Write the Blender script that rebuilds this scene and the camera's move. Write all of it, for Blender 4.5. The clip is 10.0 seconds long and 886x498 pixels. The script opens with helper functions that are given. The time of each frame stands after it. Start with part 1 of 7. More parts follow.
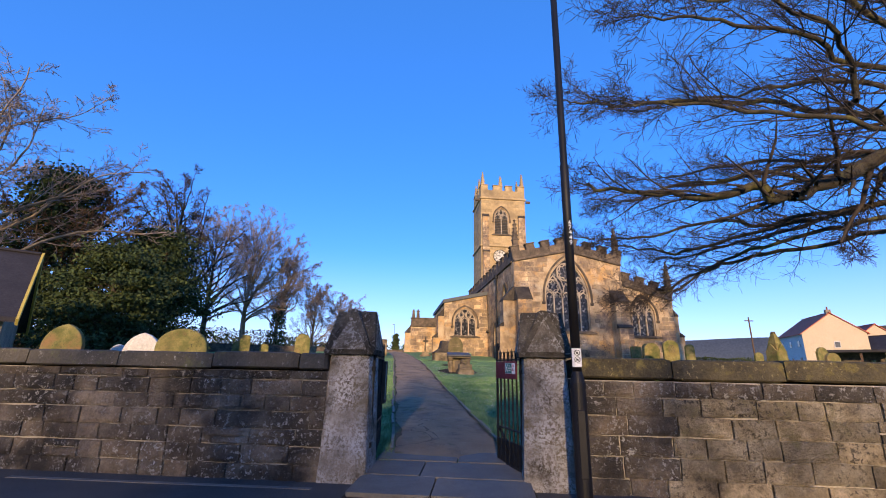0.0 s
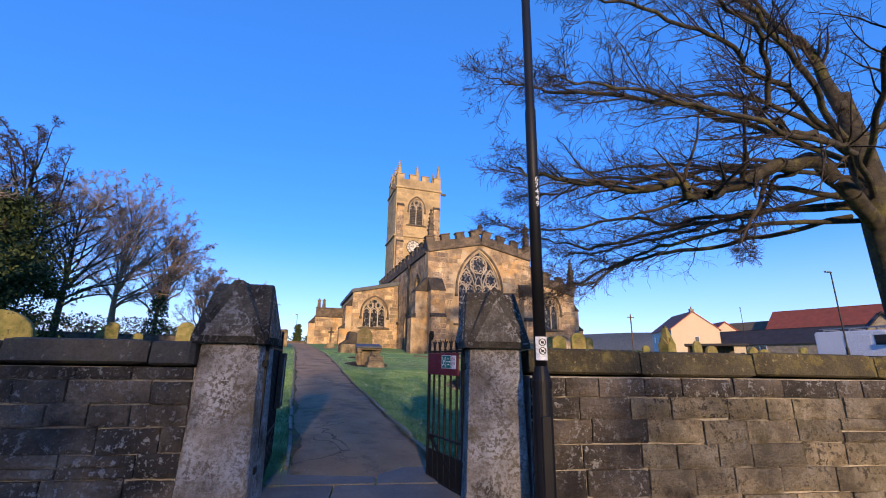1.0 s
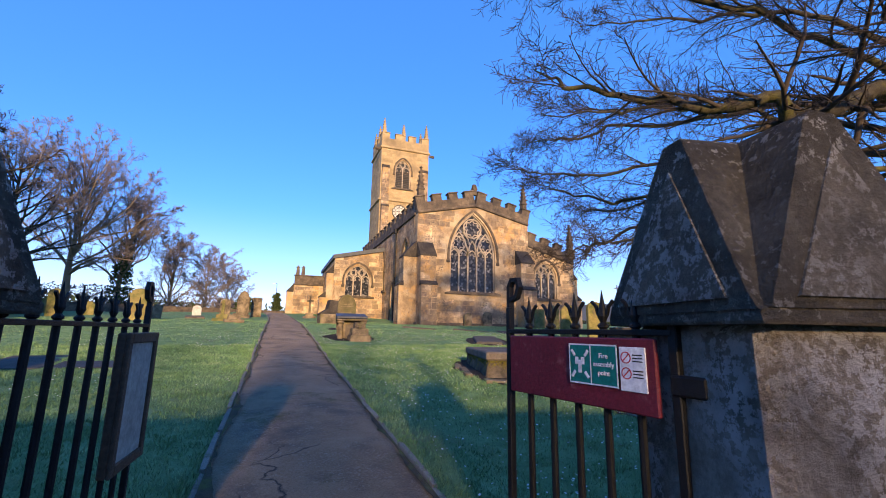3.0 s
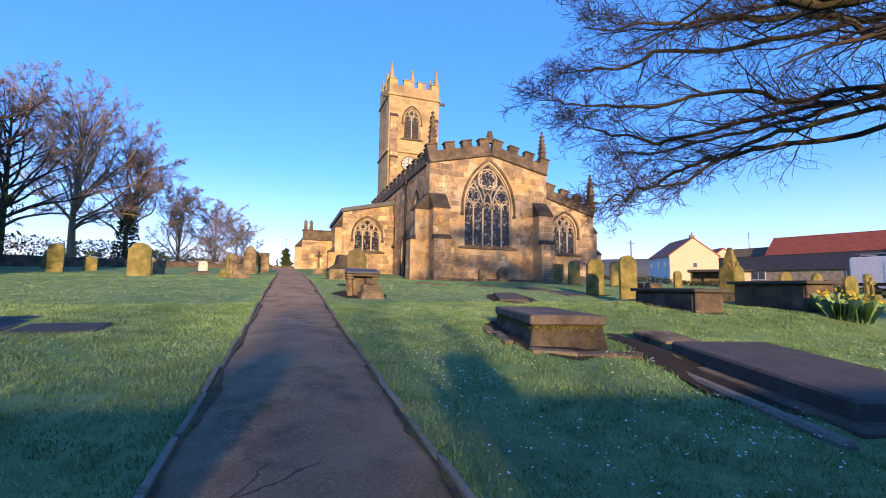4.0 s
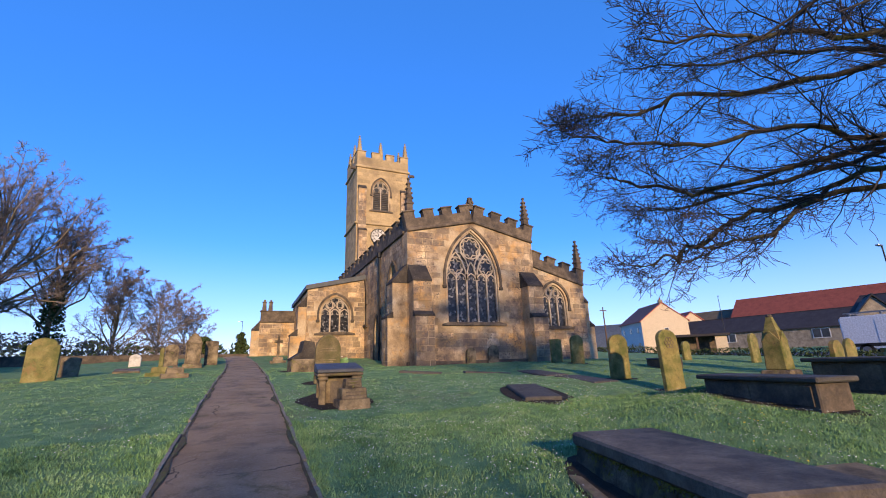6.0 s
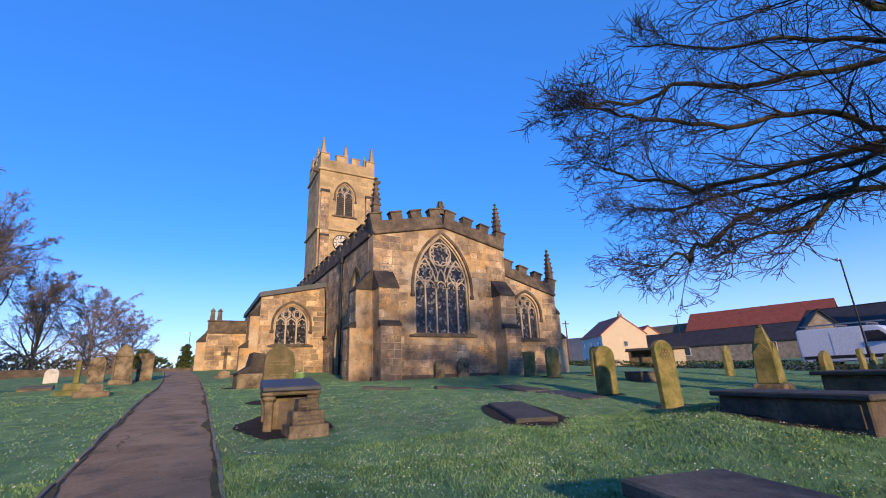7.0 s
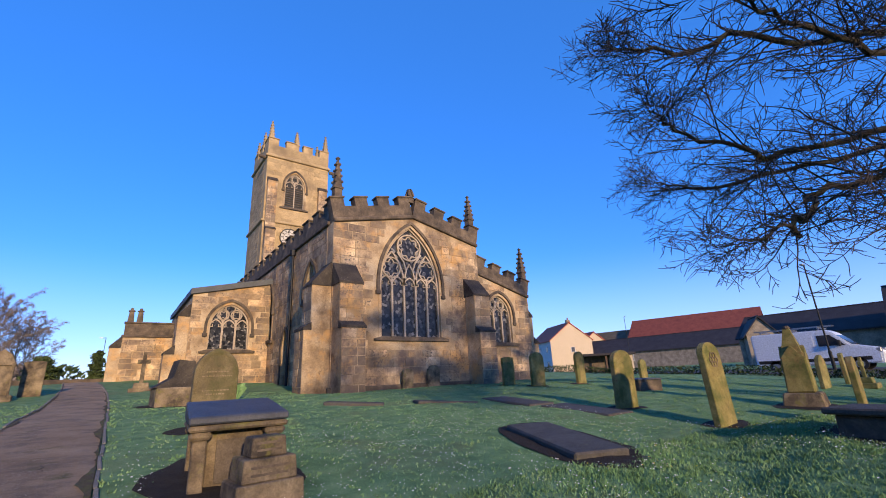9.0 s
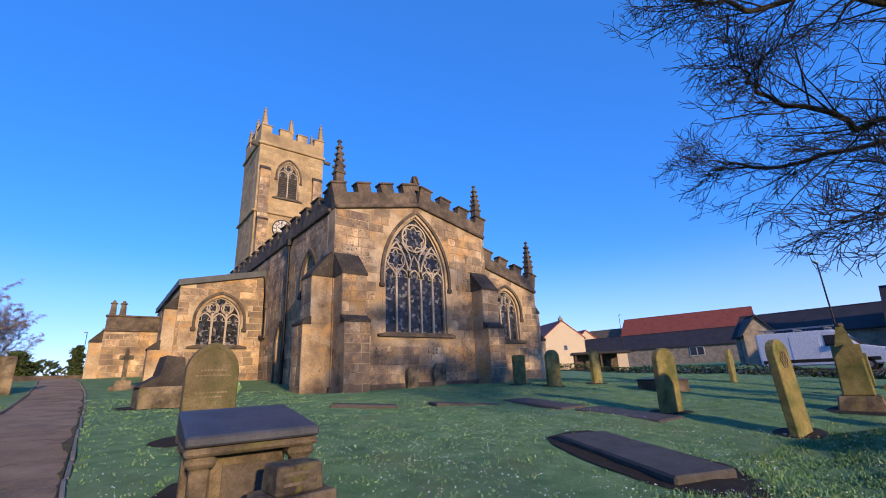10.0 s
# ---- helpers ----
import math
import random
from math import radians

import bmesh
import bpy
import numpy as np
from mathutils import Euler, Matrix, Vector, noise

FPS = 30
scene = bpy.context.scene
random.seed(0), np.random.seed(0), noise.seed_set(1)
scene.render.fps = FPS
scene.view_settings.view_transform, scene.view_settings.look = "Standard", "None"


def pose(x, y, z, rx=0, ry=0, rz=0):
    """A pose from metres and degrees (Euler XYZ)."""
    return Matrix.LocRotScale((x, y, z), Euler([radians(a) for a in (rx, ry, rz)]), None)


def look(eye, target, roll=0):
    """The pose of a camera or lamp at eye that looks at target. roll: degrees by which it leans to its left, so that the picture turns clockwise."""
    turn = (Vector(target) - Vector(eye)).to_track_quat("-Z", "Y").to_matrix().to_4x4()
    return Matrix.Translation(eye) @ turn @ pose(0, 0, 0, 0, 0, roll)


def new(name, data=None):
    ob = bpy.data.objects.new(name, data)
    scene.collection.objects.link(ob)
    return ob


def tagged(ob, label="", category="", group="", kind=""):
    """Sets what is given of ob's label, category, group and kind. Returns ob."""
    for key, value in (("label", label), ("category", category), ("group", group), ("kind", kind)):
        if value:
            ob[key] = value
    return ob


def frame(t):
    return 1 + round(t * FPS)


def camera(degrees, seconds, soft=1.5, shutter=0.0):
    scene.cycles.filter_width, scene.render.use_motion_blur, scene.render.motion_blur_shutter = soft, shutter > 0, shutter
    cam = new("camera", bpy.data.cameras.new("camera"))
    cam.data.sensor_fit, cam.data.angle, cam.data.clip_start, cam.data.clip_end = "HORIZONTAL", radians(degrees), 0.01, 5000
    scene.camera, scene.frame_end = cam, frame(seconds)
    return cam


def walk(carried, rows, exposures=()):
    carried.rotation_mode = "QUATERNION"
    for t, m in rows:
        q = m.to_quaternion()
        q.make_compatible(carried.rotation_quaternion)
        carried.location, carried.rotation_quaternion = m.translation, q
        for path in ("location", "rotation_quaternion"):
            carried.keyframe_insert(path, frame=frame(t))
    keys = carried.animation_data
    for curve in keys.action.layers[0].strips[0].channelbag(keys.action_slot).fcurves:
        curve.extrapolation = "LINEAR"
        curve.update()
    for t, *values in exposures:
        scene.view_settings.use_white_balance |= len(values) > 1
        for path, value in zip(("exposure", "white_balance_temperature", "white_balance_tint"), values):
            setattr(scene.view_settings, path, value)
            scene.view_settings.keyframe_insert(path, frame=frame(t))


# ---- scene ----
cam = camera(92.1, 10.0, soft=1.0)
PATH = [
    (0, (-1.927, 0.585, 1.515), (-1.721, 2.5, 2.053), 1.1),
    (0.5, (-1.909, 1.124, 1.506), (-1.386, 2.983, 2.029), 0.5),
    (1, (-1.931, 1.722, 1.527), (-1.317, 3.556, 2.039), 0.9),
    (1.5, (-1.845, 2.349, 1.508), (-1.198, 4.176, 2.001), 0.0),
    (2, (-1.81, 2.995, 1.549), (-1.136, 4.816, 2.03), 1.0),
    (2.2, (-1.731, 3.245, 1.583), (-1.07, 5.072, 2.057), 1.2),
    (3.3, (-1.424, 4.785, 1.613), (-0.711, 6.623, 1.947), 0.9),
    (3.5, (-1.36, 5.047, 1.609), (-0.656, 6.895, 1.904), 0.6),
    (4, (-1.306, 5.699, 1.649), (-0.632, 7.573, 1.826), 0.9),
    (4.5, (-1.284, 6.298, 1.699), (-0.579, 8.162, 1.867), 1.6),
    (5, (-1.22, 7.042, 1.794), (-0.512, 8.87, 2.187), 0.9),
    (5.5, (-1.258, 7.737, 1.96), (-0.531, 9.543, 2.418), -1.0),
    (5.7, (-1.241, 8.004, 2.032), (-0.491, 9.791, 2.523), -1.7),
    (6.8, (-0.867, 9.527, 2.126), (0.077, 11.205, 2.667), -1.7),
    (7, (-0.818, 9.82, 2.124), (0.136, 11.484, 2.688), -2.2),
    (7.5, (-0.717, 10.527, 2.138), (0.286, 12.16, 2.709), -2.5),
    (8, (-0.608, 11.196, 2.193), (0.458, 12.785, 2.773), -3.0),
    (8.5, (-0.517, 11.898, 2.23), (0.605, 13.443, 2.825), -3.7),
    (9, (-0.483, 12.466, 2.277), (0.676, 13.989, 2.858), -2.8),
    (9.5, (-0.402, 13.184, 2.31), (0.782, 14.69, 2.885), -2.6),
    (10, (-0.393, 13.831, 2.362), (0.806, 15.328, 2.93), -2.5),
]
EXPOSURES = ((0.0, 1.12, 6750, 10), (2.0, 1.08, 6650, 10), (3.5, 1.46, 7600, 12), (4.5, 1.48, 7600, 12), (5.5, 1.1, 6650, 10), (7.0, 1.0, 6500, 10), (10.0, 0.95, 6300, 10))
walk(cam, [(t, look(eye, target, roll)) for t, eye, target, roll in PATH], EXPOSURES)

# ---- world and sun ----
SUN_AZ, SUN_EL = radians(10), radians(13)
SUN_FROM = Vector((-math.sin(SUN_AZ) * math.cos(SUN_EL), -math.cos(SUN_AZ) * math.cos(SUN_EL), math.sin(SUN_EL)))
world = bpy.data.worlds.new("world")
scene.world = world
world.use_nodes = True
wn = world.node_tree.nodes
sky = wn.new("ShaderNodeTexSky")
sky.sky_type = "NISHITA"
sky.sun_disc = False
sky.sun_elevation = SUN_EL
sky.sun_rotation = math.atan2(SUN_FROM.x, SUN_FROM.y)
sky.altitude = 600
sky.air_density, sky.dust_density, sky.ozone_density = 1.0, 0.1, 3.0
wn["Background"].inputs["Strength"].default_value = 0.15
hue = wn.new("ShaderNodeHueSaturation")
hue.inputs["Saturation"].default_value = 1.3
tint = wn.new("ShaderNodeMix")
tint.data_type, tint.blend_type = "RGBA", "MULTIPLY"
tint.inputs[0].default_value = 1.0
tint.inputs[7].default_value = (1.0, 0.93, 1.46, 1.0)
world.node_tree.links.new(sky.outputs[0], hue.inputs["Color"])
world.node_tree.links.new(hue.outputs[0], tint.inputs[6])
haze = wn.new("ShaderNodeMix")
haze.data_type = "RGBA"
haze.inputs[0].default_value = 0.5
haze.inputs[7].default_value = (0.28, 0.95, 2.7, 1.0)
world.node_tree.links.new(tint.outputs[2], haze.inputs[6])
# pale lavender morning mist low over the horizon, all round
coord = wn.new("ShaderNodeTexCoord")
xyz = wn.new("ShaderNodeSeparateXYZ")
world.node_tree.links.new(coord.outputs["Generated"], xyz.inputs[0])
low = wn.new("ShaderNodeValToRGB")
low.color_ramp.interpolation = "EASE"
low.color_ramp.elements[0].position, low.color_ramp.elements[0].color = 0.0, (0.55, 0.55, 0.55, 1)
low.color_ramp.elements[1].position, low.color_ramp.elements[1].color = 0.27, (0.0, 0.0, 0.0, 1)
mid_stop = low.color_ramp.elements.new(0.07)
mid_stop.color = (0.22, 0.22, 0.22, 1)
world.node_tree.links.new(xyz.outputs["Z"], low.inputs[0])
mist = wn.new("ShaderNodeMix")
mist.data_type = "RGBA"
mist.inputs[7].default_value = (2.9, 3.3, 5.0, 1.0)
world.node_tree.links.new(low.outputs[0], mist.inputs[0])
world.node_tree.links.new(haze.outputs[2], mist.inputs[6])
world.node_tree.links.new(mist.outputs[2], wn["Background"].inputs[0])
sun = new("sun", bpy.data.lights.new("sun", "SUN"))
sun.data.energy, sun.data.angle, sun.data.color = 3.0, radians(2.0), (1.0, 0.72, 0.43)
sun.matrix_world = look(SUN_FROM * 50, (0, 0, 0))


# ---- materials ----
def rgb(c):
    return (c[0], c[1], c[2], 1.0)


def material(name, colours, scale=6.0, rough=0.85, bump=0.3, detail_scale=40.0, metal=0.0, stain=None, stain_scale=1.2,
             stain_amount=0.5, object_random=0.0, island=0.0, moss=None, moss_scale=2.0, moss_amount=0.45, bump_dist=0.02, spec=0.3, speckle=None, speckle_scale=28.0, speckle_amount=0.5):
    """Two-scale noise colour, stains, optional variation piece by piece, and fine relief."""
    m = bpy.data.materials.new(name)
    m.use_nodes = True
    nt = m.node_tree
    n, l = nt.nodes, nt.links
    bsdf = n["Principled BSDF"]
    geo = n.new("ShaderNodeNewGeometry")
    pos = geo.outputs["Position"]

    def noise_tex(s, detail=6.0, rough_=0.6):
        t = n.new("ShaderNodeTexNoise")
        t.inputs["Scale"].default_value = s
        t.inputs["Detail"].default_value = detail
        t.inputs["Roughness"].default_value = rough_
        l.new(pos, t.inputs["Vector"])
        return t.outputs["Fac"]

    def ramp(fac, stops):
        r = n.new("ShaderNodeValToRGB")
        els = r.color_ramp.elements
        while len(els) < len(stops):
            els.new(0.5)
        for e, (p, c) in zip(els, stops):
            e.position, e.color = p, rgb(c)
        l.new(fac, r.inputs[0])
        return r.outputs[0]

    def mix(kind, fac, a, b):
        x = n.new("ShaderNodeMix")
        x.data_type, x.blend_type = "RGBA", kind
        for sock, v in ((x.inputs[0], fac), (x.inputs[6], a), (x.inputs[7], b)):
            if isinstance(v, (int, float)):
                sock.default_value = v
            elif isinstance(v, tuple):
                sock.default_value = rgb(v)
            else:
                l.new(v, sock)
        return x.outputs[2]

    k = len(colours)
    col = ramp(noise_tex(scale), [(0.3 + 0.4 * i / max(1, k - 1), c) for i, c in enumerate(colours)])
    fine = noise_tex(detail_scale, 8.0, 0.7)
    grey = ramp(fine, [(0.3, (0.62, 0.62, 0.62)), (0.7, (1.18, 1.18, 1.18))])
    col = mix("MULTIPLY", 1.0, col, grey)
    if object_random or island:
        if object_random:
            src = n.new("ShaderNodeObjectInfo").outputs["Random"]
            amt = object_random
        else:
            src = geo.outputs["Random Per Island"]
            amt = island
        v = ramp(src, [(0.0, (1 - amt, 1 - amt, 1 - amt)), (0.5, (1, 1 - 0.08 * amt, 1 - 0.2 * amt)), (1.0, (1 + amt, 1 + 0.8 * amt, 1 + 0.55 * amt))])
        col = mix("MULTIPLY", 1.0, col, v)
    if stain:
        f = ramp(noise_tex(stain_scale, 7.0, 0.65), [(0.62 - 0.35 * stain_amount, (0, 0, 0)), (0.82 - 0.3 * stain_amount, (1, 1, 1))])
        col = mix("MIX", f, col, stain)
    if moss:
        f = ramp(noise_tex(moss_scale, 9.0, 0.7), [(0.62 - 0.3 * moss_amount, (0, 0, 0)), (0.75 - 0.25 * moss_amount, (1, 1, 1))])
        col = mix("MIX", f, col, moss)
    if speckle:
        f = ramp(noise_tex(speckle_scale, 5.0, 0.75), [(0.66 - 0.14 * speckle_amount, (0, 0, 0)), (0.70 - 0.14 * speckle_amount, (1, 1, 1))])
        where = ramp(noise_tex(speckle_scale * 0.09, 4.0, 0.6), [(0.38, (0, 0, 0)), (0.62, (1, 1, 1))])
        col = mix("MIX", mix("MULTIPLY", 1.0, f, where), col, speckle)
    l.new(col, bsdf.inputs["Base Color"])
    bsdf.inputs["Roughness"].default_value = rough
    bsdf.inputs["Metallic"].default_value = metal
    bsdf.inputs["Specular IOR Level"].default_value = spec
    if bump:
        b = n.new("ShaderNodeBump")
        b.inputs["Strength"].default_value = bump
        b.inputs["Distance"].default_value = bump_dist
        l.new(fine, b.inputs["Height"])
        l.new(b.outputs[0], bsdf.inputs["Normal"])
    return m


def cracked(m, scale, width, colour, patch=0.9):
    """Dark winding cracks in a surface, broken off here and there."""
    n, l = m.node_tree.nodes, m.node_tree.links
    bsdf = n["Principled BSDF"]
    old = bsdf.inputs["Base Color"].links[0].from_socket
    geo = n.new("ShaderNodeNewGeometry")
    warp = n.new("ShaderNodeTexNoise")
    warp.inputs["Scale"].default_value = 3.0
    warp.inputs["Detail"].default_value = 5.0
    l.new(geo.outputs["Position"], warp.inputs["Vector"])
    add = n.new("ShaderNodeVectorMath")
    add.operation = "MULTIPLY_ADD"
    add.inputs[1].default_value = (0.5, 0.5, 0.0)
    l.new(warp.outputs["Color"], add.inputs[0])
    l.new(geo.outputs["Position"], add.inputs[2])
    vor = n.new("ShaderNodeTexVoronoi")
    vor.feature = "DISTANCE_TO_EDGE"
    vor.inputs["Scale"].default_value = scale
    l.new(add.outputs[0], vor.inputs["Vector"])
    edge = n.new("ShaderNodeValToRGB")
    edge.color_ramp.elements[0].color, edge.color_ramp.elements[1].color = (1, 1, 1, 1), (0, 0, 0, 1)
    edge.color_ramp.elements[1].position = width
    l.new(vor.outputs["Distance"], edge.inputs[0])
    where = n.new("ShaderNodeTexNoise")
    where.inputs["Scale"].default_value = patch
    l.new(geo.outputs["Position"], where.inputs["Vector"])
    gate_ = n.new("ShaderNodeValToRGB")
    gate_.color_ramp.elements[0].position, gate_.color_ramp.elements[1].position = 0.54, 0.62
    l.new(where.outputs["Fac"], gate_.inputs[0])
    fac = n.new("ShaderNodeMath")
    fac.operation = "MULTIPLY"
    l.new(edge.outputs[0], fac.inputs[0])
    l.new(gate_.outputs[0], fac.inputs[1])
    mx = n.new("ShaderNodeMix")
    mx.data_type = "RGBA"
    mx.inputs[7].default_value = rgb(colour)
    l.new(fac.outputs[0], mx.inputs[0])
    l.new(old, mx.inputs[6])
    l.new(mx.outputs[2], bsdf.inputs["Base Color"])


M = {}
M["ashlar"] = material("sandstone ashlar", [(0.33, 0.225, 0.125), (0.47, 0.35, 0.215), (0.60, 0.48, 0.325)], 1.1, 0.9, 0.6, 22, stain=(0.13, 0.085, 0.052), stain_scale=0.7, stain_amount=0.5, speckle=(0.10, 0.08, 0.06), speckle_scale=9, speckle_amount=0.4, moss=(0.50, 0.29, 0.11), moss_scale=0.85, moss_amount=0.3)
M["ashlar_block"] = material("sandstone block", [(0.33, 0.225, 0.125), (0.48, 0.355, 0.22), (0.61, 0.49, 0.335)], 1.3, 0.9, 0.5, 22, stain=(0.15, 0.11, 0.085), stain_scale=1.2, stain_amount=0.62, island=0.5, speckle=(0.10, 0.08, 0.065), speckle_scale=11, speckle_amount=0.85, moss=(0.50, 0.29, 0.11), moss_scale=0.85, moss_amount=0.3)
M["ashlar_piece"] = material("sandstone piece", [(0.33, 0.225, 0.125), (0.48, 0.355, 0.22), (0.61, 0.49, 0.335)], 1.3, 0.9, 0.5, 22, stain=(0.15, 0.11, 0.085), stain_scale=1.2, stain_amount=0.62, object_random=0.45, speckle=(0.10, 0.08, 0.065), speckle_scale=11, speckle_amount=0.85, moss=(0.50, 0.29, 0.11), moss_scale=0.85, moss_amount=0.3)
M["tower"] = material("tower limestone", [(0.34, 0.25, 0.135), (0.41, 0.305, 0.165), (0.46, 0.345, 0.195)], 0.7, 0.9, 0.4, 14, stain=(0.21, 0.155, 0.09), stain_scale=0.5, stain_amount=0.4, island=0.2)
M["soot"] = material("sooty black weathered stone", [(0.03, 0.026, 0.023), (0.055, 0.046, 0.038), (0.09, 0.073, 0.055)], 2.2, 0.95, 0.7, 30, speckle=(0.16, 0.13, 0.1), speckle_scale=14, speckle_amount=0.4)
M["dark_stone"] = material("weathered dark sandstone", [(0.065, 0.051, 0.04), (0.125, 0.096, 0.07), (0.20, 0.152, 0.104)], 2.2, 0.95, 0.6, 26, stain=(0.05, 0.042, 0.036), stain_scale=1.6, stain_amount=0.45)
M["tracery"] = material("pale window stone", [(0.37, 0.295, 0.22), (0.50, 0.41, 0.31)], 3, 0.9, 0.3, 30)
M["lead"] = material("lead sheet roof", [(0.06, 0.065, 0.07), (0.10, 0.105, 0.11)], 2, 0.6, 0.2, 20)
M["wall_mortar"] = material("sooty lime mortar", [(0.20, 0.18, 0.15), (0.55, 0.50, 0.44)], 5, 0.95, 0.6, 50)
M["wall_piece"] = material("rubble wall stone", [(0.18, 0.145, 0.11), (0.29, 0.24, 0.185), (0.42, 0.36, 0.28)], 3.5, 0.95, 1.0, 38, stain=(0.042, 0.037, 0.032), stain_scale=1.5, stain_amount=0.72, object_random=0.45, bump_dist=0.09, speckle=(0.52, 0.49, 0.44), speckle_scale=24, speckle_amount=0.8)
M["wall_pale"] = material("pale sandstone wall stone", [(0.34, 0.27, 0.17), (0.52, 0.43, 0.285), (0.68, 0.59, 0.43)], 4.5, 0.95, 1.0, 46, stain=(0.075, 0.062, 0.045), stain_scale=1.6, stain_amount=0.46, object_random=0.35, bump_dist=0.09, moss=(0.22, 0.19, 0.09), moss_scale=3, moss_amount=0.22, speckle=(0.07, 0.06, 0.046), speckle_scale=22, speckle_amount=0.9)
M["coping"] = material("sooty coping stone", [(0.06, 0.056, 0.048), (0.11, 0.10, 0.08)], 4, 0.9, 0.6, 45, moss=(0.12, 0.125, 0.05), moss_scale=3, moss_amount=0.2, object_random=0.3, speckle=(0.3, 0.29, 0.25), speckle_scale=18, speckle_amount=0.45)
M["coping_moss"] = material("mossy coping stone", [(0.06, 0.052, 0.036), (0.13, 0.112, 0.065)], 5, 0.95, 0.8, 45, moss=(0.2, 0.165, 0.055), moss_scale=7, moss_amount=0.35, object_random=0.3, speckle=(0.4, 0.33, 0.16), speckle_scale=26, speckle_amount=0.45, bump_dist=0.05)
M["pillar"] = material("lichened pillar stone", [(0.31, 0.26, 0.20), (0.46, 0.40, 0.325), (0.6, 0.54, 0.46)], 3.0, 0.95, 1.0, 60, stain=(0.11, 0.092, 0.07), stain_scale=5.0, stain_amount=0.42, moss=(0.26, 0.205, 0.11), moss_scale=2.4, moss_amount=0.25, bump_dist=0.09, speckle=(0.80, 0.78, 0.76), speckle_scale=34, speckle_amount=1.35)
M["pillar_cap"] = material("sooty lichened cap stone", [(0.085, 0.072, 0.055), (0.18, 0.155, 0.12), (0.28, 0.25, 0.2)], 4, 0.95, 1.0, 60, stain=(0.045, 0.038, 0.028), stain_scale=2.5, stain_amount=0.5, bump_dist=0.09, speckle=(0.55, 0.53, 0.48), speckle_scale=30, speckle_amount=0.7)
M["pillar_face"] = material("pale lichened gablet stone", [(0.2, 0.17, 0.13), (0.32, 0.28, 0.22), (0.42, 0.38, 0.31)], 4, 0.95, 1.0, 60, stain=(0.07, 0.058, 0.044), stain_scale=4, stain_amount=0.5, bump_dist=0.09, speckle=(0.72, 0.70, 0.66), speckle_scale=30, speckle_amount=1.1)
M["iron"] = material("black painted iron", [(0.006, 0.006, 0.007), (0.012, 0.012, 0.012)], 9, 0.5, 0.25, 120, spec=0.25)
M["lamp_black"] = material("black gloss column paint", [(0.006, 0.006, 0.008), (0.011, 0.011, 0.013)], 3, 0.5, 0.1, 90, spec=0.25)
M["maroon"] = material("maroon painted board", [(0.12, 0.012, 0.022), (0.175, 0.02, 0.034)], 6, 0.55, 0.2, 80, stain=(0.28, 0.1, 0.11), stain_scale=18, stain_amount=0.14)
M["teal"] = material("teal sign plastic", [(0.0, 0.15, 0.135), (0.0, 0.19, 0.165)], 5, 0.4, 0.05, 60)
M["white"] = material("white sign plastic", [(0.7, 0.71, 0.72), (0.8, 0.8, 0.8)], 5, 0.5, 0.05, 60)
M["black"] = material("black print", [(0.02, 0.02, 0.02), (0.03, 0.03, 0.03)], 5, 0.6, 0.0)
M["red"] = material("red print", [(0.5, 0.03, 0.03), (0.55, 0.04, 0.04)], 5, 0.6, 0.0)
M["wood"] = material("weathered brown wood", [(0.07, 0.04, 0.025), (0.12, 0.07, 0.042)], 9, 0.7, 0.4, 60)
M["paper"] = material("faded notice paper", [(0.3, 0.29, 0.25), (0.4, 0.38, 0.33)], 6, 0.8, 0.1, 30)
M["lichen_stone"] = material("ochre lichened headstone", [(0.17, 0.135, 0.055), (0.25, 0.205, 0.075), (0.33, 0.28, 0.11)], 3, 0.95, 0.7, 45, stain=(0.09, 0.10, 0.028), stain_scale=2.5, stain_amount=0.6, moss=(0.24, 0.135, 0.065), moss_scale=1.4, moss_amount=0.2, speckle=(0.06, 0.055, 0.03), speckle_scale=16, speckle_amount=0.5)
M["brown_stone"] = material("brown mossy headstone", [(0.10, 0.08, 0.042), (0.165, 0.13, 0.068), (0.23, 0.185, 0.10)], 3, 0.95, 0.7, 45, stain=(0.07, 0.075, 0.025), stain_scale=2.0, stain_amount=0.55)
M["tomb_stone"] = material("buff tomb stone", [(0.17, 0.125, 0.075), (0.27, 0.205, 0.125), (0.36, 0.28, 0.175)], 3, 0.95, 0.8, 45, stain=(0.05, 0.04, 0.03), stain_scale=2.2, stain_amount=0.62, moss=(0.17, 0.155, 0.04), moss_scale=4, moss_amount=0.2)
M["tomb_moss"] = material("sooty mossy tomb stone", [(0.10, 0.08, 0.055), (0.18, 0.14, 0.09), (0.27, 0.21, 0.135)], 4, 0.95, 0.9, 45, stain=(0.04, 0.034, 0.026), stain_scale=2.6, stain_amount=0.55, moss=(0.19, 0.165, 0.035), moss_scale=5, moss_amount=0.28, bump_dist=0.04)
M["moss"] = material("ochre green moss", [(0.14, 0.125, 0.02), (0.24, 0.21, 0.04)], 9, 0.95, 0.5, 60, island=0.3)
M["ledger"] = material("dark ledger slab", [(0.055, 0.05, 0.044), (0.095, 0.086, 0.075)], 4, 0.8, 0.5, 45, moss=(0.11, 0.105, 0.06), moss_scale=9, moss_amount=0.15)
M["slab_brown"] = material("worn brown cover slab", [(0.10, 0.08, 0.06), (0.165, 0.13, 0.095), (0.24, 0.19, 0.135)], 3, 0.85, 0.6, 45, stain=(0.06, 0.05, 0.04), stain_scale=2.5, stain_amount=0.45)
M["slate"] = material("blue slate slab", [(0.045, 0.05, 0.062), (0.085, 0.09, 0.105)], 4, 0.55, 0.3, 40)
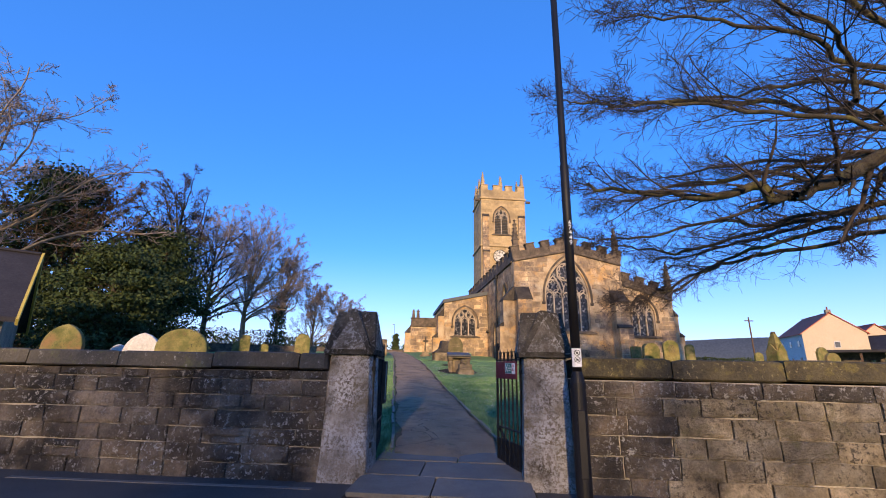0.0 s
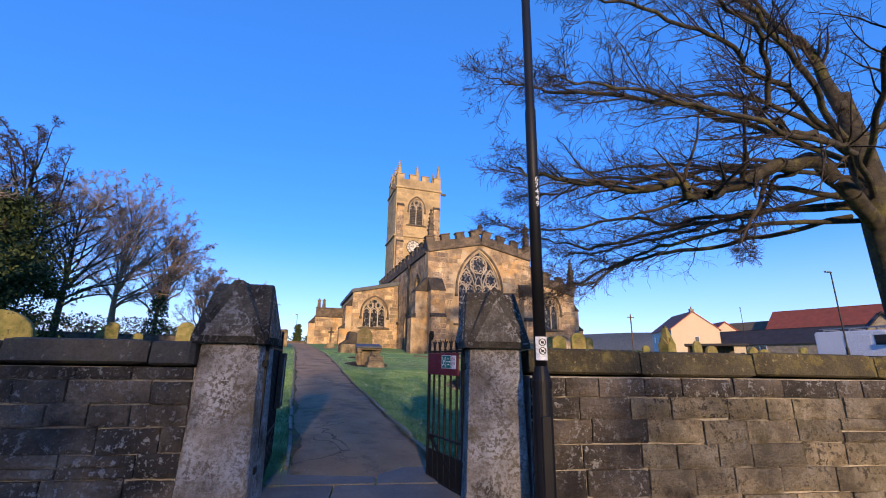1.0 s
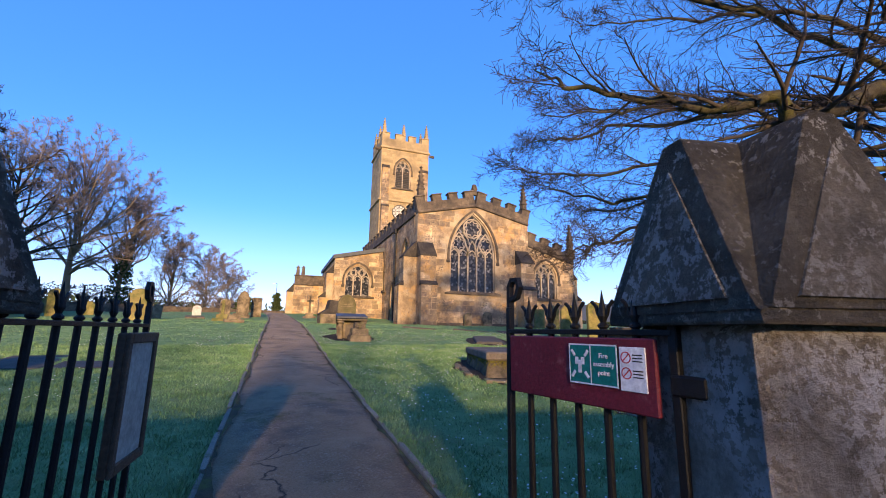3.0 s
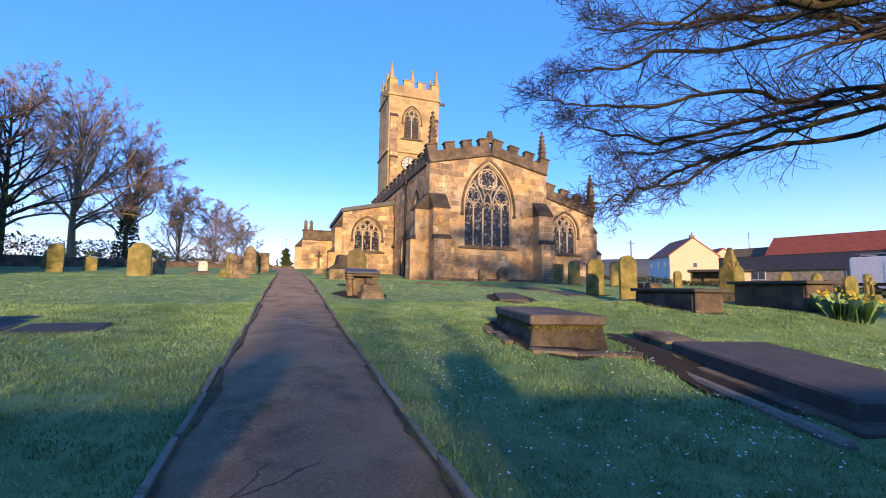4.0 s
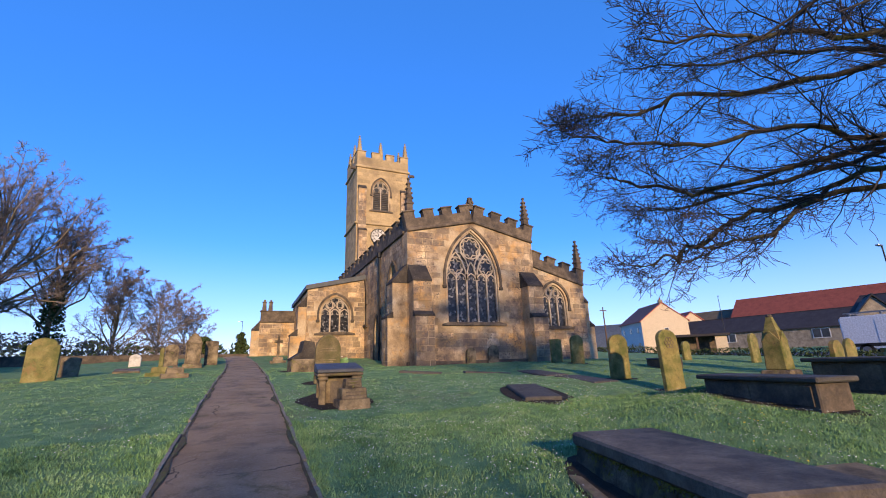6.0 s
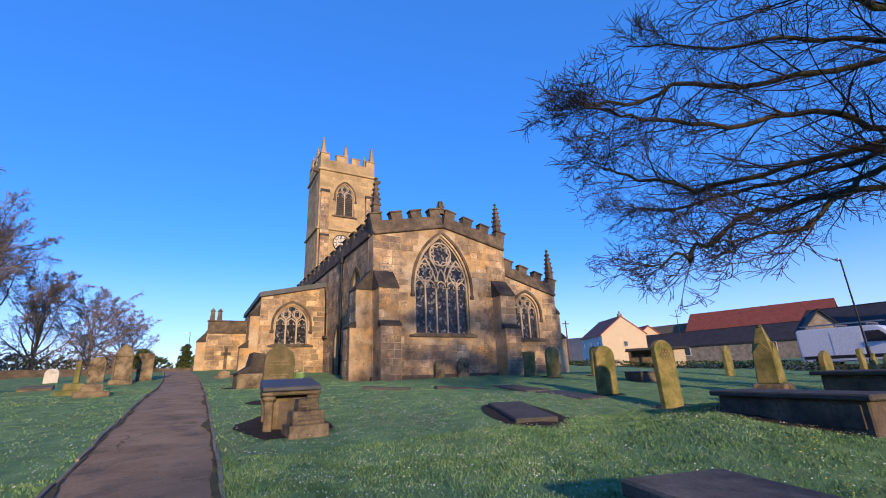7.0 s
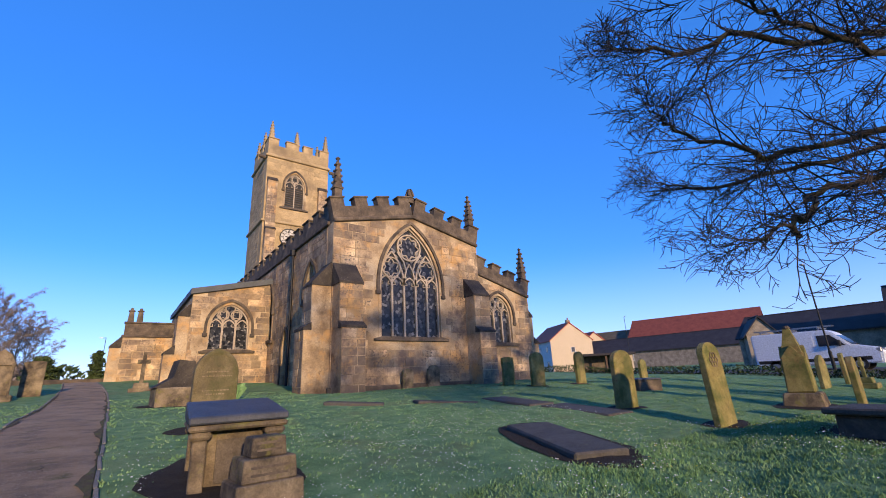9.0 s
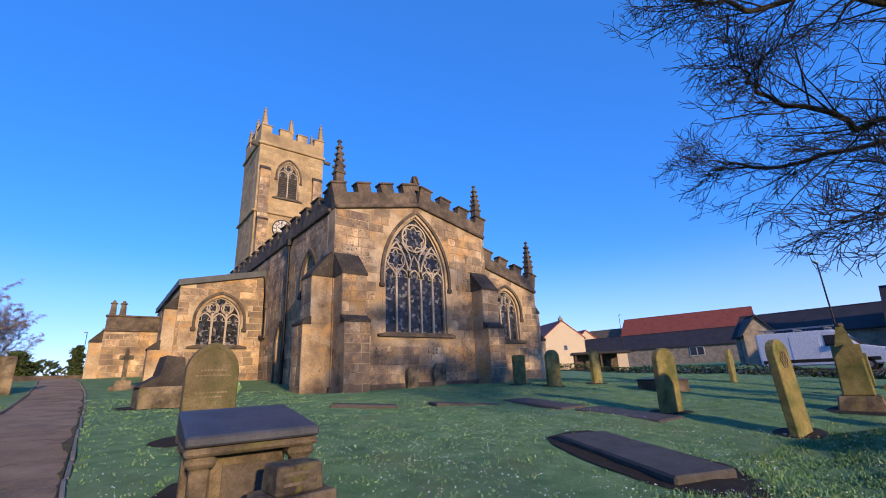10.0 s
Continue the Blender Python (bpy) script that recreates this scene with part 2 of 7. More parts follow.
M["white_stone"] = material("pale marble", [(0.5, 0.47, 0.42), (0.6, 0.57, 0.52)], 5, 0.8, 0.2, 40, stain=(0.3, 0.28, 0.24), stain_scale=4, stain_amount=0.3)
M["asphalt"] = material("brown worn asphalt", [(0.285, 0.198, 0.122), (0.375, 0.265, 0.165), (0.455, 0.335, 0.215)], 1.2, 0.92, 0.9, 75, stain=(0.14, 0.115, 0.09), stain_scale=1.7, stain_amount=0.36, moss=(0.12, 0.11, 0.04), moss_scale=1.6, moss_amount=0.18, speckle=(0.42, 0.35, 0.26), speckle_scale=44, speckle_amount=0.75, bump_dist=0.06)
cracked(M["asphalt"], 0.7, 0.008, (0.05, 0.042, 0.034))
M["verge"] = material("mossy dirt along the path", [(0.07, 0.055, 0.035), (0.13, 0.105, 0.06)], 7, 0.95, 0.9, 60, moss=(0.13, 0.14, 0.04), moss_scale=5, moss_amount=0.45, bump_dist=0.05)
M["pavement"] = material("dark footway asphalt", [(0.05, 0.05, 0.052), (0.075, 0.074, 0.073)], 2, 0.9, 0.5, 110, stain=(0.035, 0.035, 0.036), stain_scale=1.5, stain_amount=0.3)
M["flag"] = material("grey flagstone", [(0.11, 0.108, 0.105), (0.17, 0.165, 0.155)], 3, 0.85, 0.4, 70, object_random=0.2)
M["kerb"] = material("grey edging stone", [(0.17, 0.155, 0.13), (0.28, 0.255, 0.215)], 6, 0.9, 0.5, 60, object_random=0.25, moss=(0.07, 0.075, 0.03), moss_scale=6, moss_amount=0.3)
M["soil"] = material("near-black ground", [(0.014, 0.011, 0.008), (0.034, 0.026, 0.018)], 5, 0.95, 0.9, 60)
M["turf"] = material("mown turf", [(0.085, 0.175, 0.065), (0.14, 0.26, 0.10), (0.21, 0.335, 0.15)], 3.0, 0.95, 0.6, 60, stain=(0.15, 0.19, 0.08), stain_scale=0.6, stain_amount=0.28, bump_dist=0.05)
M["grass"] = material("grass blade", [(0.085, 0.185, 0.07), (0.15, 0.28, 0.115), (0.25, 0.38, 0.19)], 2.3, 0.8, 0.0, 30, island=0.38)
M["bark"] = material("dark beech bark", [(0.032, 0.027, 0.02), (0.058, 0.048, 0.034), (0.085, 0.073, 0.05)], 4, 0.95, 0.9, 30, moss=(0.13, 0.118, 0.035), moss_scale=1.6, moss_amount=0.36, bump_dist=0.06)
M["twig"] = material("winter twigs", [(0.04, 0.03, 0.024), (0.065, 0.048, 0.036)], 3, 0.9, 0.0, 20)
# Front sunlight is put into these paler far twig and bark colours.
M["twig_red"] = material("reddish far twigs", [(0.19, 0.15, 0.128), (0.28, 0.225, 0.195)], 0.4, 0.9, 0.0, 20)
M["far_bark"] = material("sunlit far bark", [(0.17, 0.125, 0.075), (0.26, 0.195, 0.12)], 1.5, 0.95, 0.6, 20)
M["ivy"] = material("ivy leaves", [(0.035, 0.06, 0.018), (0.07, 0.10, 0.03)], 3, 0.6, 0.0, 20, island=0.4)
M["yew"] = material("dark evergreen needles", [(0.02, 0.034, 0.011), (0.045, 0.07, 0.021), (0.085, 0.108, 0.034)], 0.8, 0.8, 0.0, 20, island=0.45)
M["copper"] = material("dry copper leaves", [(0.11, 0.06, 0.03), (0.16, 0.095, 0.045)], 0.8, 0.8, 0.0, 20, island=0.4)
M["house_tile"] = material("bright red roof tiles", [(0.42, 0.10, 0.06), (0.54, 0.15, 0.09)], 1.2, 0.85, 0.4, 14)
M["brick_red"] = material("red clay pantiles", [(0.17, 0.045, 0.03), (0.26, 0.07, 0.045)], 1.2, 0.85, 0.4, 14)
M["roof_dark"] = material("dark slate roof", [(0.025, 0.022, 0.024), (0.045, 0.04, 0.042)], 1.0, 0.8, 0.4, 14)
M["roof_brown"] = material("brown stone slates", [(0.09, 0.075, 0.05), (0.14, 0.115, 0.075)], 1.0, 0.9, 0.4, 14)
M["barn_stone"] = material("grey rubble barn wall", [(0.15, 0.125, 0.1), (0.25, 0.21, 0.165), (0.34, 0.29, 0.225)], 1.6, 0.95, 0.6, 12)
M["render_cream"] = material("cream house render", [(0.5, 0.4, 0.28), (0.56, 0.45, 0.32)], 0.8, 0.9, 0.2, 12)
M["house_white"] = material("white house wall", [(0.5, 0.5, 0.52), (0.58, 0.58, 0.6)], 0.8, 0.9, 0.2, 12)
M["far_glass"] = material("dark window glass", [(0.02, 0.022, 0.027), (0.04, 0.042, 0.05)], 2, 0.15, 0.0, 10, spec=0.6)
M["van_white"] = material("white van paint", [(0.62, 0.66, 0.72), (0.68, 0.71, 0.76)], 0.6, 0.3, 0.0, 12, spec=0.5)
M["rubber"] = material("black rubber", [(0.015, 0.015, 0.015), (0.025, 0.025, 0.025)], 6, 0.8, 0.2, 60)
M["chrome"] = material("grey metal", [(0.3, 0.3, 0.31), (0.4, 0.4, 0.41)], 5, 0.4, 0.0, 30, metal=0.8)
M["petal"] = material("white daisy petals", [(0.7, 0.7, 0.68), (0.8, 0.8, 0.78)], 5, 0.7, 0.0, 30)
M["daffodil"] = material("yellow daffodil petals", [(0.75, 0.5, 0.02), (0.8, 0.6, 0.05)], 5, 0.6, 0.0, 30)
M["blue"] = material("blue sign", [(0.02, 0.14, 0.5), (0.03, 0.16, 0.55)], 5, 0.5, 0.0)
# Distance haze is painted into the hills by this blue-grey base.
M["hill"] = material("far hazy hillside", [(0.07, 0.085, 0.10), (0.10, 0.115, 0.13)], 0.02, 1.0, 0.0, 0.3)
M["barge"] = material("yellow painted bargeboard", [(0.4, 0.3, 0.06), (0.5, 0.38, 0.09)], 3, 0.6, 0.1, 30)

glass = bpy.data.materials.new("leaded church glass")
glass.use_nodes = True
gn, gl = glass.node_tree.nodes, glass.node_tree.links
gb = gn["Principled BSDF"]
gtex = gn.new("ShaderNodeTexVoronoi")
gtex.inputs["Scale"].default_value = 9.0
ggeo = gn.new("ShaderNodeNewGeometry")
gl.new(ggeo.outputs["Position"], gtex.inputs["Vector"])
gr = gn.new("ShaderNodeValToRGB")
gr.color_ramp.elements[0].color, gr.color_ramp.elements[1].color = (0.008, 0.0085, 0.01, 1), (0.04, 0.041, 0.046, 1)
gr.color_ramp.elements[1].position = 0.7
# Pale cells paint reflected glints into the glass colour.
glint = gr.color_ramp.elements.new(0.85)
glint.color = (0.2, 0.19, 0.18, 1)
gl.new(gtex.outputs["Color"], gr.inputs[0])
gl.new(gr.outputs[0], gb.inputs["Base Color"])
gb.inputs["Roughness"].default_value = 0.12
gb.inputs["Specular IOR Level"].default_value = 0.22
gbump = gn.new("ShaderNodeBump")
gbump.inputs["Strength"].default_value = 0.35
gbump.inputs["Distance"].default_value = 0.02
gl.new(gtex.outputs["Color"], gbump.inputs["Height"])
gl.new(gbump.outputs[0], gb.inputs["Normal"])
M["glass"] = glass


# ---- mesh helpers ----
def part(name, bm, mat, parent=None, label="", at=None, smooth=False):
    me = bpy.data.meshes.new(name)
    bm.to_mesh(me)
    bm.free()
    me.materials.append(M[mat])
    if smooth:
        me.polygons.foreach_set("use_smooth", [True] * len(me.polygons))
    ob = new(name, me)
    if parent is not None:
        ob.parent = parent
    if at is not None:
        ob.matrix_basis = at
    if label:
        ob["label"] = label
    return ob


def thing(name, m, label, category, group="", kind=""):
    ob = new(name)
    ob.empty_display_size = 0.2
    ob.matrix_basis = m
    return tagged(ob, label, category, group, kind)


def piece(name, me, parent, m):
    ob = new(name, me)
    ob.parent = parent
    ob.matrix_basis = m
    return ob


def box(bm, x0, x1, y0, y1, z0, z1, bevel=0.0, taper=0.0):
    """A box, with its top drawn in by taper on all four sides."""
    t = taper
    vs = [bm.verts.new(p) for p in ((x0, y0, z0), (x1, y0, z0), (x1, y1, z0), (x0, y1, z0), (x0 + t, y0 + t, z1), (x1 - t, y0 + t, z1), (x1 - t, y1 - t, z1), (x0 + t, y1 - t, z1))]
    fs = [bm.faces.new([vs[i] for i in f]) for f in ((3, 2, 1, 0), (4, 5, 6, 7), (0, 1, 5, 4), (1, 2, 6, 5), (2, 3, 7, 6), (3, 0, 4, 7))]
    if bevel:
        es = list({e for f in fs for e in f.edges})
        bmesh.ops.bevel(bm, geom=es, offset=bevel, segments=1, affect="EDGES")
    return vs


def boxed(*a, **k):
    bm = bmesh.new()
    box(bm, *a, **k)
    return bm


def lathe(bm, profile, sides=12, centre=(0, 0)):
    """A turned form: profile rows of (radius, z)."""
    rings = []
    for r, z in profile:
        rings.append([bm.verts.new((centre[0] + r * math.cos(2 * math.pi * i / sides), centre[1] + r * math.sin(2 * math.pi * i / sides), z)) for i in range(sides)])
    for a, b in zip(rings, rings[1:]):
        for i in range(sides):
            bm.faces.new((a[i], a[(i + 1) % sides], b[(i + 1) % sides], b[i]))
    bm.faces.new(rings[0][::-1])
    bm.faces.new(rings[-1])


def prism(bm, outline, y0, y1):
    """A solid from an outline in x and z, between two depths y."""
    a = [bm.verts.new((x, y0, z)) for x, z in outline]
    b = [bm.verts.new((x, y1, z)) for x, z in outline]
    n = len(outline)
    bm.faces.new(a)
    bm.faces.new(b[::-1])
    for i in range(n):
        bm.faces.new((a[i], b[i], b[(i + 1) % n], a[(i + 1) % n]))


def fix(bm):
    bmesh.ops.recalc_face_normals(bm, faces=bm.faces[:])
    return bm


def holed(bm, outline, holes, y0, y1):
    """A wall in x and z with openings through it, between two depths y."""
    loops = [outline] + list(holes)
    edges, rings = [], []
    for lp in loops:
        vs = [bm.verts.new((x, y0, z)) for x, z in lp]
        rings.append(vs)
        edges += [bm.edges.new((vs[i], vs[(i + 1) % len(vs)])) for i in range(len(vs))]
    faces = [g for g in bmesh.ops.triangle_fill(bm, use_beauty=True, edges=edges)["geom"] if isinstance(g, bmesh.types.BMFace)]
    back = {v: bm.verts.new((v.co.x, y1, v.co.z)) for vs in rings for v in vs}
    for f in faces:
        bm.faces.new([back[v] for v in f.verts][::-1])
    for vs in rings:
        for i in range(len(vs)):
            a, b = vs[i], vs[(i + 1) % len(vs)]
            bm.faces.new((a, b, back[b], back[a]))
    fix(bm)


def arch(x0, x1, z0, spring, apex, steps=8):
    """The outline of a pointed opening, from its lower left corner clockwise as seen from the front."""
    a, h, c = (x1 - x0) / 2, apex - spring, (x0 + x1) / 2
    pts = [(x0, z0)]
    if h >= a:
        r = (a * a + h * h) / (2 * a)
        end = math.asin(min(1.0, h / r))
        left = [(x0 + r - r * math.cos(end * i / steps), spring + r * math.sin(end * i / steps)) for i in range(steps + 1)]
    else:
        left = [(c - a * math.cos(math.pi / 2 * i / steps) ** 0.85, spring + h * math.sin(math.pi / 2 * i / steps)) for i in range(steps)] + [(c, apex)]
    pts += left
    pts += [(2 * c - x, z) for x, z in left[-2::-1]]
    pts.append((x1, z0))
    return pts


def bar(bm, pts, w, y0, y1, closed=False):
    """A flat bar of width w along a line in x and z, between two depths."""
    n = len(pts)
    rows = []
    for i in range(n):
        p = Vector(pts[i])
        a = Vector(pts[i - 1]) if (i or closed) else p
        b = Vector(pts[(i + 1) % n]) if (i < n - 1 or closed) else p
        d = (b - a)
        d = d.normalized() if d.length > 1e-6 else Vector((1, 0))
        s = Vector((-d.y, d.x)) * (w / 2)
        rows.append([bm.verts.new((q.x, y, q.y)) for q, y in ((p + s, y0), (p - s, y0), (p - s * 0.8, y1), (p + s * 0.8, y1))])
    rng = range(n if closed else n - 1)
    for i in rng:
        a, b = rows[i], rows[(i + 1) % n]
        for k in range(4):
            bm.faces.new((a[k], a[(k + 1) % 4], b[(k + 1) % 4], b[k]))
    if not closed:
        bm.faces.new(rows[0][::-1])
        bm.faces.new(rows[-1])


def circle(cx, cz, r, n=20, foils=0, depth=0.25, turn=0.0):
    pts = []
    for i in range(n):
        a = 2 * math.pi * i / n
        k = r * (1 - depth * (0.5 - 0.5 * math.cos(foils * (a - turn)))) if foils else r
        pts.append((cx + k * math.cos(a), cz + k * math.sin(a)))
    return pts


def inside(pt, poly):
    x, z = pt
    hit = False
    for i in range(len(poly)):
        (ax, az), (bx, bz) = poly[i - 1], poly[i]
        if (az > z) != (bz > z) and x < (bx - ax) * (z - az) / (bz - az) + ax:
            hit = not hit
    return hit


def unit_block(name, mat, bevel=0.06):
    bm = boxed(-0.5, 0.5, -0.5, 0.5, -0.5, 0.5, bevel=bevel)
    me = bpy.data.meshes.new(name)
    bm.to_mesh(me)
    bm.free()
    me.materials.append(M[mat])
    return me


def rough_block(name, mat, seed):
    """A squared stone with an uneven face towards -y, to be scaled to each place."""
    nx_, nz_ = 5, 4
    verts, faces = [], []
    for j in range(nz_ + 1):
        for i in range(nx_ + 1):
            x, z = -0.5 + i / nx_, -0.5 + j / nz_
            edge = i in (0, nx_) or j in (0, nz_)
            wob = noise.noise(Vector((x * 3 + seed * 7.1, z * 3, seed)))
            y = -0.5 + 0.16 * (0.5 + wob) if not edge else -0.28
            dx = 0.02 * noise.noise(Vector((x * 4, z * 4, seed + 3.3))) if edge else 0.03 * wob
            dz = 0.045 * noise.noise(Vector((x * 4, z * 4, seed + 9.3)))
            k = 0.985
            verts.append((x * k + dx, y, z * k + dz))
    n1 = nx_ + 1
    for j in range(nz_):
        for i in range(nx_):
            faces.append((j * n1 + i, j * n1 + i + 1, (j + 1) * n1 + i + 1, (j + 1) * n1 + i))
    ring = [i for i in range(n1)] + [j * n1 + nx_ for j in range(1, nz_ + 1)] + [nz_ * n1 + i for i in range(nx_ - 1, -1, -1)] + [j * n1 for j in range(nz_ - 1, 0, -1)]
    b = len(verts)
    verts += [(verts[i][0], 0.5, verts[i][2]) for i in ring]
    m_ = len(ring)
    for i in range(m_):
        faces.append((ring[(i + 1) % m_], ring[i], b + i, b + (i + 1) % m_))
    me = bpy.data.meshes.new(name)
    me.from_pydata(verts, [], faces)
    me.materials.append(M[mat])
    return me


def courses(rng, outline, holes, x0, x1, z0, z1, hgt, lmin, lmax, gap=0.012):
    """Stones laid in courses over a wall: centre x, centre z, length, height of those that lie wholly on it."""
    out = []
    z = z0
    while z < z1:
        h = hgt * rng.uniform(0.8, 1.2)
        x = x0 - rng.uniform(0, lmax)
        while x < x1:
            w = rng.uniform(lmin, lmax)
            a, b = max(x, x0) + gap / 2, min(x + w, x1) - gap / 2
            x += w
            if b - a < 0.08:
                continue
            pts = [(a, z + gap / 2), (b, z + gap / 2), (a, z + h - gap / 2), (b, z + h - gap / 2), ((a + b) / 2, z + h - gap), ((a + b) / 2, z + gap)]
            if all(inside(p, outline) for p in pts) and not any(inside(p, hl) for p in pts for hl in holes):
                out.append(((a + b) / 2, z + h / 2, b - a, h - gap))
        z += h
    return out


def facing(name, stones, y, proud, mat, parent, rng, label=""):
    """Those stones joined into one mesh, each a bevelled slab proud of the wall at depth y (towards -y)."""
    bm = bmesh.new()
    e = 0.012
    for cx, cz, w, h in stones:
        p = proud * rng.uniform(0.5, 1.2)
        a = [bm.verts.new((cx + sx * w / 2, y + 0.02, cz + sz * h / 2)) for sx, sz in ((-1, -1), (1, -1), (1, 1), (-1, 1))]
        b = [bm.verts.new((cx + sx * (w / 2 - e), y - p, cz + sz * (h / 2 - e))) for sx, sz in ((-1, -1), (1, -1), (1, 1), (-1, 1))]
        bm.faces.new(b)
        for i in range(4):
            bm.faces.new((a[i], a[(i + 1) % 4], b[(i + 1) % 4], b[i]))
    return tagged(part(name, bm, mat, parent, label), kind="stuff")


# ---- ground ----
PROFILE = ((-400, 0.42), (5.0, 0.42), (6.3, 0.56), (13, 1.0), (18, 1.42), (24, 1.85), (28, 2.0), (36, 2.5), (44, 3.0), (60, 3.3), (100, 3.5), (400, 3.6))


def ground_z(x, y):
    """The height of the churchyard's turf: it climbs gently from the gate to the church."""
    base = float(np.interp(y + 0.2 * min(0.0, max(x, -30) + 1.3), [p[0] for p in PROFILE], [p[1] for p in PROFILE]))
    for mx, my, rx, ry, up in ((8.5, 13.0, 4.6, 2.7, 0.28), (2.1, 11.0, 1.6, 2.2, 0.15)):
        d = ((x - mx) / rx) ** 2 + ((y - my) / ry) ** 2
        if d < 1:
            base += up * min(1.0, 1.6 * (1 - d))
    far = min(1.0, max(0.0, (x - 24) / 30))
    return base * (1 - far) + far * (1.4 + 0.02 * (x - 24))


def bump_z(x, y):
    away = min(1.0, max(0.0, min(abs(x + 1.2) - 0.9, y - 6.6)) / 0.8)
    return away * (0.075 * noise.noise(Vector((x * 0.55, y * 0.55, 0))) + 0.03 * noise.noise(Vector((x * 2.1, y * 2.1, 3))))


def axis_steps(lo, hi, near_lo, near_hi, step):
    v, out = near_lo, []
    while v <= near_hi:
        out.append(v)
        v += step
    s, w = step * 1.5, near_hi
    while w < hi:
        w += s
        s *= 1.35
        out.append(min(w, hi))
    s, w = step * 1.5, near_lo
    while w > lo:
        w -= s
        s *= 1.35
        out.insert(0, max(w, lo))
    return out


GATE_TURN = -11.4
GATE = pose(-2.6, 5.32, 0.42, 0, 0, GATE_TURN)      # x along the street wall, y into the churchyard
xs, ys = axis_steps(-900, 900, -16, 22, 0.3), axis_steps(-700, 1200, 4, 40, 0.3)
gate_inv = GATE.inverted()
verts = []
for yy in ys:
    for xx in xs:
        v = (gate_inv @ Vector((xx, yy, 0))).y
        z = ground_z(xx, yy) + bump_z(xx, yy)
        if v < 0.35:
            z = 0.36
        verts.append((xx, yy, z))
nx = len(xs)
faces = [(j * nx + i, j * nx + i + 1, (j + 1) * nx + i + 1, (j + 1) * nx + i) for j in range(len(ys) - 1) for i in range(nx - 1)]
gme = bpy.data.meshes.new("ground")
gme.from_pydata(verts, [], faces)
gme.materials.append(M["turf"])
gme.polygons.foreach_set("use_smooth", [True] * len(gme.polygons))
tagged(new("ground", gme), "short green churchyard turf rising gently", "ground", kind="structure")

# ---- path, pavement, threshold ----
PATH_L, PATH_R = -1.86, -0.50


def path_edge(y):
    bend = 0.0 if y < 26 else -0.0022 * (y - 26) ** 2
    return max(bend, -30)


bm = bmesh.new()
y = 5.8
rows = []
while y < 90:
    w = path_edge(y)
    rows.append([bm.verts.new((PATH_L + w + (PATH_R - PATH_L) * k / 4, y, ground_z(-1.2, y) + 0.012 + 0.02 * (1 - abs(k - 2) / 2))) for k in range(5)])
    y += 0.5 if y < 30 else 1.5
for a, b in zip(rows, rows[1:]):
    for k in range(4):
        bm.faces.new((a[k], a[k + 1], b[k + 1], b[k]))
path = tagged(part("path", bm, "asphalt", smooth=True), "brown worn asphalt path with stone edging", "path", kind="structure")
for side in (0, 1):
    # dirt and moss creeping in from the edging, with a ragged inner line
    bm = bmesh.new()
    prev, y = None, 6.25
    while y < 34:
        w = 0.012 + 0.13 * max(0.0, noise.noise(Vector((side * 9.0, y * 0.9, 1))) + 0.15) + 0.05 * max(0.0, noise.noise(Vector((side * 5.0, y * 6, 4))))
        xo = (PATH_L if side == 0 else PATH_R) + path_edge(y)
        z = ground_z(-1.2, y) + 0.017
        cur = (bm.verts.new((xo, y, z + 0.012)), bm.verts.new((xo + (w if side == 0 else -w), y, z + 0.012 + 0.03 * w)))
        if prev:
            bm.faces.new((prev[0], prev[1], cur[1], cur[0]))
        prev = cur
        y += 0.07
    part("verge_dirt", fix(bm), "verge", path, "mossy dirt along the edging")
edge_me = unit_block("edging_stone", "kerb", 0.12)
rng = random.Random(3)
for side in (0, 1):
    y = 6.25
    while y < 46:
        ln = rng.uniform(0.75, 0.95)
        x = (PATH_L - 0.03 if side == 0 else PATH_R + 0.03) + path_edge(y + ln / 2) + rng.uniform(-0.012, 0.012)
        z = ground_z(-1.2, y + ln / 2) + 0.0
        slope = math.degrees(math.atan2(ground_z(-1.2, y + ln) - ground_z(-1.2, y), ln))
        piece("edging_stone", edge_me, path, pose(x, y + ln / 2, z + rng.uniform(-0.026, 0.002), slope + rng.uniform(-1, 1), rng.uniform(-9, 9), rng.uniform(-1.2, 1.2)) @ Matrix.Diagonal((0.045, ln - 0.015, 0.085, 1)))
        y += ln

bm = bmesh.new()
box(bm, -40, 44, -3.0, 0.3, -0.2, 0.0)
pavement = tagged(part("pavement", bm, "pavement", at=GATE), "dark asphalt footway outside the churchyard wall", "pavement", kind="structure")
bm = bmesh.new()
box(bm, -400, 400, -90, -3.0, -0.3, -0.1)
tagged(part("road", bm, "pavement", at=GATE), "dark asphalt village road", "road", kind="structure")
bm = bmesh.new()
box(bm, -40, 44, -3.15, -3.0, -0.3, 0.006, 0.02)
tagged(part("kerb", bm, "flag", at=GATE), "grey stone kerb along the footway", "kerb", kind="structure")
bm = bmesh.new()
box(bm, -3.0, 0.02, -0.27, -0.21, -0.02, 0.006)
bmesh.ops.rotate(bm, cent=(0, 0, 0), matrix=Matrix.Rotation(radians(1.0), 3, "Z"), verts=bm.verts[:])
part("paving_joint_strip", bm, "flag", pavement, "pale paving strip")

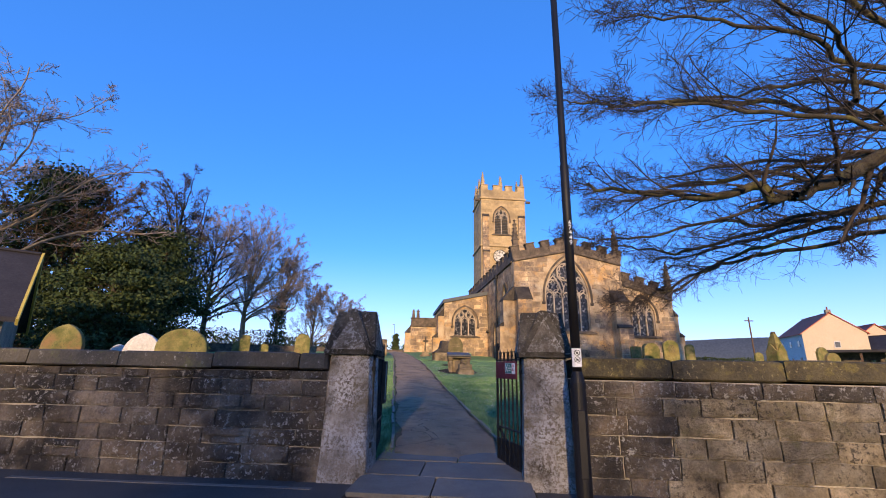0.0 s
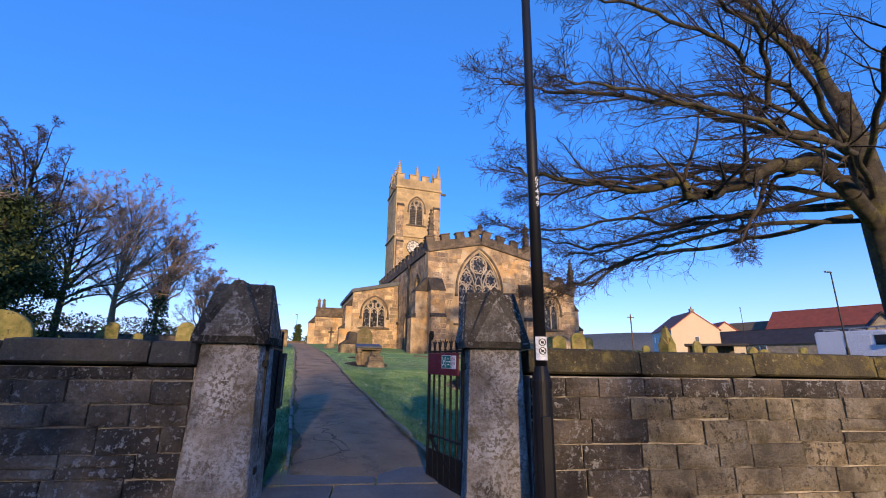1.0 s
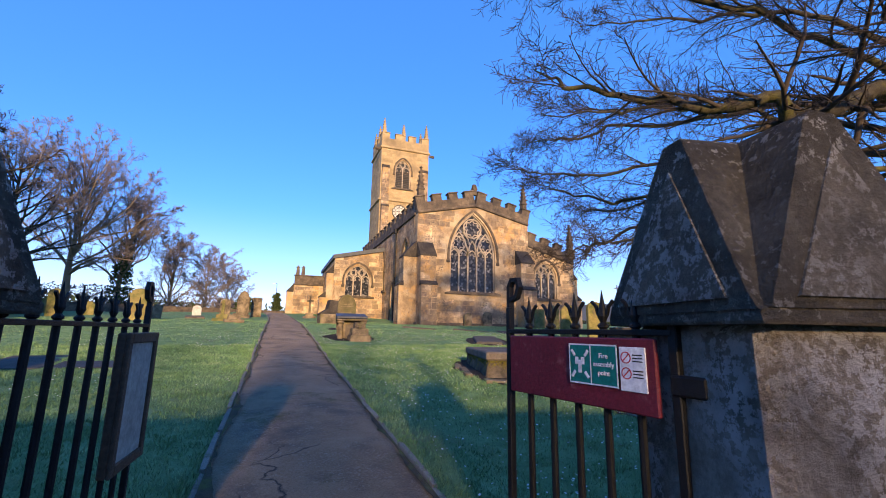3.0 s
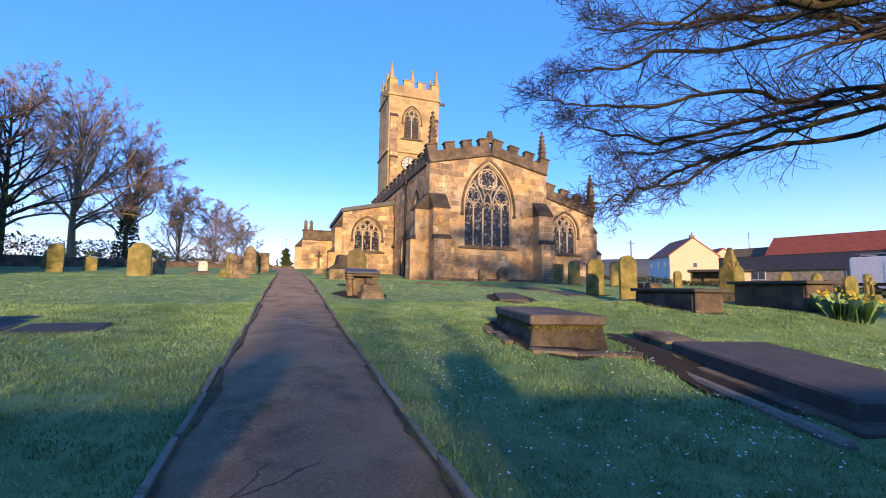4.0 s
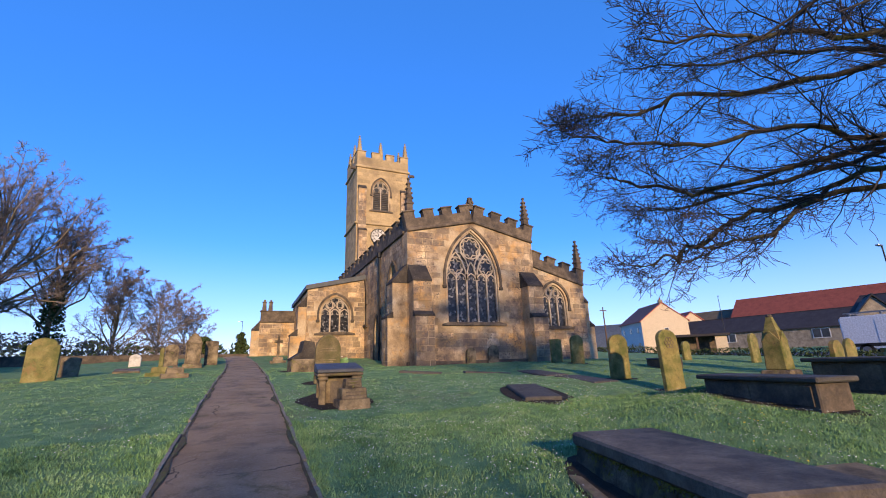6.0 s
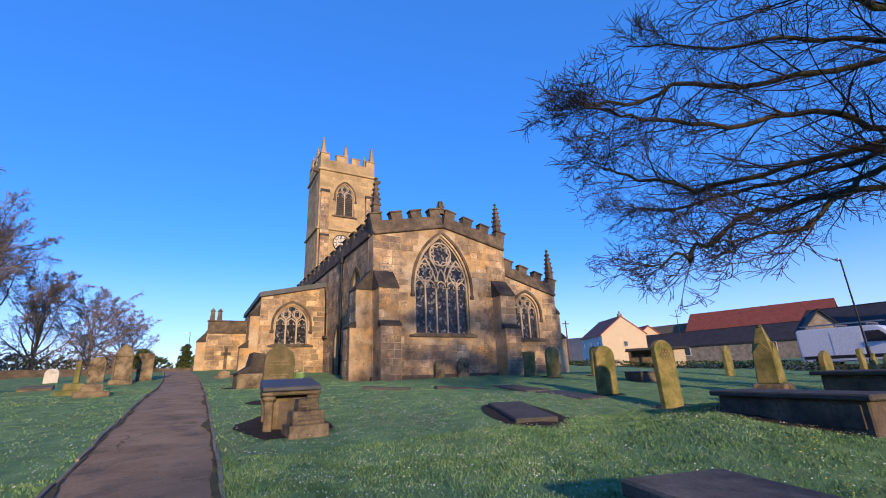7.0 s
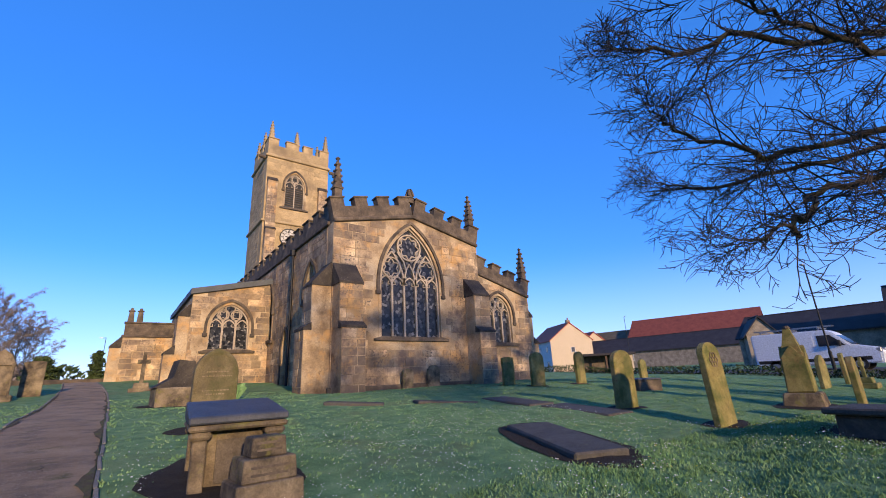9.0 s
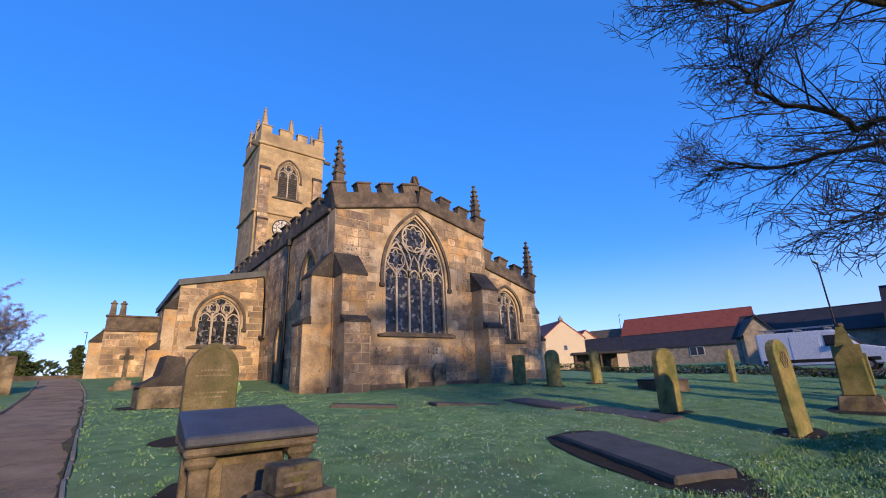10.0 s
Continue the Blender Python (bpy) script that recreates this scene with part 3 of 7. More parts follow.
threshold = tagged(part("threshold", boxed(0.4, 2.08, -0.55, 1.15, -0.1, 0.02), "soil", at=GATE), "grey flagstones at the gate opening", "threshold", kind="structure")
flag_me = unit_block("flagstone", "flag", 0.03)
for (x0, x1, y0, y1) in ((0.42, 1.15, -0.5, 0.05), (1.165, 2.05, -0.5, 0.02), (0.42, 0.98, 0.065, 0.60), (0.995, 2.05, 0.035, 0.60), (0.42, 1.32, 0.615, 1.08), (1.335, 2.05, 0.615, 1.08)):
    zz = 0.035 + 0.05 * (y0 + 0.5)
    piece("flagstone", flag_me, threshold, pose((x0 + x1) / 2, (y0 + y1) / 2, zz, 2.5, 0, 0) @ Matrix.Diagonal((x1 - x0, y1 - y0, 0.07, 1)))


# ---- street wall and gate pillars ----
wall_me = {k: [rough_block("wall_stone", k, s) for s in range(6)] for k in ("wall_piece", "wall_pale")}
cope_me = {k: unit_block("coping_stone", k, 0.08) for k in ("coping", "coping_moss")}


def street_wall(name, x0, x1, near0, near1, cope, cope_h, label, seed, stone, hs, over, split, wide):
    """A coursed rubble wall in the gate's frame; the stones between near0 and near1 are pieces."""
    rng = random.Random(seed)
    top = 1.21
    body = boxed(x0, x1, 0.03, 0.38, -0.15, top - cope_h)
    wall = tagged(part(name, body, "wall_mortar", at=GATE), label, "boundary wall", kind="structure")
    rest, z = [], -0.06
    for h in hs:
        h = min(h, top - cope_h - z)
        if h < 0.05:
            break
        x = x0
        while x < x1 - 0.02:
            w = min(rng.uniform(*wide), x1 - x)
            if x1 - x - w < 0.15:
                w = x1 - x
            cx, cz = x + w / 2, z + h / 2
            dep = 0.10 + rng.uniform(-0.012, 0.02)
            if near0 < cx < near1:
                if rng.random() < split and h > 0.14:
                    q = rng.uniform(0.4, 0.6)
                    parts_ = ((z, h * q), (z + h * q, h * (1 - q)))
                else:
                    parts_ = ((z, h),)
                for za, hh in parts_:
                    # Dark stones near the gate paint in shade; the sooty top course is dirt.
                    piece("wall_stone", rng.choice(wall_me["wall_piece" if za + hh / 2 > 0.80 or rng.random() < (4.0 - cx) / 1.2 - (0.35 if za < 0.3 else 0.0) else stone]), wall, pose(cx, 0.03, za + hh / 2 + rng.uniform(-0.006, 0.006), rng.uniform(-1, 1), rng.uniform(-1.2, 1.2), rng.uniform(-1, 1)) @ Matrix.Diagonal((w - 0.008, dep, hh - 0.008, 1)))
            else:
                rest.append((cx, cz, w - 0.014, h - 0.014))
            x += w
        z += h
    facing("outer_facing", rest, 0.03, 0.035, stone, wall, rng)
    x = x0
    while x < x1 - 0.02:
        w = min(rng.uniform(0.85, 1.25), x1 - x)
        piece("coping_stone", cope_me[cope], wall, pose(x + w / 2, 0.2 - over, top - cope_h / 2 + rng.uniform(-0.008, 0.008), rng.uniform(-1.2, 1.2) - 4, rng.uniform(-0.5, 0.5), 0) @ Matrix.Diagonal((w - 0.012, 0.46, cope_h, 1)))
        x += w
    return wall


street_wall("wall_street_south", -26, 0.0, -8.5, 0, "coping", 0.17, "sooty coursed rubble wall with sloped stone coping", 5, "wall_piece", (0.2, 0.17, 0.16, 0.17, 0.15, 0.16, 0.15), 0.02, 0.06, (0.22, 0.6))
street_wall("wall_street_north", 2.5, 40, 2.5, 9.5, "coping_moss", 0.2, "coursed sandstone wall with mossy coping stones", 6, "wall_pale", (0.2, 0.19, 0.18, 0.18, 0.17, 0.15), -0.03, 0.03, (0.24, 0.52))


def gate_pillar(x, label):
    p = thing("gate_pillar", GATE @ pose(x, 0.0, -0.05), label, "gate pillar", "pillars of the churchyard gate")
    bm = bmesh.new()
    box(bm, -0.245, 0.245, -0.02, 0.47, 0, 1.28, 0.03, taper=0.035)
    for v in bm.verts:
        v.co += Vector((noise.noise(v.co * 3) * 0.012, noise.noise(v.co * 3 + Vector((5, 0, 0))) * 0.012, 0))
    part("shaft", bm, "pillar", p)
    # a cap with four gablets round a flat-topped ridge cross
    bm = bmesh.new()
    c, r = (0.0, 0.225), 0.262
    box(bm, -r, r, c[1] - r, c[1] + r, 1.268, 1.30, 0.006)
    box(bm, -r + 0.01, r - 0.01, c[1] - r + 0.01, c[1] + r - 0.01, 1.29, 1.62, 0.01, taper=0.2)
    part("cap", bm, "pillar_cap", p, "dark lichened gabled cap")
    for k in range(4):
        bm = bmesh.new()
        prism(bm, ((-0.25, 1.297), (0.25, 1.297), (0.235, 1.33), (0.05, 1.72), (0.03, 1.745), (-0.03, 1.745), (-0.05, 1.72), (-0.235, 1.33)), -r - 0.004, 0.0)
        for v in bm.verts:
            if v.co.y < -0.1 and v.co.z > 1.5:
                v.co.y += 0.055
            v.co += Vector((noise.noise(v.co * 7 + Vector((k, 0, x))) * 0.012, 0, noise.noise(v.co * 6 + Vector((0, k, x))) * 0.01))
        fix(bm)
        part("gablet", bm, "pillar_cap", p, at=pose(0, c[1], 0, 0, 0, 90 * k))
        bm = bmesh.new()
        prism(bm, ((-0.19, 1.32), (0.19, 1.32), (0.0, 1.66)), -r - 0.012, -0.1)
        for v in bm.verts:
            if v.co.y < -0.12 and v.co.z > 1.5:
                v.co.y += 0.048
        fix(bm)
        part("gablet_face", bm, "pillar_face", p, "pale lichened gablet face", at=pose(0, c[1], 0, 0, 0, 90 * k))
    return p


gate_pillar(0.215, "lichened grey stone gate pillar with sooty gabled cap")
gate_pillar(2.235, "pale lichened stone gate pillar beside a lamp column")


# ---- church ----
church = thing("church", pose(0, 0, 0), "medieval sandstone church with battlemented parapets and west tower", "church")
X0, X1, YE = 5.85, 13.45, 28.0        # chancel's sides and east face
GZ = 1.2                              # foundations
rng = random.Random(11)


def window(parent_wall, name, x0, x1, z0, spring, apex, lights, m, foils=True, style="net", pane_mat="glass"):
    """Stone tracery in a pointed opening with leaded panes, a hood mould and a sill; front towards -y."""
    bm = bmesh.new()
    out = arch(x0, x1, z0, spring, apex, 10)
    bar(bm, out, 0.13, 0.10, 0.34, closed=True)
    wl = (x1 - x0) / lights
    c = (x0 + x1) / 2

    def top_at(x):
        zs = [z for (ax, z) in out if abs(ax - x) < wl * 0.5 and z > spring - 0.01]
        best = spring
        for (ax, az), (bx, bz) in zip(out[1:-1], out[2:-1]):
            lo, hi = min(ax, bx), max(ax, bx)
            if lo <= x <= hi and hi - lo > 1e-6:
                best = max(best, az + (bz - az) * (x - ax) / (bx - ax))
        return best

    for i in range(1, lights):
        x = x0 + wl * i
        bar(bm, [(x, z0), (x, min(top_at(x) - 0.02, spring + (0.55 if style == "net" else 0.0) * wl))], 0.085, 0.12, 0.30)
    for i in range(lights):
        a, b = x0 + wl * i, x0 + wl * (i + 1)
        head = arch(a, b, spring - 0.25 * wl, spring - 0.1 * wl, spring + 0.62 * wl, 5)
        bar(bm, head[1:-1], 0.06, 0.14, 0.28)
        mid = (a + b) / 2
        for s in (-1, 1):
            bar(bm, [(mid + s * wl * 0.47, spring + 0.02), (mid + s * wl * 0.2, spring + 0.03), (mid + s * wl * 0.24, spring + 0.25 * wl)], 0.035, 0.16, 0.26)
    h = apex - spring
    if lights == 5:
        for s in (-1, 1):
            # two lights to each side under one arch with a foiled circle; the middle branches upwards
            xa, xb = (x0, x0 + 2 * wl) if s < 0 else (x1 - 2 * wl, x1)
            bar(bm, arch(xa, xb, spring, spring + 0.02, spring + 0.55 * h, 8)[1:-1], 0.08, 0.12, 0.30)
            cx, cz, r = (xa + xb) / 2 + s * 0.02, spring + 0.285 * h, 0.45
            bar(bm, circle(cx, cz, r, 28), 0.06, 0.13, 0.29, closed=True)
            bar(bm, circle(cx, cz, r - 0.05, 36, 6, 0.32, 0.5), 0.045, 0.16, 0.27, closed=True)
            bar(bm, [(c + s * wl * 0.5, spring + 0.3 * wl), (c + s * wl * 0.28, spring + 0.26 * h), (c + s * wl * 0.5, spring + 0.40 * h), (c + s * 1.05 * wl, spring + 0.56 * h)], 0.07, 0.12, 0.30)
            bar(bm, [(c + s * wl * 0.28, spring + 0.26 * h), (c, spring + 0.37 * h)], 0.06, 0.13, 0.29)
        r = 0.60
        bar(bm, circle(c, spring + 0.655 * h, r, 32), 0.07, 0.12, 0.30, closed=True)
        bar(bm, circle(c, spring + 0.655 * h, r - 0.06, 48, 8, 0.25), 0.05, 0.16, 0.27, closed=True)
    else:
        for i in range(1, lights):
            x = x0 + wl * i
            zt = top_at(x)
            z = spring + 0.35 * wl
            if foils and zt - z > 0.25:
                r = min(wl * 0.42, (zt - z) * 0.42)
                bar(bm, circle(x, z + (zt - z) * 0.5, r, 20), 0.05, 0.13, 0.29, closed=True)
                bar(bm, circle(x, z + (zt - z) * 0.5, r - 0.03, 24, 4, 0.4, 0.78), 0.035, 0.16, 0.27, closed=True)
            for s in (-1, 1):
                bar(bm, [(x, z), (x + s * wl * 0.28, z + (zt - z) * 0.45), (x + s * wl * 0.12, zt - 0.03)], 0.05, 0.13, 0.29)
    win = part(name, bm, "tracery", parent_wall, at=m)
    for i in range(lights):
        a, b = x0 + wl * i, x0 + wl * (i + 1)
        bm = bmesh.new()
        n = 6
        top = [(a + (b - a) * k / n, max(z0 + 0.3, top_at(a + (b - a) * k / n))) for k in range(n + 1)]
        prism(bm, [(a, z0), (b, z0)] + top[::-1], 0.20 + 0.002 * i, 0.215 + 0.002 * i)
        fix(bm)
        part("pane", bm, pane_mat, win)
    bm = bmesh.new()
    hood = arch(x0 - 0.17, x1 + 0.17, spring - 0.35, spring, apex + 0.2, 10)
    bar(bm, hood, 0.13, -0.10, 0.05)
    for x in (x0 - 0.17, x1 + 0.17):
        box(bm, x - 0.11, x + 0.11, -0.12, 0.05, spring - 0.5, spring - 0.32, 0.03)
    part("hood_mould", bm, "dark_stone", win)
    bm = bmesh.new()
    bar(bm, arch(x0 - 0.07, x1 + 0.07, z0, spring, apex + 0.08, 10)[0:], 0.14, -0.02, 0.14)
    part("arch_moulding", bm, "ashlar", win)
    bm = bmesh.new()
    prism(bm, ((x0 - 0.35, z0 - 0.14), (x1 + 0.35, z0 - 0.14), (x1 + 0.35, z0 - 0.05), (x1, z0 + 0.03), (x0, z0 + 0.03), (x0 - 0.35, z0 - 0.05)), -0.13, 0.25)
    fix(bm)
    part("sill", bm, "dark_stone", win)
    return win


def battlements(parent, p, q, base, height, merlon, gap, thick, rise=0.0, label="", mat="dark_stone"):
    """A parapet between p and q (x, y): a string course, a breast wall and merlons, each with a coping."""
    p, q = Vector(p), Vector(q)
    d = (q - p)
    n = d.length
    rot = math.degrees(math.atan2(d.y, d.x))
    tilt = -math.degrees(math.atan2(rise, n))
    m = pose(p.x, p.y, base, 0, 0, rot) @ pose(0, 0, 0, 0, tilt, 0)
    ln = math.hypot(n, rise)
    bm = boxed(-0.02, ln + 0.02, -0.11, thick, -0.10, 0.06, 0.03)
    par = part("string_course", bm, mat, parent, at=m)
    part("parapet", boxed(0, ln, 0, thick, 0.06, height * 0.62), mat, parent, at=m)
    k = max(1, round((ln + gap) / (merlon + gap)))
    step = (ln + gap) / k
    for i in range(k):
        a = i * step
        bm = boxed(a, a + step - gap, 0.004, thick - 0.004, height * 0.6, height, 0.01)
        box(bm, a - 0.05, a + step - gap + 0.05, -0.06, thick + 0.04, height, height + 0.09, 0.03)
        part("merlon", bm, mat, parent, at=m)
    return m


def pinnacle(parent, x, y, z, h, s=0.17, mat="dark_stone"):
    bm = bmesh.new()
    box(bm, -s, s, -s, s, 0, h * 0.34, 0.02)
    box(bm, -s * 1.25, s * 1.25, -s * 1.25, s * 1.25, h * 0.32, h * 0.37, 0.02)
    box(bm, -s * 0.95, s * 0.95, -s * 0.95, s * 0.95, h * 0.37, h * 0.92, 0.0, taper=s * 0.7)
    p = part("pinnacle", bm, mat, parent, at=pose(x, y, z, 0, 0, 3))
    for k in range(4):
        zz = h * (0.45 + 0.12 * k)
        w = s * (0.95 - 0.16 * k)
        bm = bmesh.new()
        for a in range(4):
            ca, sa = math.cos(math.pi / 4 + a * math.pi / 2), math.sin(math.pi / 4 + a * math.pi / 2)
            box(bm, ca * w * 1.3 - 0.05, ca * w * 1.3 + 0.05, sa * w * 1.3 - 0.05, sa * w * 1.3 + 0.05, zz, zz + 0.11, 0.02)
        tagged(part("crocket", bm, mat, p), kind="stuff")
    bm = bmesh.new()
    lathe(bm, ((0.03, h * 0.88), (0.05, h * 0.93), (0.11, h * 0.96), (0.05, h * 0.985), (0.02, h)), 8)
    part("finial", bm, mat, p)
    return p


def buttress(parent, m, w, d, z0, steps, mat="ashlar_block"):
    """Steps of (top, depth) upwards; each offset has a dark weathered slope. Projects towards -y."""
    z, first = z0, None
    rngb = random.Random(int(w * 1000 + z0 * 77))
    b = None
    for top, dep in steps:
        bm = boxed(-w / 2, w / 2, -dep, 0.1, z, top, 0.01)
        o = part("buttress" if b is None else "upper_stage", bm, "ashlar", parent if b is None else b, at=m if b is None else None)
        b = b or o
        st = []
        zz = z
        while zz < top - 0.1:
            hh = min(rngb.uniform(0.26, 0.4), top - zz)
            cut = rngb.uniform(-w * 0.22, w * 0.22)
            for xa, xb in ((-w / 2, cut), (cut, w / 2)):
                st.append(((xa + xb) / 2, zz + hh / 2, xb - xa - 0.012, hh - 0.012))
            zz += hh
        facing("facing_stone", st, -dep, 0.012, "ashlar_block", b, rngb)
        nxt = [s for s in steps if s[0] > top]
        nd = nxt[0][1] if nxt else 0.0
        bm = bmesh.new()
        hh = (dep - nd) * (1.0 if nd else 1.3)
        vs = [(-w / 2 - 0.03, -dep - 0.03, top - 0.03), (w / 2 + 0.03, -dep - 0.03, top - 0.03), (w / 2 + 0.04, -nd + 0.03, top - 0.03), (-w / 2 - 0.04, -nd + 0.03, top - 0.03), (-w / 2 - 0.02, -nd - 0.0, top + hh), (w / 2 + 0.02, -nd - 0.0, top + hh), (w / 2 + 0.02, -nd + 0.03, top + hh), (-w / 2 - 0.02, -nd + 0.03, top + hh), (-w / 2 - 0.03, -dep - 0.03, top + 0.06), (w / 2 + 0.03, -dep - 0.03, top + 0.06)]
        v = [bm.verts.new(p) for p in vs]
        for f in ((0, 1, 2, 3), (0, 1, 9, 8), (8, 9, 5, 4), (4, 5, 6, 7), (2, 3, 7, 6), (1, 2, 6, 5, 9), (0, 3, 7, 4, 8)):
            bm.faces.new([v[i] for i in f])
        fix(bm)
        part("weathering", bm, "soot", b)
        z = top
    return b


# chancel: east wall with its gable parapet
CX = (X0 + X1) / 2
EAVE, RIDGE = 8.65, 9.5
out = [(X0, GZ), (X1, GZ), (X1, EAVE), (CX, RIDGE), (X0, EAVE)]
ewin = arch(8.0, 11.0, 4.0, 6.25, 8.95, 10)
bm = bmesh.new()
holed(bm, out, [ewin], 0, 0.6)
east = part("east_wall", bm, "ashlar", church, at=pose(0, YE, 0))
st = courses(rng, out, [arch(7.75, 11.25, 3.8, 6.25, 9.2, 10)], X0, X1, 1.75, RIDGE, 0.34, 0.35, 0.85)
near = [s for s in st if 0.34 + s[1] < 6.2]
rest = [s for s in st if not 0.34 + s[1] < 6.2]
blk = unit_block("block", "ashlar_piece", 0.03)
for cx, cz, w, h in near[:300]:
    piece("block", blk, east, pose(cx, 0.0, cz) @ Matrix.Diagonal((w, 0.03 + rng.uniform(-0.008, 0.012), h, 1)))
facing("upper_facing", rest + near[300:], 0, 0.014, "ashlar_block", east, rng)
window(east, "east_window", 8.0, 11.0, 4.0, 6.25, 8.95, 5, Matrix())
part("plinth", boxed(X0 - 0.08, X1 + 0.08, -0.12, 0.1, GZ, 2.15, 0.03), "dark_stone", east)
for s, xa, xb in ((1, X0, CX), (-1, CX, X1)):
    a = battlements(church, (xa, YE - 0.02), (xb, YE - 0.02), EAVE + 0.02 if s > 0 else RIDGE + 0.02, 0.92, 0.62, 0.5, 0.4, rise=(RIDGE - EAVE) * s)
pinnacle(church, CX, YE + 0.2, RIDGE + 0.75, 0.75, 0.14)
pinnacle(church, X0 + 0.2, YE + 0.25, EAVE + 0.75, 2.3)
pinnacle(church, X1 - 0.15, YE + 0.25, EAVE + 0.75, 2.1)


# side walls run along y; built facing -y and turned
def side_wall(name, x, y0, y1, z1, holes, flip, mat_rng, blocks=True):
    """A wall whose face looks towards -x (flip False) or +x."""
    ln = y1 - y0
    out = [(0, GZ), (ln, GZ), (ln, z1), (0, z1)]
    bm = bmesh.new()
    holed(bm, out, holes, 0, 0.5)
    m = pose(x, y1, 0, 0, 0, -90) if not flip else pose(x, y0, 0, 0, 0, 90)
    w = part(name, bm, "ashlar", church, at=m)
    if blocks:
        big = [[(a[0] + (a[0] - sum(p[0] for p in h) / len(h)) * 0.25, a[1] + (0.25 if a[1] > sum(p[1] for p in h) / len(h) else -0.15)) for a in h] for h in holes]
        facing("wall_facing", courses(mat_rng, out, big, 0, ln, 1.9, z1, 0.34, 0.4, 0.9), 0, 0.012, "ashlar_block", w, mat_rng)
    return w


# the wall that looks along the path: two windows and the priest's door; its local x runs from west to east
YW = 46.0
LN = YW - YE


def lx(y):
    return YW - y


h1 = arch(lx(31.0), lx(29.6), 4.3, 6.1, 7.35)
h2 = arch(lx(37.3), lx(36.0), 4.6, 6.4, 7.6)
hd = arch(lx(34.0), lx(33.1), 1.3, 4.0, 4.85)
south = side_wall("south_wall", X0, YE + 0.602, YW, EAVE, [h1, h2, hd], False, rng)
window(south, "chancel_window", lx(31.0), lx(29.6), 4.3, 6.1, 7.35, 3, Matrix())
window(south, "chancel_window", lx(37.3), lx(36.0), 4.6, 6.4, 7.6, 3, Matrix())
bm = bmesh.new()
prism(bm, hd, 0.22, 0.30)
fix(bm)
part("priest_door", bm, "wood", south, "dark oak plank door")
bm = bmesh.new()
bar(bm, arch(lx(34.0) - 0.1, lx(33.1) + 0.1, 1.3, 4.0, 4.97), 0.16, -0.05, 0.1)
part("door_moulding", bm, "dark_stone", south)
battlements(church, (X0, YW), (X0, YE + 0.42), EAVE + 0.02, 0.92, 0.75, 0.55, 0.4)
side_wall("north_wall", X1, YE + 0.602, YW, EAVE, [], True, rng, blocks=False)
battlements(church, (X1, YE + 0.42), (X1, YW), EAVE + 0.02, 0.92, 0.75, 0.55, 0.4)
bm = bmesh.new()
prism(bm, ((X0 + 0.3, EAVE + 0.1), (X1 - 0.3, EAVE + 0.1), (CX, RIDGE + 0.15)), YE + 0.5, YW)
fix(bm)
part("roof", bm, "lead", church, "low lead roof")
# downpipe
bm = bmesh.new()
lathe(bm, ((0.06, 2.0), (0.06, 8.3), (0.15, 8.32), (0.17, 8.6)), 8, (X0 - 0.1, 32.7))
for z in (3.2, 4.9, 6.6):
    lathe(bm, ((0.08, z), (0.08, z + 0.08)), 8, (X0 - 0.1, 32.7))
part("downpipe", bm, "lamp_black", church, "black cast-iron downpipe")
# buttresses at the east end
buttress(church, pose(6.35, YE, 0), 0.95, 0.95, GZ, ((4.25, 0.95), (5.95, 0.7)))
buttress(church, pose(12.95, YE, 0), 0.95, 0.95, GZ, ((4.25, 0.95), (5.95, 0.7)))
buttress(church, pose(X0, YE + 0.55, 0, 0, 0, -90), 0.95, 1.0, GZ, ((4.25, 1.0), (5.95, 0.75)))

# north chapel, lower, east face flush with the chancel's
NX1 = 17.15
out = [(X1, GZ), (NX1, GZ), (NX1, 6.35), (X1, 7.35)]
nwin = arch(14.1, 15.75, 3.85, 5.25, 6.25)
bm = bmesh.new()
holed(bm, out, [nwin], 0, 0.5)
nch = part("chapel_wall", bm, "ashlar", church, at=pose(0, YE + 0.25, 0))
facing("chapel_facing", courses(rng, out, [arch(13.9, 15.95, 3.65, 5.25, 6.5)], X1, NX1, 1.8, 7.4, 0.33, 0.35, 0.8), 0, 0.014, "ashlar_block", nch, rng)
window(nch, "chapel_window", 14.1, 15.75, 3.85, 5.25, 6.25, 3, Matrix())
battlements(church, (X1, YE + 0.23), (NX1, YE + 0.23), 7.37, 0.85, 0.6, 0.5, 0.35, rise=-1.0)
side_wall("chapel_side_wall", NX1, YE + 0.752, YE + 14, 6.35, [], True, rng, blocks=False)
battlements(church, (NX1, YE + 0.62), (NX1, YE + 14), 6.37, 0.85, 0.75, 0.55, 0.35)
pinnacle(church, NX1 - 0.05, YE + 0.45, 7.0, 2.2)
buttress(church, pose(NX1, YE + 0.85, 0, 0, 0, 90), 0.8, 0.75, GZ, ((3.9, 0.75), (5.3, 0.45)))
part("chapel_roof", boxed(X1, NX1 - 0.2, YE + 0.6, YE + 14, 6.2, 6.5), "lead", church)

# south chapel behind, with its own east window
AX0, AY = 2.15, 36.5
out = [(AX0, GZ), (X0, GZ), (X0, 7.75), (AX0, 6.95)]
awin = arch(3.0, 4.85, 4.15, 5.3, 6.45)
bm = bmesh.new()
holed(bm, out, [awin], 0, 0.5)
ach = part("aisle_wall", bm, "ashlar", church, at=pose(0, AY, 0))
facing("aisle_facing", courses(rng, out, [arch(2.8, 5.05, 3.95, 5.3, 6.75)], AX0, X0, 2.2, 7.7, 0.34, 0.4, 0.9), 0, 0.014, "ashlar_block", ach, rng)
window(ach, "aisle_window", 3.0, 4.85, 4.15, 5.3, 6.45, 3, Matrix())
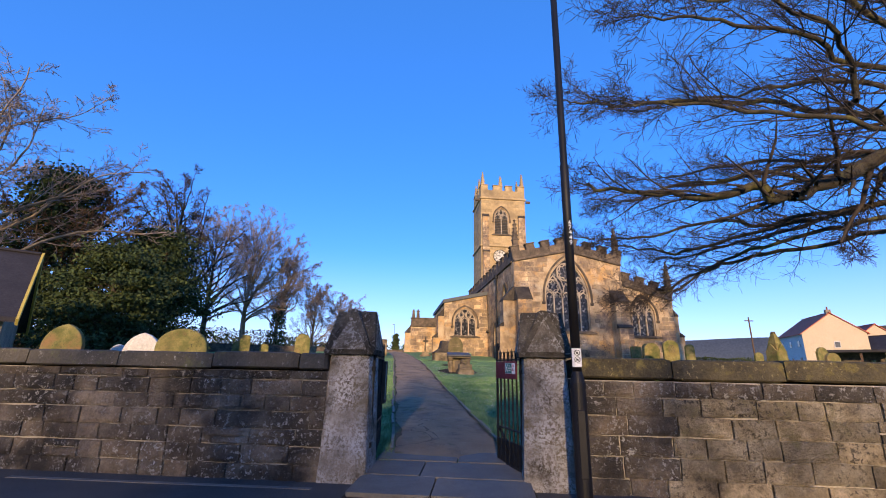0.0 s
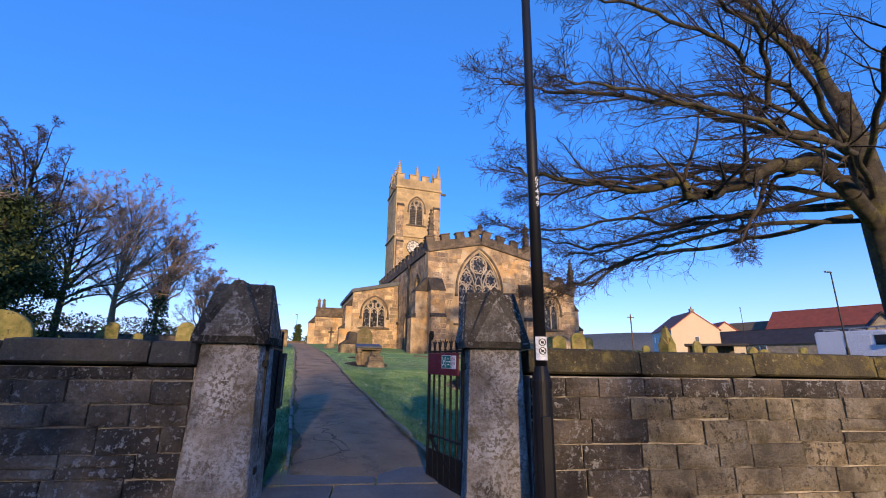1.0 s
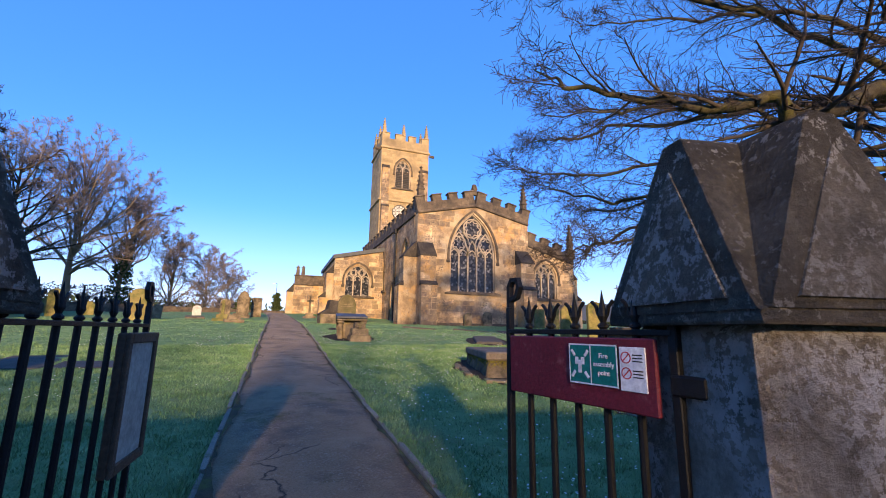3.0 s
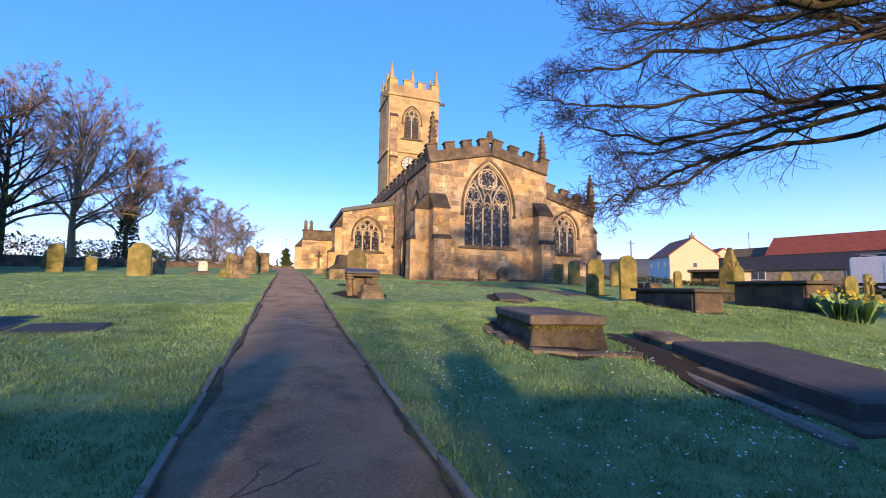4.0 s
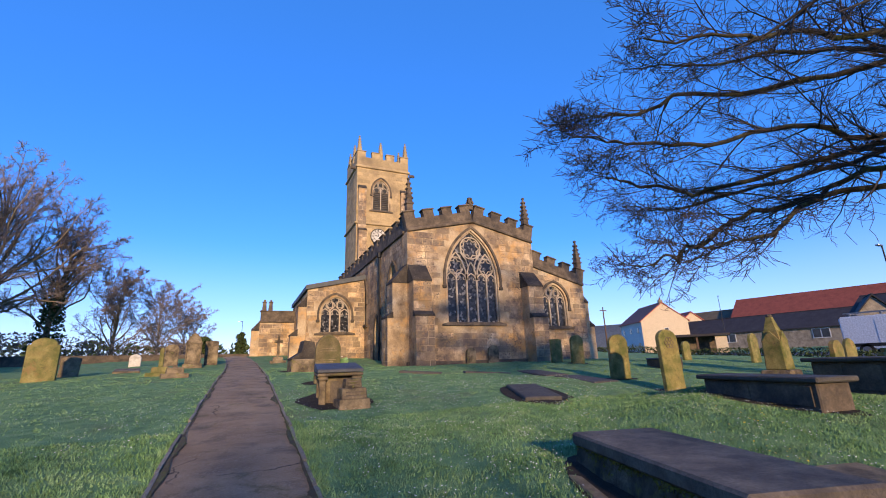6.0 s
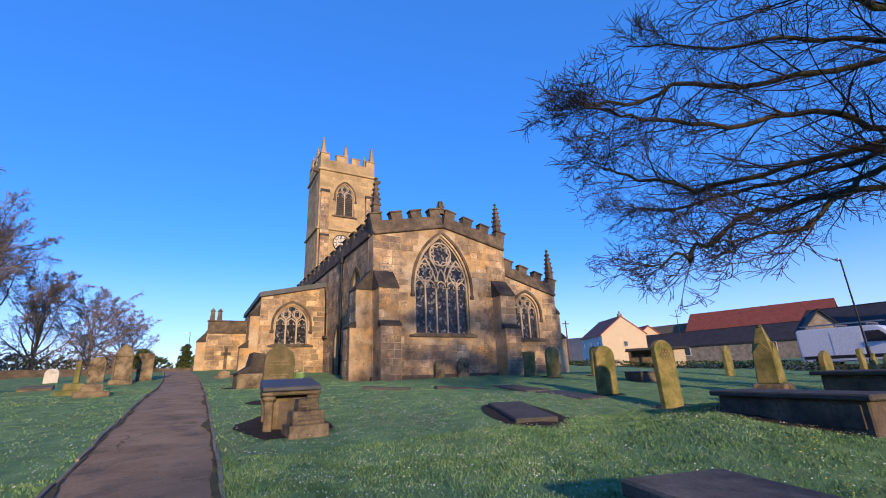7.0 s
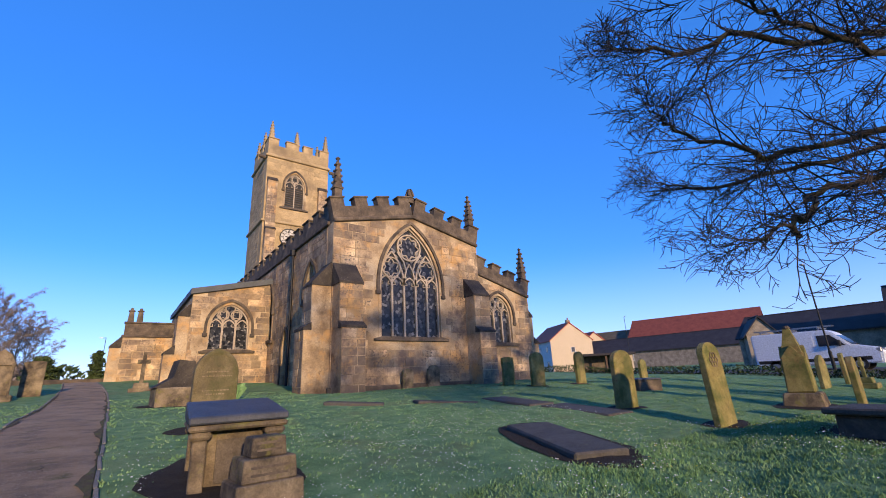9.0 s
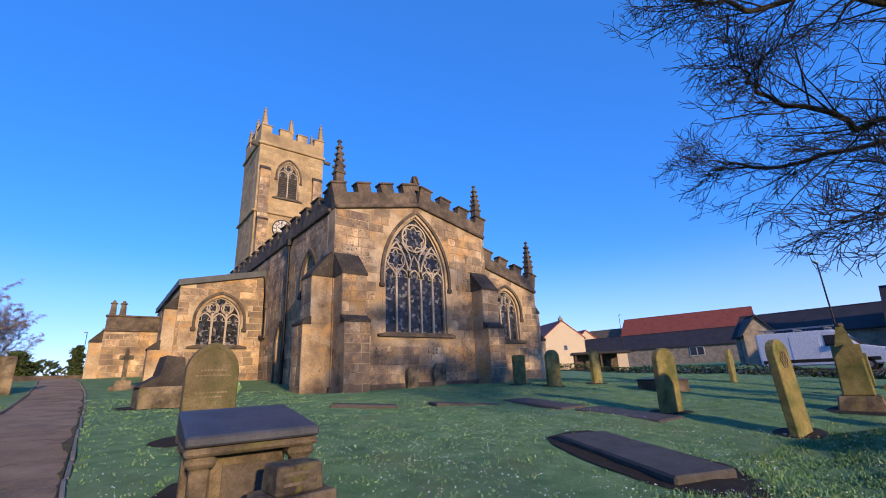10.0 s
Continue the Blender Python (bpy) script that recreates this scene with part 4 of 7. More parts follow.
side_wall("aisle_side_wall", AX0, AY + 0.502, YW, 6.8, [], False, rng)
bm = bmesh.new()
prism(bm, ((AX0 - 0.12, 6.85), (X0, 7.68), (X0, 7.98), (AX0 - 0.12, 7.13)), AY - 0.15, YW)
fix(bm)
part("aisle_roof", bm, "lead", church, "sloping lead aisle roof")
buttress(church, pose(AX0, AY + 0.55, 0, 0, 0, -90), 0.8, 0.9, GZ, ((4.0, 0.9), (5.8, 0.5)))

# porch block further west
PX0, PY = -0.35, 44.0
out = [(PX0, GZ), (AX0 + 0.6, GZ), (AX0 + 0.6, 5.5), (PX0, 5.5)]
bm = bmesh.new()
box(bm, PX0, AX0 + 0.6, 0, 5.0, GZ, 5.5)
porch = part("porch", bm, "ashlar", church, at=pose(0, PY, 0))
facing("porch_facing", courses(rng, out, [], PX0, AX0 + 0.6, 2.9, 5.5, 0.33, 0.4, 0.9), 0, 0.014, "ashlar_block", porch, rng)
part("string", boxed(PX0 - 0.08, AX0 + 0.6, -0.1, 5.0, 5.48, 5.62, 0.03), "dark_stone", porch)
part("porch_parapet", boxed(PX0 + 0.02, AX0 + 0.6, 0.02, 0.4, 5.62, 6.3, 0.02), "dark_stone", porch)
part("coping", boxed(PX0 - 0.04, AX0 + 0.6, -0.05, 0.46, 6.3, 6.4, 0.03), "dark_stone", porch)
buttress(church, pose(PX0, PY + 0.45, 0, 0, 0, -90), 0.7, 0.55, GZ, ((4.9, 0.55),))
for dx in (0.0, 0.45):
    bm = boxed(-0.17, 0.17, -0.17, 0.17, 0, 0.68, 0.02, taper=0.05)
    box(bm, -0.17, 0.17, -0.17, 0.17, 0.68, 0.75, 0.03)
    box(bm, -0.1, 0.1, -0.1, 0.1, 0.75, 0.9, 0.02, taper=0.04)
    part("chimney", bm, "dark_stone", church, at=pose(PX0 + 0.25 + dx, PY + 0.25, 6.35))

# tower
TX0, TX1, TY = 7.2, 12.35, 45.6
out = [(TX0, GZ), (TX1, GZ), (TX1, 20.4), (TX0, 20.4)]
bwin = arch(8.75, 10.35, 16.2, 18.1, 19.35)
bm = bmesh.new()
holed(bm, out, [bwin], 0, 0.8)
tw = part("tower_wall", bm, "tower", church, at=pose(0, TY, 0))
facing("tower_facing", courses(rng, out, [arch(8.4, 10.7, 15.9, 18.1, 19.8)], TX0, TX1, 9.5, 20.3, 0.38, 0.45, 1.0), 0, 0.012, "tower", tw, rng)
win = window(tw, "belfry_window", 8.75, 10.35, 16.2, 18.1, 19.35, 2, Matrix(), pane_mat="black")
for i in range(9):
    zz = 16.5 + i * 0.19
    bm = boxed(8.8, 10.3, 0.12, 0.3, -0.02, 0.03)
    bmesh.ops.rotate(bm, cent=(0, 0.2, 0), matrix=Matrix.Rotation(radians(-30), 3, "X"), verts=bm.verts[:])
    part("louvre", bm, "dark_stone", win, at=pose(0, 0.03, zz))
for k, (m, name) in enumerate(((pose(TX0, TY + 4.6, 0, 0, 0, -90), "tower_south_wall"), (pose(TX1, TY, 0, 0, 0, 90), "tower_north_wall"), (pose(TX1, TY + 4.6, 0, 0, 0, 180), "tower_west_wall"))):
    bm = boxed(*((0, 3.79), (0.81, 4.6), (0.81, 4.79))[k], 0.001, 0.8, GZ, 20.39)
    w2 = part(name, bm, "tower", church, at=m)
    if k == 0:
        facing("tower_side_facing", courses(rng, [(0, GZ), (3.79, GZ), (3.79, 20.4), (0, 20.4)], [], 0, 3.79, 7.5, 20.3, 0.38, 0.45, 1.0), 0, 0.012, "tower", w2, rng)
for z in (14.7, 20.4):
    part("string_course", boxed(TX0 - 0.16, TX1 + 0.16, TY - 0.16, TY + 4.76, z, z + 0.2, 0.05), "tower", church)
part("tower_roof", boxed(TX0 + 0.4, TX1 - 0.4, TY + 0.4, TY + 4.2, 20.4, 20.8), "lead", church)
for p, q in (((TX0, TY), (TX1, TY)), ((TX1, TY + 0.42), (TX1, TY + 4.18)), ((TX1, TY + 4.6), (TX0, TY + 4.6)), ((TX0, TY + 4.18), (TX0, TY + 0.42))):
    battlements(church, p, q, 20.62, 1.5, 0.75, 0.62, 0.4, mat="tower")
for x in (TX0 + 0.25, CX - 0.1, TX1 - 0.25):
    for yy in (TY + 0.25, TY + 2.3, TY + 4.35):
        if not (x == CX - 0.1 and yy == TY + 2.3):
            pinnacle(church, x, yy, 21.4, 2.5 if x != CX - 0.1 else 2.1, 0.19, "tower")
for x, s in ((TX0 - 0.1, -1), (TX1 + 0.1, 1)):
    bm = boxed(min(x, x + s * 0.55), max(x, x + s * 0.55), TY - 0.1, TY + 0.14, 20.1, 20.38, 0.06)
    part("gargoyle", bm, "dark_stone", church)
for m in (pose(TX0 + 0.5, TY, 0), pose(TX1 - 0.5, TY, 0)):
    buttress(church, m, 0.75, 0.5, 7.0, ((14.0, 0.55), (18.2, 0.3)), "tower")
# clock
bm = bmesh.new()
prism(bm, circle(0, 0, 0.7, 32), -0.10, 0.05)
fix(bm)
clock = part("clock_face", bm, "white_stone", church, "round pale clock face with black ring", at=pose(9.3, TY, 13.6))
bm = bmesh.new()
bar(bm, circle(0, 0, 0.73, 32), 0.07, -0.14, -0.05, closed=True)
bar(bm, circle(0, 0, 0.45, 32), 0.03, -0.125, -0.05, closed=True)
for k in range(12):
    a = math.pi * k / 6
    bar(bm, [(0.5 * math.cos(a), 0.5 * math.sin(a)), (0.66 * math.cos(a), 0.66 * math.sin(a))], 0.06, -0.13, -0.05)
part("dial", bm, "black", clock)
bm = bmesh.new()
bar(bm, [(0, 0), (-0.32, 0.1)], 0.06, -0.15, -0.09)
bar(bm, [(0, 0), (-0.1, 0.6)], 0.04, -0.15, -0.09)
part("pointer", bm, "black", clock)


# ---- trees ----
def tube_mesh(name, segs, mat):
    """Tapered tubes from (start, end, radius, radius) rows."""
    verts, faces = [], []
    for p, q, r0, r1 in segs:
        d = q - p
        if d.length < 1e-5:
            continue
        d = d.normalized()
        u = d.cross(Vector((0.3, 0.2, 1))).normalized()
        w = d.cross(u)
        k = 8 if r0 > 0.12 else 5 if r0 > 0.03 else 3
        b = len(verts)
        for c, r in ((p, r0), (q, r1)):
            for i in range(k):
                a = 2 * math.pi * i / k
                verts.append(c + (u * math.cos(a) + w * math.sin(a)) * r)
        for i in range(k):
            faces.append((b + i, b + (i + 1) % k, b + k + (i + 1) % k, b + k + i))
    me = bpy.data.meshes.new(name)
    me.from_pydata([tuple(v) for v in verts], [], faces)
    me.materials.append(M[mat])
    me.polygons.foreach_set("use_smooth", [True] * len(me.polygons))
    return me


def smooth_line(pts, n):
    """Points along a smooth curve through pts (Catmull-Rom)."""
    P = [Vector(p) for p in pts]
    P = [P[0] * 2 - P[1]] + P + [P[-1] * 2 - P[-2]]
    out = []
    for i in range(1, len(P) - 2):
        a, b, c, d = P[i - 1], P[i], P[i + 1], P[i + 2]
        for k in range(n):
            t = k / n
            out.append(0.5 * ((2 * b) + (c - a) * t + (2 * a - 5 * b + 4 * c - d) * t * t + (3 * b - a - 3 * c + d) * t ** 3))
    out.append(P[-2])
    return out


def branch(rng, p, d, length, r, level, segs, spread, lift, kids):
    """A wandering branch and, by level, its side shoots."""
    n = max(2, int(3 + length * 1.6)) if level > 0 else 2
    pts = [p.copy()]
    step = length / n
    d = d.normalized()
    for i in range(n):
        d = (d + Vector((rng.uniform(-1, 1), rng.uniform(-1, 1), rng.uniform(-1, 1))) * (0.22 if level > 1 else 0.34) + Vector((0, 0, lift * 0.06))).normalized()
        pts.append(pts[-1] + d * step)
    line(rng, pts, r, max(0.004, r * 0.3), level, segs, spread, lift, kids, length)


def line(rng, pts, r0, r1, level, segs, spread, lift, kids, length, start=0.15):
    n = len(pts) - 1
    for i in range(n):
        a, b = i / n, (i + 1) / n
        segs.append((pts[i], pts[i + 1], r0 + (r1 - r0) * a, r0 + (r1 - r0) * b))
    if level <= 0:
        return
    for k in range(kids[-level]):
        t = start + (1 - start) * (k + rng.random()) / kids[-level]
        i = min(n - 1, int(t * n))
        p = pts[i].lerp(pts[i + 1], t * n - i)
        d = (pts[i + 1] - pts[i]).normalized()
        side = d.cross(Vector((rng.uniform(-1, 1), rng.uniform(-1, 1), rng.uniform(-1, 1))))
        if side.length < 1e-3:
            continue
        nd = (d * (rng.uniform(0.8, 1.4) if level == 3 else rng.uniform(0.4, 0.95)) + side.normalized() * spread * rng.uniform(0.6, 1.2)).normalized()
        nd.z = nd.z * 0.75 + 0.02
        ln = length * rng.uniform(0.28, 0.5) * (1.05 - (0.72 if level == 3 else 0.35) * t)
        if level == 1:
            ln = max(ln, 0.22)
        rr = (r0 + (r1 - r0) * t) * (0.42 if level > 1 else 0.5)
        branch(rng, p, nd, ln, max(0.005, rr), level - 1, segs, spread, lift, kids)


def part_mesh(name, me, parent, label="", kind=""):
    ob = new(name, me)
    ob.parent = parent
    if label:
        ob["label"] = label
    if kind:
        ob["kind"] = kind
    return ob


BOUGHS = (
    (((13.3, 8.9, 5.6), (11.1, 8.6, 6.9), (9.0, 8.7, 6.25), (7.2, 8.6, 5.45), (6.0, 8.45, 5.25), (4.6, 9.2, 5.6), (3.2, 9.9, 5.9), (2.4, 10.2, 6.2)), 0.25),
    (((10.6, 8.65, 6.8), (9.7, 9.1, 6.0), (9.3, 9.5, 5.3), (10.05, 10.1, 4.6)), 0.10),
    (((13.3, 8.8, 6.8), (10.5, 7.9, 7.15), (8.6, 7.7, 6.9), (7.4, 7.5, 6.9), (6.6, 6.7, 7.4), (5.2, 6.2, 8.0), (3.4, 6.4, 8.3), (2.3, 6.6, 8.5)), 0.15),
    (((13.3, 9.0, 6.4), (11.0, 10.0, 6.8), (8.1, 10.6, 6.98), (5.5, 11.3, 6.6), (3.6, 11.8, 6.4)), 0.14),
    (((13.3, 9.2, 5.8), (10.5, 10.6, 5.6), (7.9, 11.6, 4.9), (6.2, 12.3, 3.9), (5.4, 12.9, 3.75)), 0.12),
    (((13.4, 9.3, 6.4), (10.8, 11.6, 6.2), (8.2, 14.1, 5.6), (6.6, 14.9, 6.0), (5.7, 15.1, 6.15)), 0.12),
    (((13.6, 9.4, 6.0), (11.0, 12.0, 5.4), (9.2, 13.8, 5.2), (7.2, 13.9, 4.4), (6.2, 14.0, 3.9), (5.7, 14.3, 3.8)), 0.12),
    (((13.7, 9.5, 6.8), (11.5, 13.0, 6.4), (9.2, 15.6, 6.0), (8.3, 16.4, 6.1)), 0.12),
    (((13.5, 9.0, 8.0), (11.0, 8.4, 9.6), (8.5, 8.0, 10.6), (5.5, 8.0, 11.0), (3.6, 8.2, 11.4), (2.4, 8.4, 11.6)), 0.15),
    (((13.5, 9.0, 8.4), (11.2, 10.2, 10.0), (8.6, 12.0, 10.6), (6.0, 13.2, 10.4)), 0.14),
    (((13.5, 8.8, 7.4), (11.5, 7.0, 8.6), (9.4, 5.6, 9.6), (6.6, 5.0, 10.6), (4.0, 5.0, 11.2)), 0.14),
    (((13.5, 9.0, 7.6), (10.6, 9.4, 8.2), (7.2, 9.6, 8.6), (4.4, 10.3, 8.6), (3.0, 10.5, 8.8), (2.2, 10.7, 8.9)), 0.15),
    (((13.4, 9.2, 7.2), (10.9, 11.0, 7.9), (8.2, 12.6, 8.1), (5.6, 13.8, 7.9)), 0.12),
    (((13.4, 8.8, 6.4), (10.8, 7.6, 6.6), (8.0, 6.9, 6.2), (5.2, 6.9, 6.3), (3.1, 7.4, 6.6), (2.0, 7.7, 6.8)), 0.13),
    (((13.5, 9.2, 7.6), (11.0, 12.0, 8.2), (8.0, 14.5, 8.0), (6.6, 15.2, 7.9), (5.8, 15.6, 7.8)), 0.13),
    (((13.4, 9.2, 6.2), (10.4, 10.8, 6.1), (7.6, 12.2, 5.9), (5.0, 12.9, 5.6), (3.6, 13.4, 5.7)), 0.12),
    (((13.5, 9.0, 7.8), (10.0, 8.2, 8.6), (7.0, 7.8, 9.0), (4.2, 7.6, 9.0), (2.4, 7.6, 8.8)), 0.14),
    (((13.6, 9.0, 9.4), (13.0, 9.3, 12.0), (11.0, 10.0, 14.5)), 0.22),
    (((13.9, 8.9, 8.0), (16.5, 8.4, 10.0), (19.5, 8.0, 11.0)), 0.2),
)


def big_tree():
    rng = random.Random(21)
    t = thing("tree", pose(13.6, 8.9, 0), "large bare beech with dark mossy spreading limbs", "tree", "bare trees")
    inv = Matrix.Translation((-13.6, -8.9, 0))
    segs = []
    tl = [Vector(p) for p in ((0.75, 0, 0.2), (0.7, 0.02, 1.2), (0.62, 0, 3.0), (0.5, 0, 5.5), (0.4, 0.05, 8.0), (0.3, 0.1, 10.0))]
    rs = (0.74, 0.55, 0.48, 0.46, 0.34, 0.2)
    for a, b, r0, r1 in zip(tl, tl[1:], rs, rs[1:]):
        segs.append((a, b, r0, r1))
    part_mesh("trunk", tube_mesh("trunk", segs, "bark"), t)
    fine = []
    for pts, r in BOUGHS:
        pts = ((13.75, pts[0][1], pts[0][2]),) + pts[1:] if pts[0][0] > 13 else pts
        ctrl = smooth_line(pts, 7)
        ctrl = [inv @ (p + Vector((rng.uniform(-1, 1), rng.uniform(-1, 1), rng.uniform(-1, 1))) * (0.05 if 0 < i < len(ctrl) - 1 else 0)) for i, p in enumerate(ctrl)]
        n = len(ctrl) - 1
        sway = rng.uniform(0, 40)
        for i, p in enumerate(ctrl):
            a = 0.3 * math.sin(math.pi * i / n)
            p += Vector([noise.noise(Vector((sway + 3.1 * c, i * 0.33, c))) for c in range(3)]) * a
        length = sum((b - a).length for a, b in zip(ctrl, ctrl[1:]))
        allseg = []
        line(rng, ctrl, r * 0.95 if r > 0.2 else r * 0.68, 0.014, 3, allseg, 0.85, 0.35, (28, 9, 5), min(6.0, length * 0.62), start=0.2)
        part_mesh("limb", tube_mesh("limb", allseg[:n], "bark"), t)
        fine += allseg[n:]
    fine = [s for s in fine if min(s[0].z, s[1].z) > 2.9]
    part_mesh("twig_mass", tube_mesh("twig_mass", fine, "twig"), t, "dense fine winter twigs", "stuff")
    return t


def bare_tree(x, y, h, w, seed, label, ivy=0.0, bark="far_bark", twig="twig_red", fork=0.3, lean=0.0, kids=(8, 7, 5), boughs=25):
    rng = random.Random(seed)
    z0 = ground_z(x, y) - 0.2
    t = thing("tree", pose(x, y, z0), label, "tree", "bare trees")
    segs, fine = [], []
    r = h * 0.022
    top = Vector((lean, 0, h * 0.8))
    pts = smooth_line(((0, 0, 0), (lean * 0.2 + rng.uniform(-0.2, 0.2), 0, h * 0.25), (lean * 0.5, rng.uniform(-0.3, 0.3), h * 0.5), tuple(top)), 5)
    n = len(pts) - 1
    for i in range(n):
        segs.append((pts[i], pts[i + 1], r * (1 - 0.8 * i / n), r * (1 - 0.8 * (i + 1) / n)))
    for k in range(boughs):
        f = fork + (1 - fork) * (k + rng.random()) / boughs
        i = min(n - 1, int(f * n))
        p = pts[i]
        a = rng.uniform(0, 2 * math.pi)
        up = 0.6 + 1.0 * f
        d = Vector((math.cos(a), math.sin(a), up)).normalized()
        ln = w * (0.62 if f < 0.75 else 0.45) * rng.uniform(0.75, 1.1) * (1.1 - 0.3 * abs(f - 0.5))
        branch(rng, p, d, ln, r * 0.42 * (1.1 - 0.7 * f), 3, fine, 0.75, 0.7, kids)
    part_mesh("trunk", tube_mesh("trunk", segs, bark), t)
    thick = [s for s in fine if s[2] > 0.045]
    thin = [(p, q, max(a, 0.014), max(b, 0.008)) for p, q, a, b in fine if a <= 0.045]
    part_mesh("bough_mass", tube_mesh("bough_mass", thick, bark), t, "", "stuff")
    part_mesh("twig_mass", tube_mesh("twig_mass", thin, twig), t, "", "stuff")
    if ivy:
        pts2 = []
        for _ in range(1600):
            hh = rng.random() ** 1.3 * h * ivy
            a = rng.uniform(0, 6.3)
            rr = (r + rng.uniform(0.1, 1.0) * (0.9 - 0.6 * hh / (h * ivy)))
            pts2.append((lean * 0.3 * hh / h + rr * math.cos(a), rr * math.sin(a), hh))
        part_mesh("ivy", leaf_mesh("ivy", pts2, 0.17, "ivy", rng), t, "dark green ivy", "stuff")
    return t


def leaf_mesh(name, centres, size, mat, rng, flat=0.0):
    verts, faces = [], []
    for c in centres:
        c = Vector(c)
        u = Vector((rng.uniform(-1, 1), rng.uniform(-1, 1), rng.uniform(-1, 1) * (1 - flat))).normalized()
        w = u.cross(Vector((rng.uniform(-1, 1), rng.uniform(-1, 1), rng.uniform(-1, 1)))).normalized()
        s = size * rng.uniform(0.6, 1.3)
        b = len(verts)
        verts += [tuple(c - u * s), tuple(c + w * s * 0.45), tuple(c + u * s), tuple(c - w * s * 0.45)]
        faces.append((b, b + 1, b + 2, b + 3))
    me = bpy.data.meshes.new(name)
    me.from_pydata(verts, [], faces)
    me.materials.append(M[mat])
    return me


def evergreen(x, y, h, w, seed, label, mat="yew", clumps=60, leaves=110, low=0.05, leaf=0.26, category="tree", cone=False):
    rng = random.Random(seed)
    t = thing("evergreen_tree", pose(x, y, ground_z(x, y) - 0.1), label, category, "evergreens beyond the churchyard")
    segs = [(Vector((0, 0, 0)), Vector((0, 0, h * 0.5)), 0.3, 0.2), (Vector((0, 0, h * 0.5)), Vector((0, 0, h * 0.9)), 0.2, 0.05)]
    centres = []
    for _ in range(clumps):
        f = low + (1 - low) * rng.random()
        a = rng.uniform(0, 2 * math.pi)
        rad = w * 0.5 * ((1.06 - f) ** 0.75 if cone else math.sin(math.pi * min(1.0, 0.22 + 0.78 * f)) ** 0.7) * rng.uniform(0.35, 1.05) * (0.75 + 0.5 * noise.noise(Vector((2.0 * math.cos(a), 2.0 * math.sin(a), 3.0 * f + seed))))
        c = Vector((rad * math.cos(a), rad * math.sin(a), h * f))
        segs.append((Vector((0, 0, max(0.3, h * f - 0.6))), c, 0.06, 0.02))
        cr = rng.uniform(0.5, 1.1) * w * 0.13
        for _ in range(leaves):
            v = Vector((rng.gauss(0, 1.15), rng.gauss(0, 1.15), rng.gauss(0, 0.34)))
            centres.append(c + v * cr * 0.6)
    part_mesh("trunk", tube_mesh("trunk", segs, "bark"), t)
    part_mesh("crown", leaf_mesh("crown", centres, leaf, mat, rng), t, "", "stuff")
    return t


big_tree()
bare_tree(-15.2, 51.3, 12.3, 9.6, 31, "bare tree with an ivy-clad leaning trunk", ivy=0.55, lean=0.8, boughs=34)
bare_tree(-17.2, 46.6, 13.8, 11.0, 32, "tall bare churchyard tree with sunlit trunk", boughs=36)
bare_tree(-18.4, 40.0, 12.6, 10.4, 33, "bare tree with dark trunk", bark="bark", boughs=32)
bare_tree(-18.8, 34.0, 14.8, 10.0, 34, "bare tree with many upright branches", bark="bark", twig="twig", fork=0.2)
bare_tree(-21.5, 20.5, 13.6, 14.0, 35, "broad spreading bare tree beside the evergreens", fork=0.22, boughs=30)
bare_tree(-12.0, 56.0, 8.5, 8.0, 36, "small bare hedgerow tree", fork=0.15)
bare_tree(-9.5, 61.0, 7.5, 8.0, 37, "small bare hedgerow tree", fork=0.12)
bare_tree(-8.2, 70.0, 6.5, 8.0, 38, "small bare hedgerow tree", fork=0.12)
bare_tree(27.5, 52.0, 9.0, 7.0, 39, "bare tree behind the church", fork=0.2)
# Unseen trees added across the street to dapple and block the low sun.
for k, (tx, ty, th) in enumerate(((-16.4, -12.5, 6.4), (-6.6, -10.2, 5.2), (-3.8, -11.4, 5.4))):
    bare_tree(tx, ty, th, 9.0, 90 + k, "unseen bare tree added across the street for dapple", fork=0.12, bark="bark", twig="twig", kids=(6, 6, 4), boughs=19)
for k, (tx, tw, tl) in enumerate(((-12.6, 5.6, 40), (-18.4, 7.0, 50))):
    evergreen(tx, -10.6, 4.2, tw, 100 + k, "unseen dark evergreen added across the street for shade", clumps=80, leaves=tl, leaf=0.3)
evergreen(-17.5, 29.5, 7.8, 9.4, 41, "broad dark green yew behind the wall", clumps=150, leaves=270, leaf=0.11, cone=True)
evergreen(-16.0, 23.5, 5.6, 7.5, 42, "dark clipped evergreen behind the wall", clumps=110, leaves=290, leaf=0.10)
bare_tree(-19.5, 26.0, 10.5, 8.5, 43, "reddish-brown bare tree among the evergreens", twig="copper", bark="bark")
evergreen(-21.5, 26.0, 10.5, 9.5, 44, "dark green evergreen behind the wall", clumps=120, leaves=220, leaf=0.13, cone=True)
evergreen(-5.2, 60.0, 2.2, 2.6, 45, "small dark conifer beside the path", clumps=140, leaves=50, leaf=0.12)
evergreen(-1.7, 60.0, 2.7, 1.3, 46, "small dark conifer by the church", clumps=120, leaves=50, leaf=0.12)


def hedge_row(name, p, q, h, w, mat, seed, label, step=0.5, leaf=0.2, per=26):
    rng = random.Random(seed)
    p, q = Vector(p), Vector(q)
    n = int((q - p).length / step)
    cs = []
    for i in range(n):
        c = p.lerp(q, i / n)
        hh = h * (0.75 + 0.4 * noise.noise(c * 0.25))
        for _ in range(per):
            x, y = c.x + rng.uniform(-w, w) * 0.6, c.y + rng.uniform(-w, w) * 0.6
            cs.append((x, y, ground_z(x, y) + rng.random() * hh))
    return tagged(new(name, leaf_mesh(name, cs, leaf, mat, rng)), label, "hedge", kind="stuff")


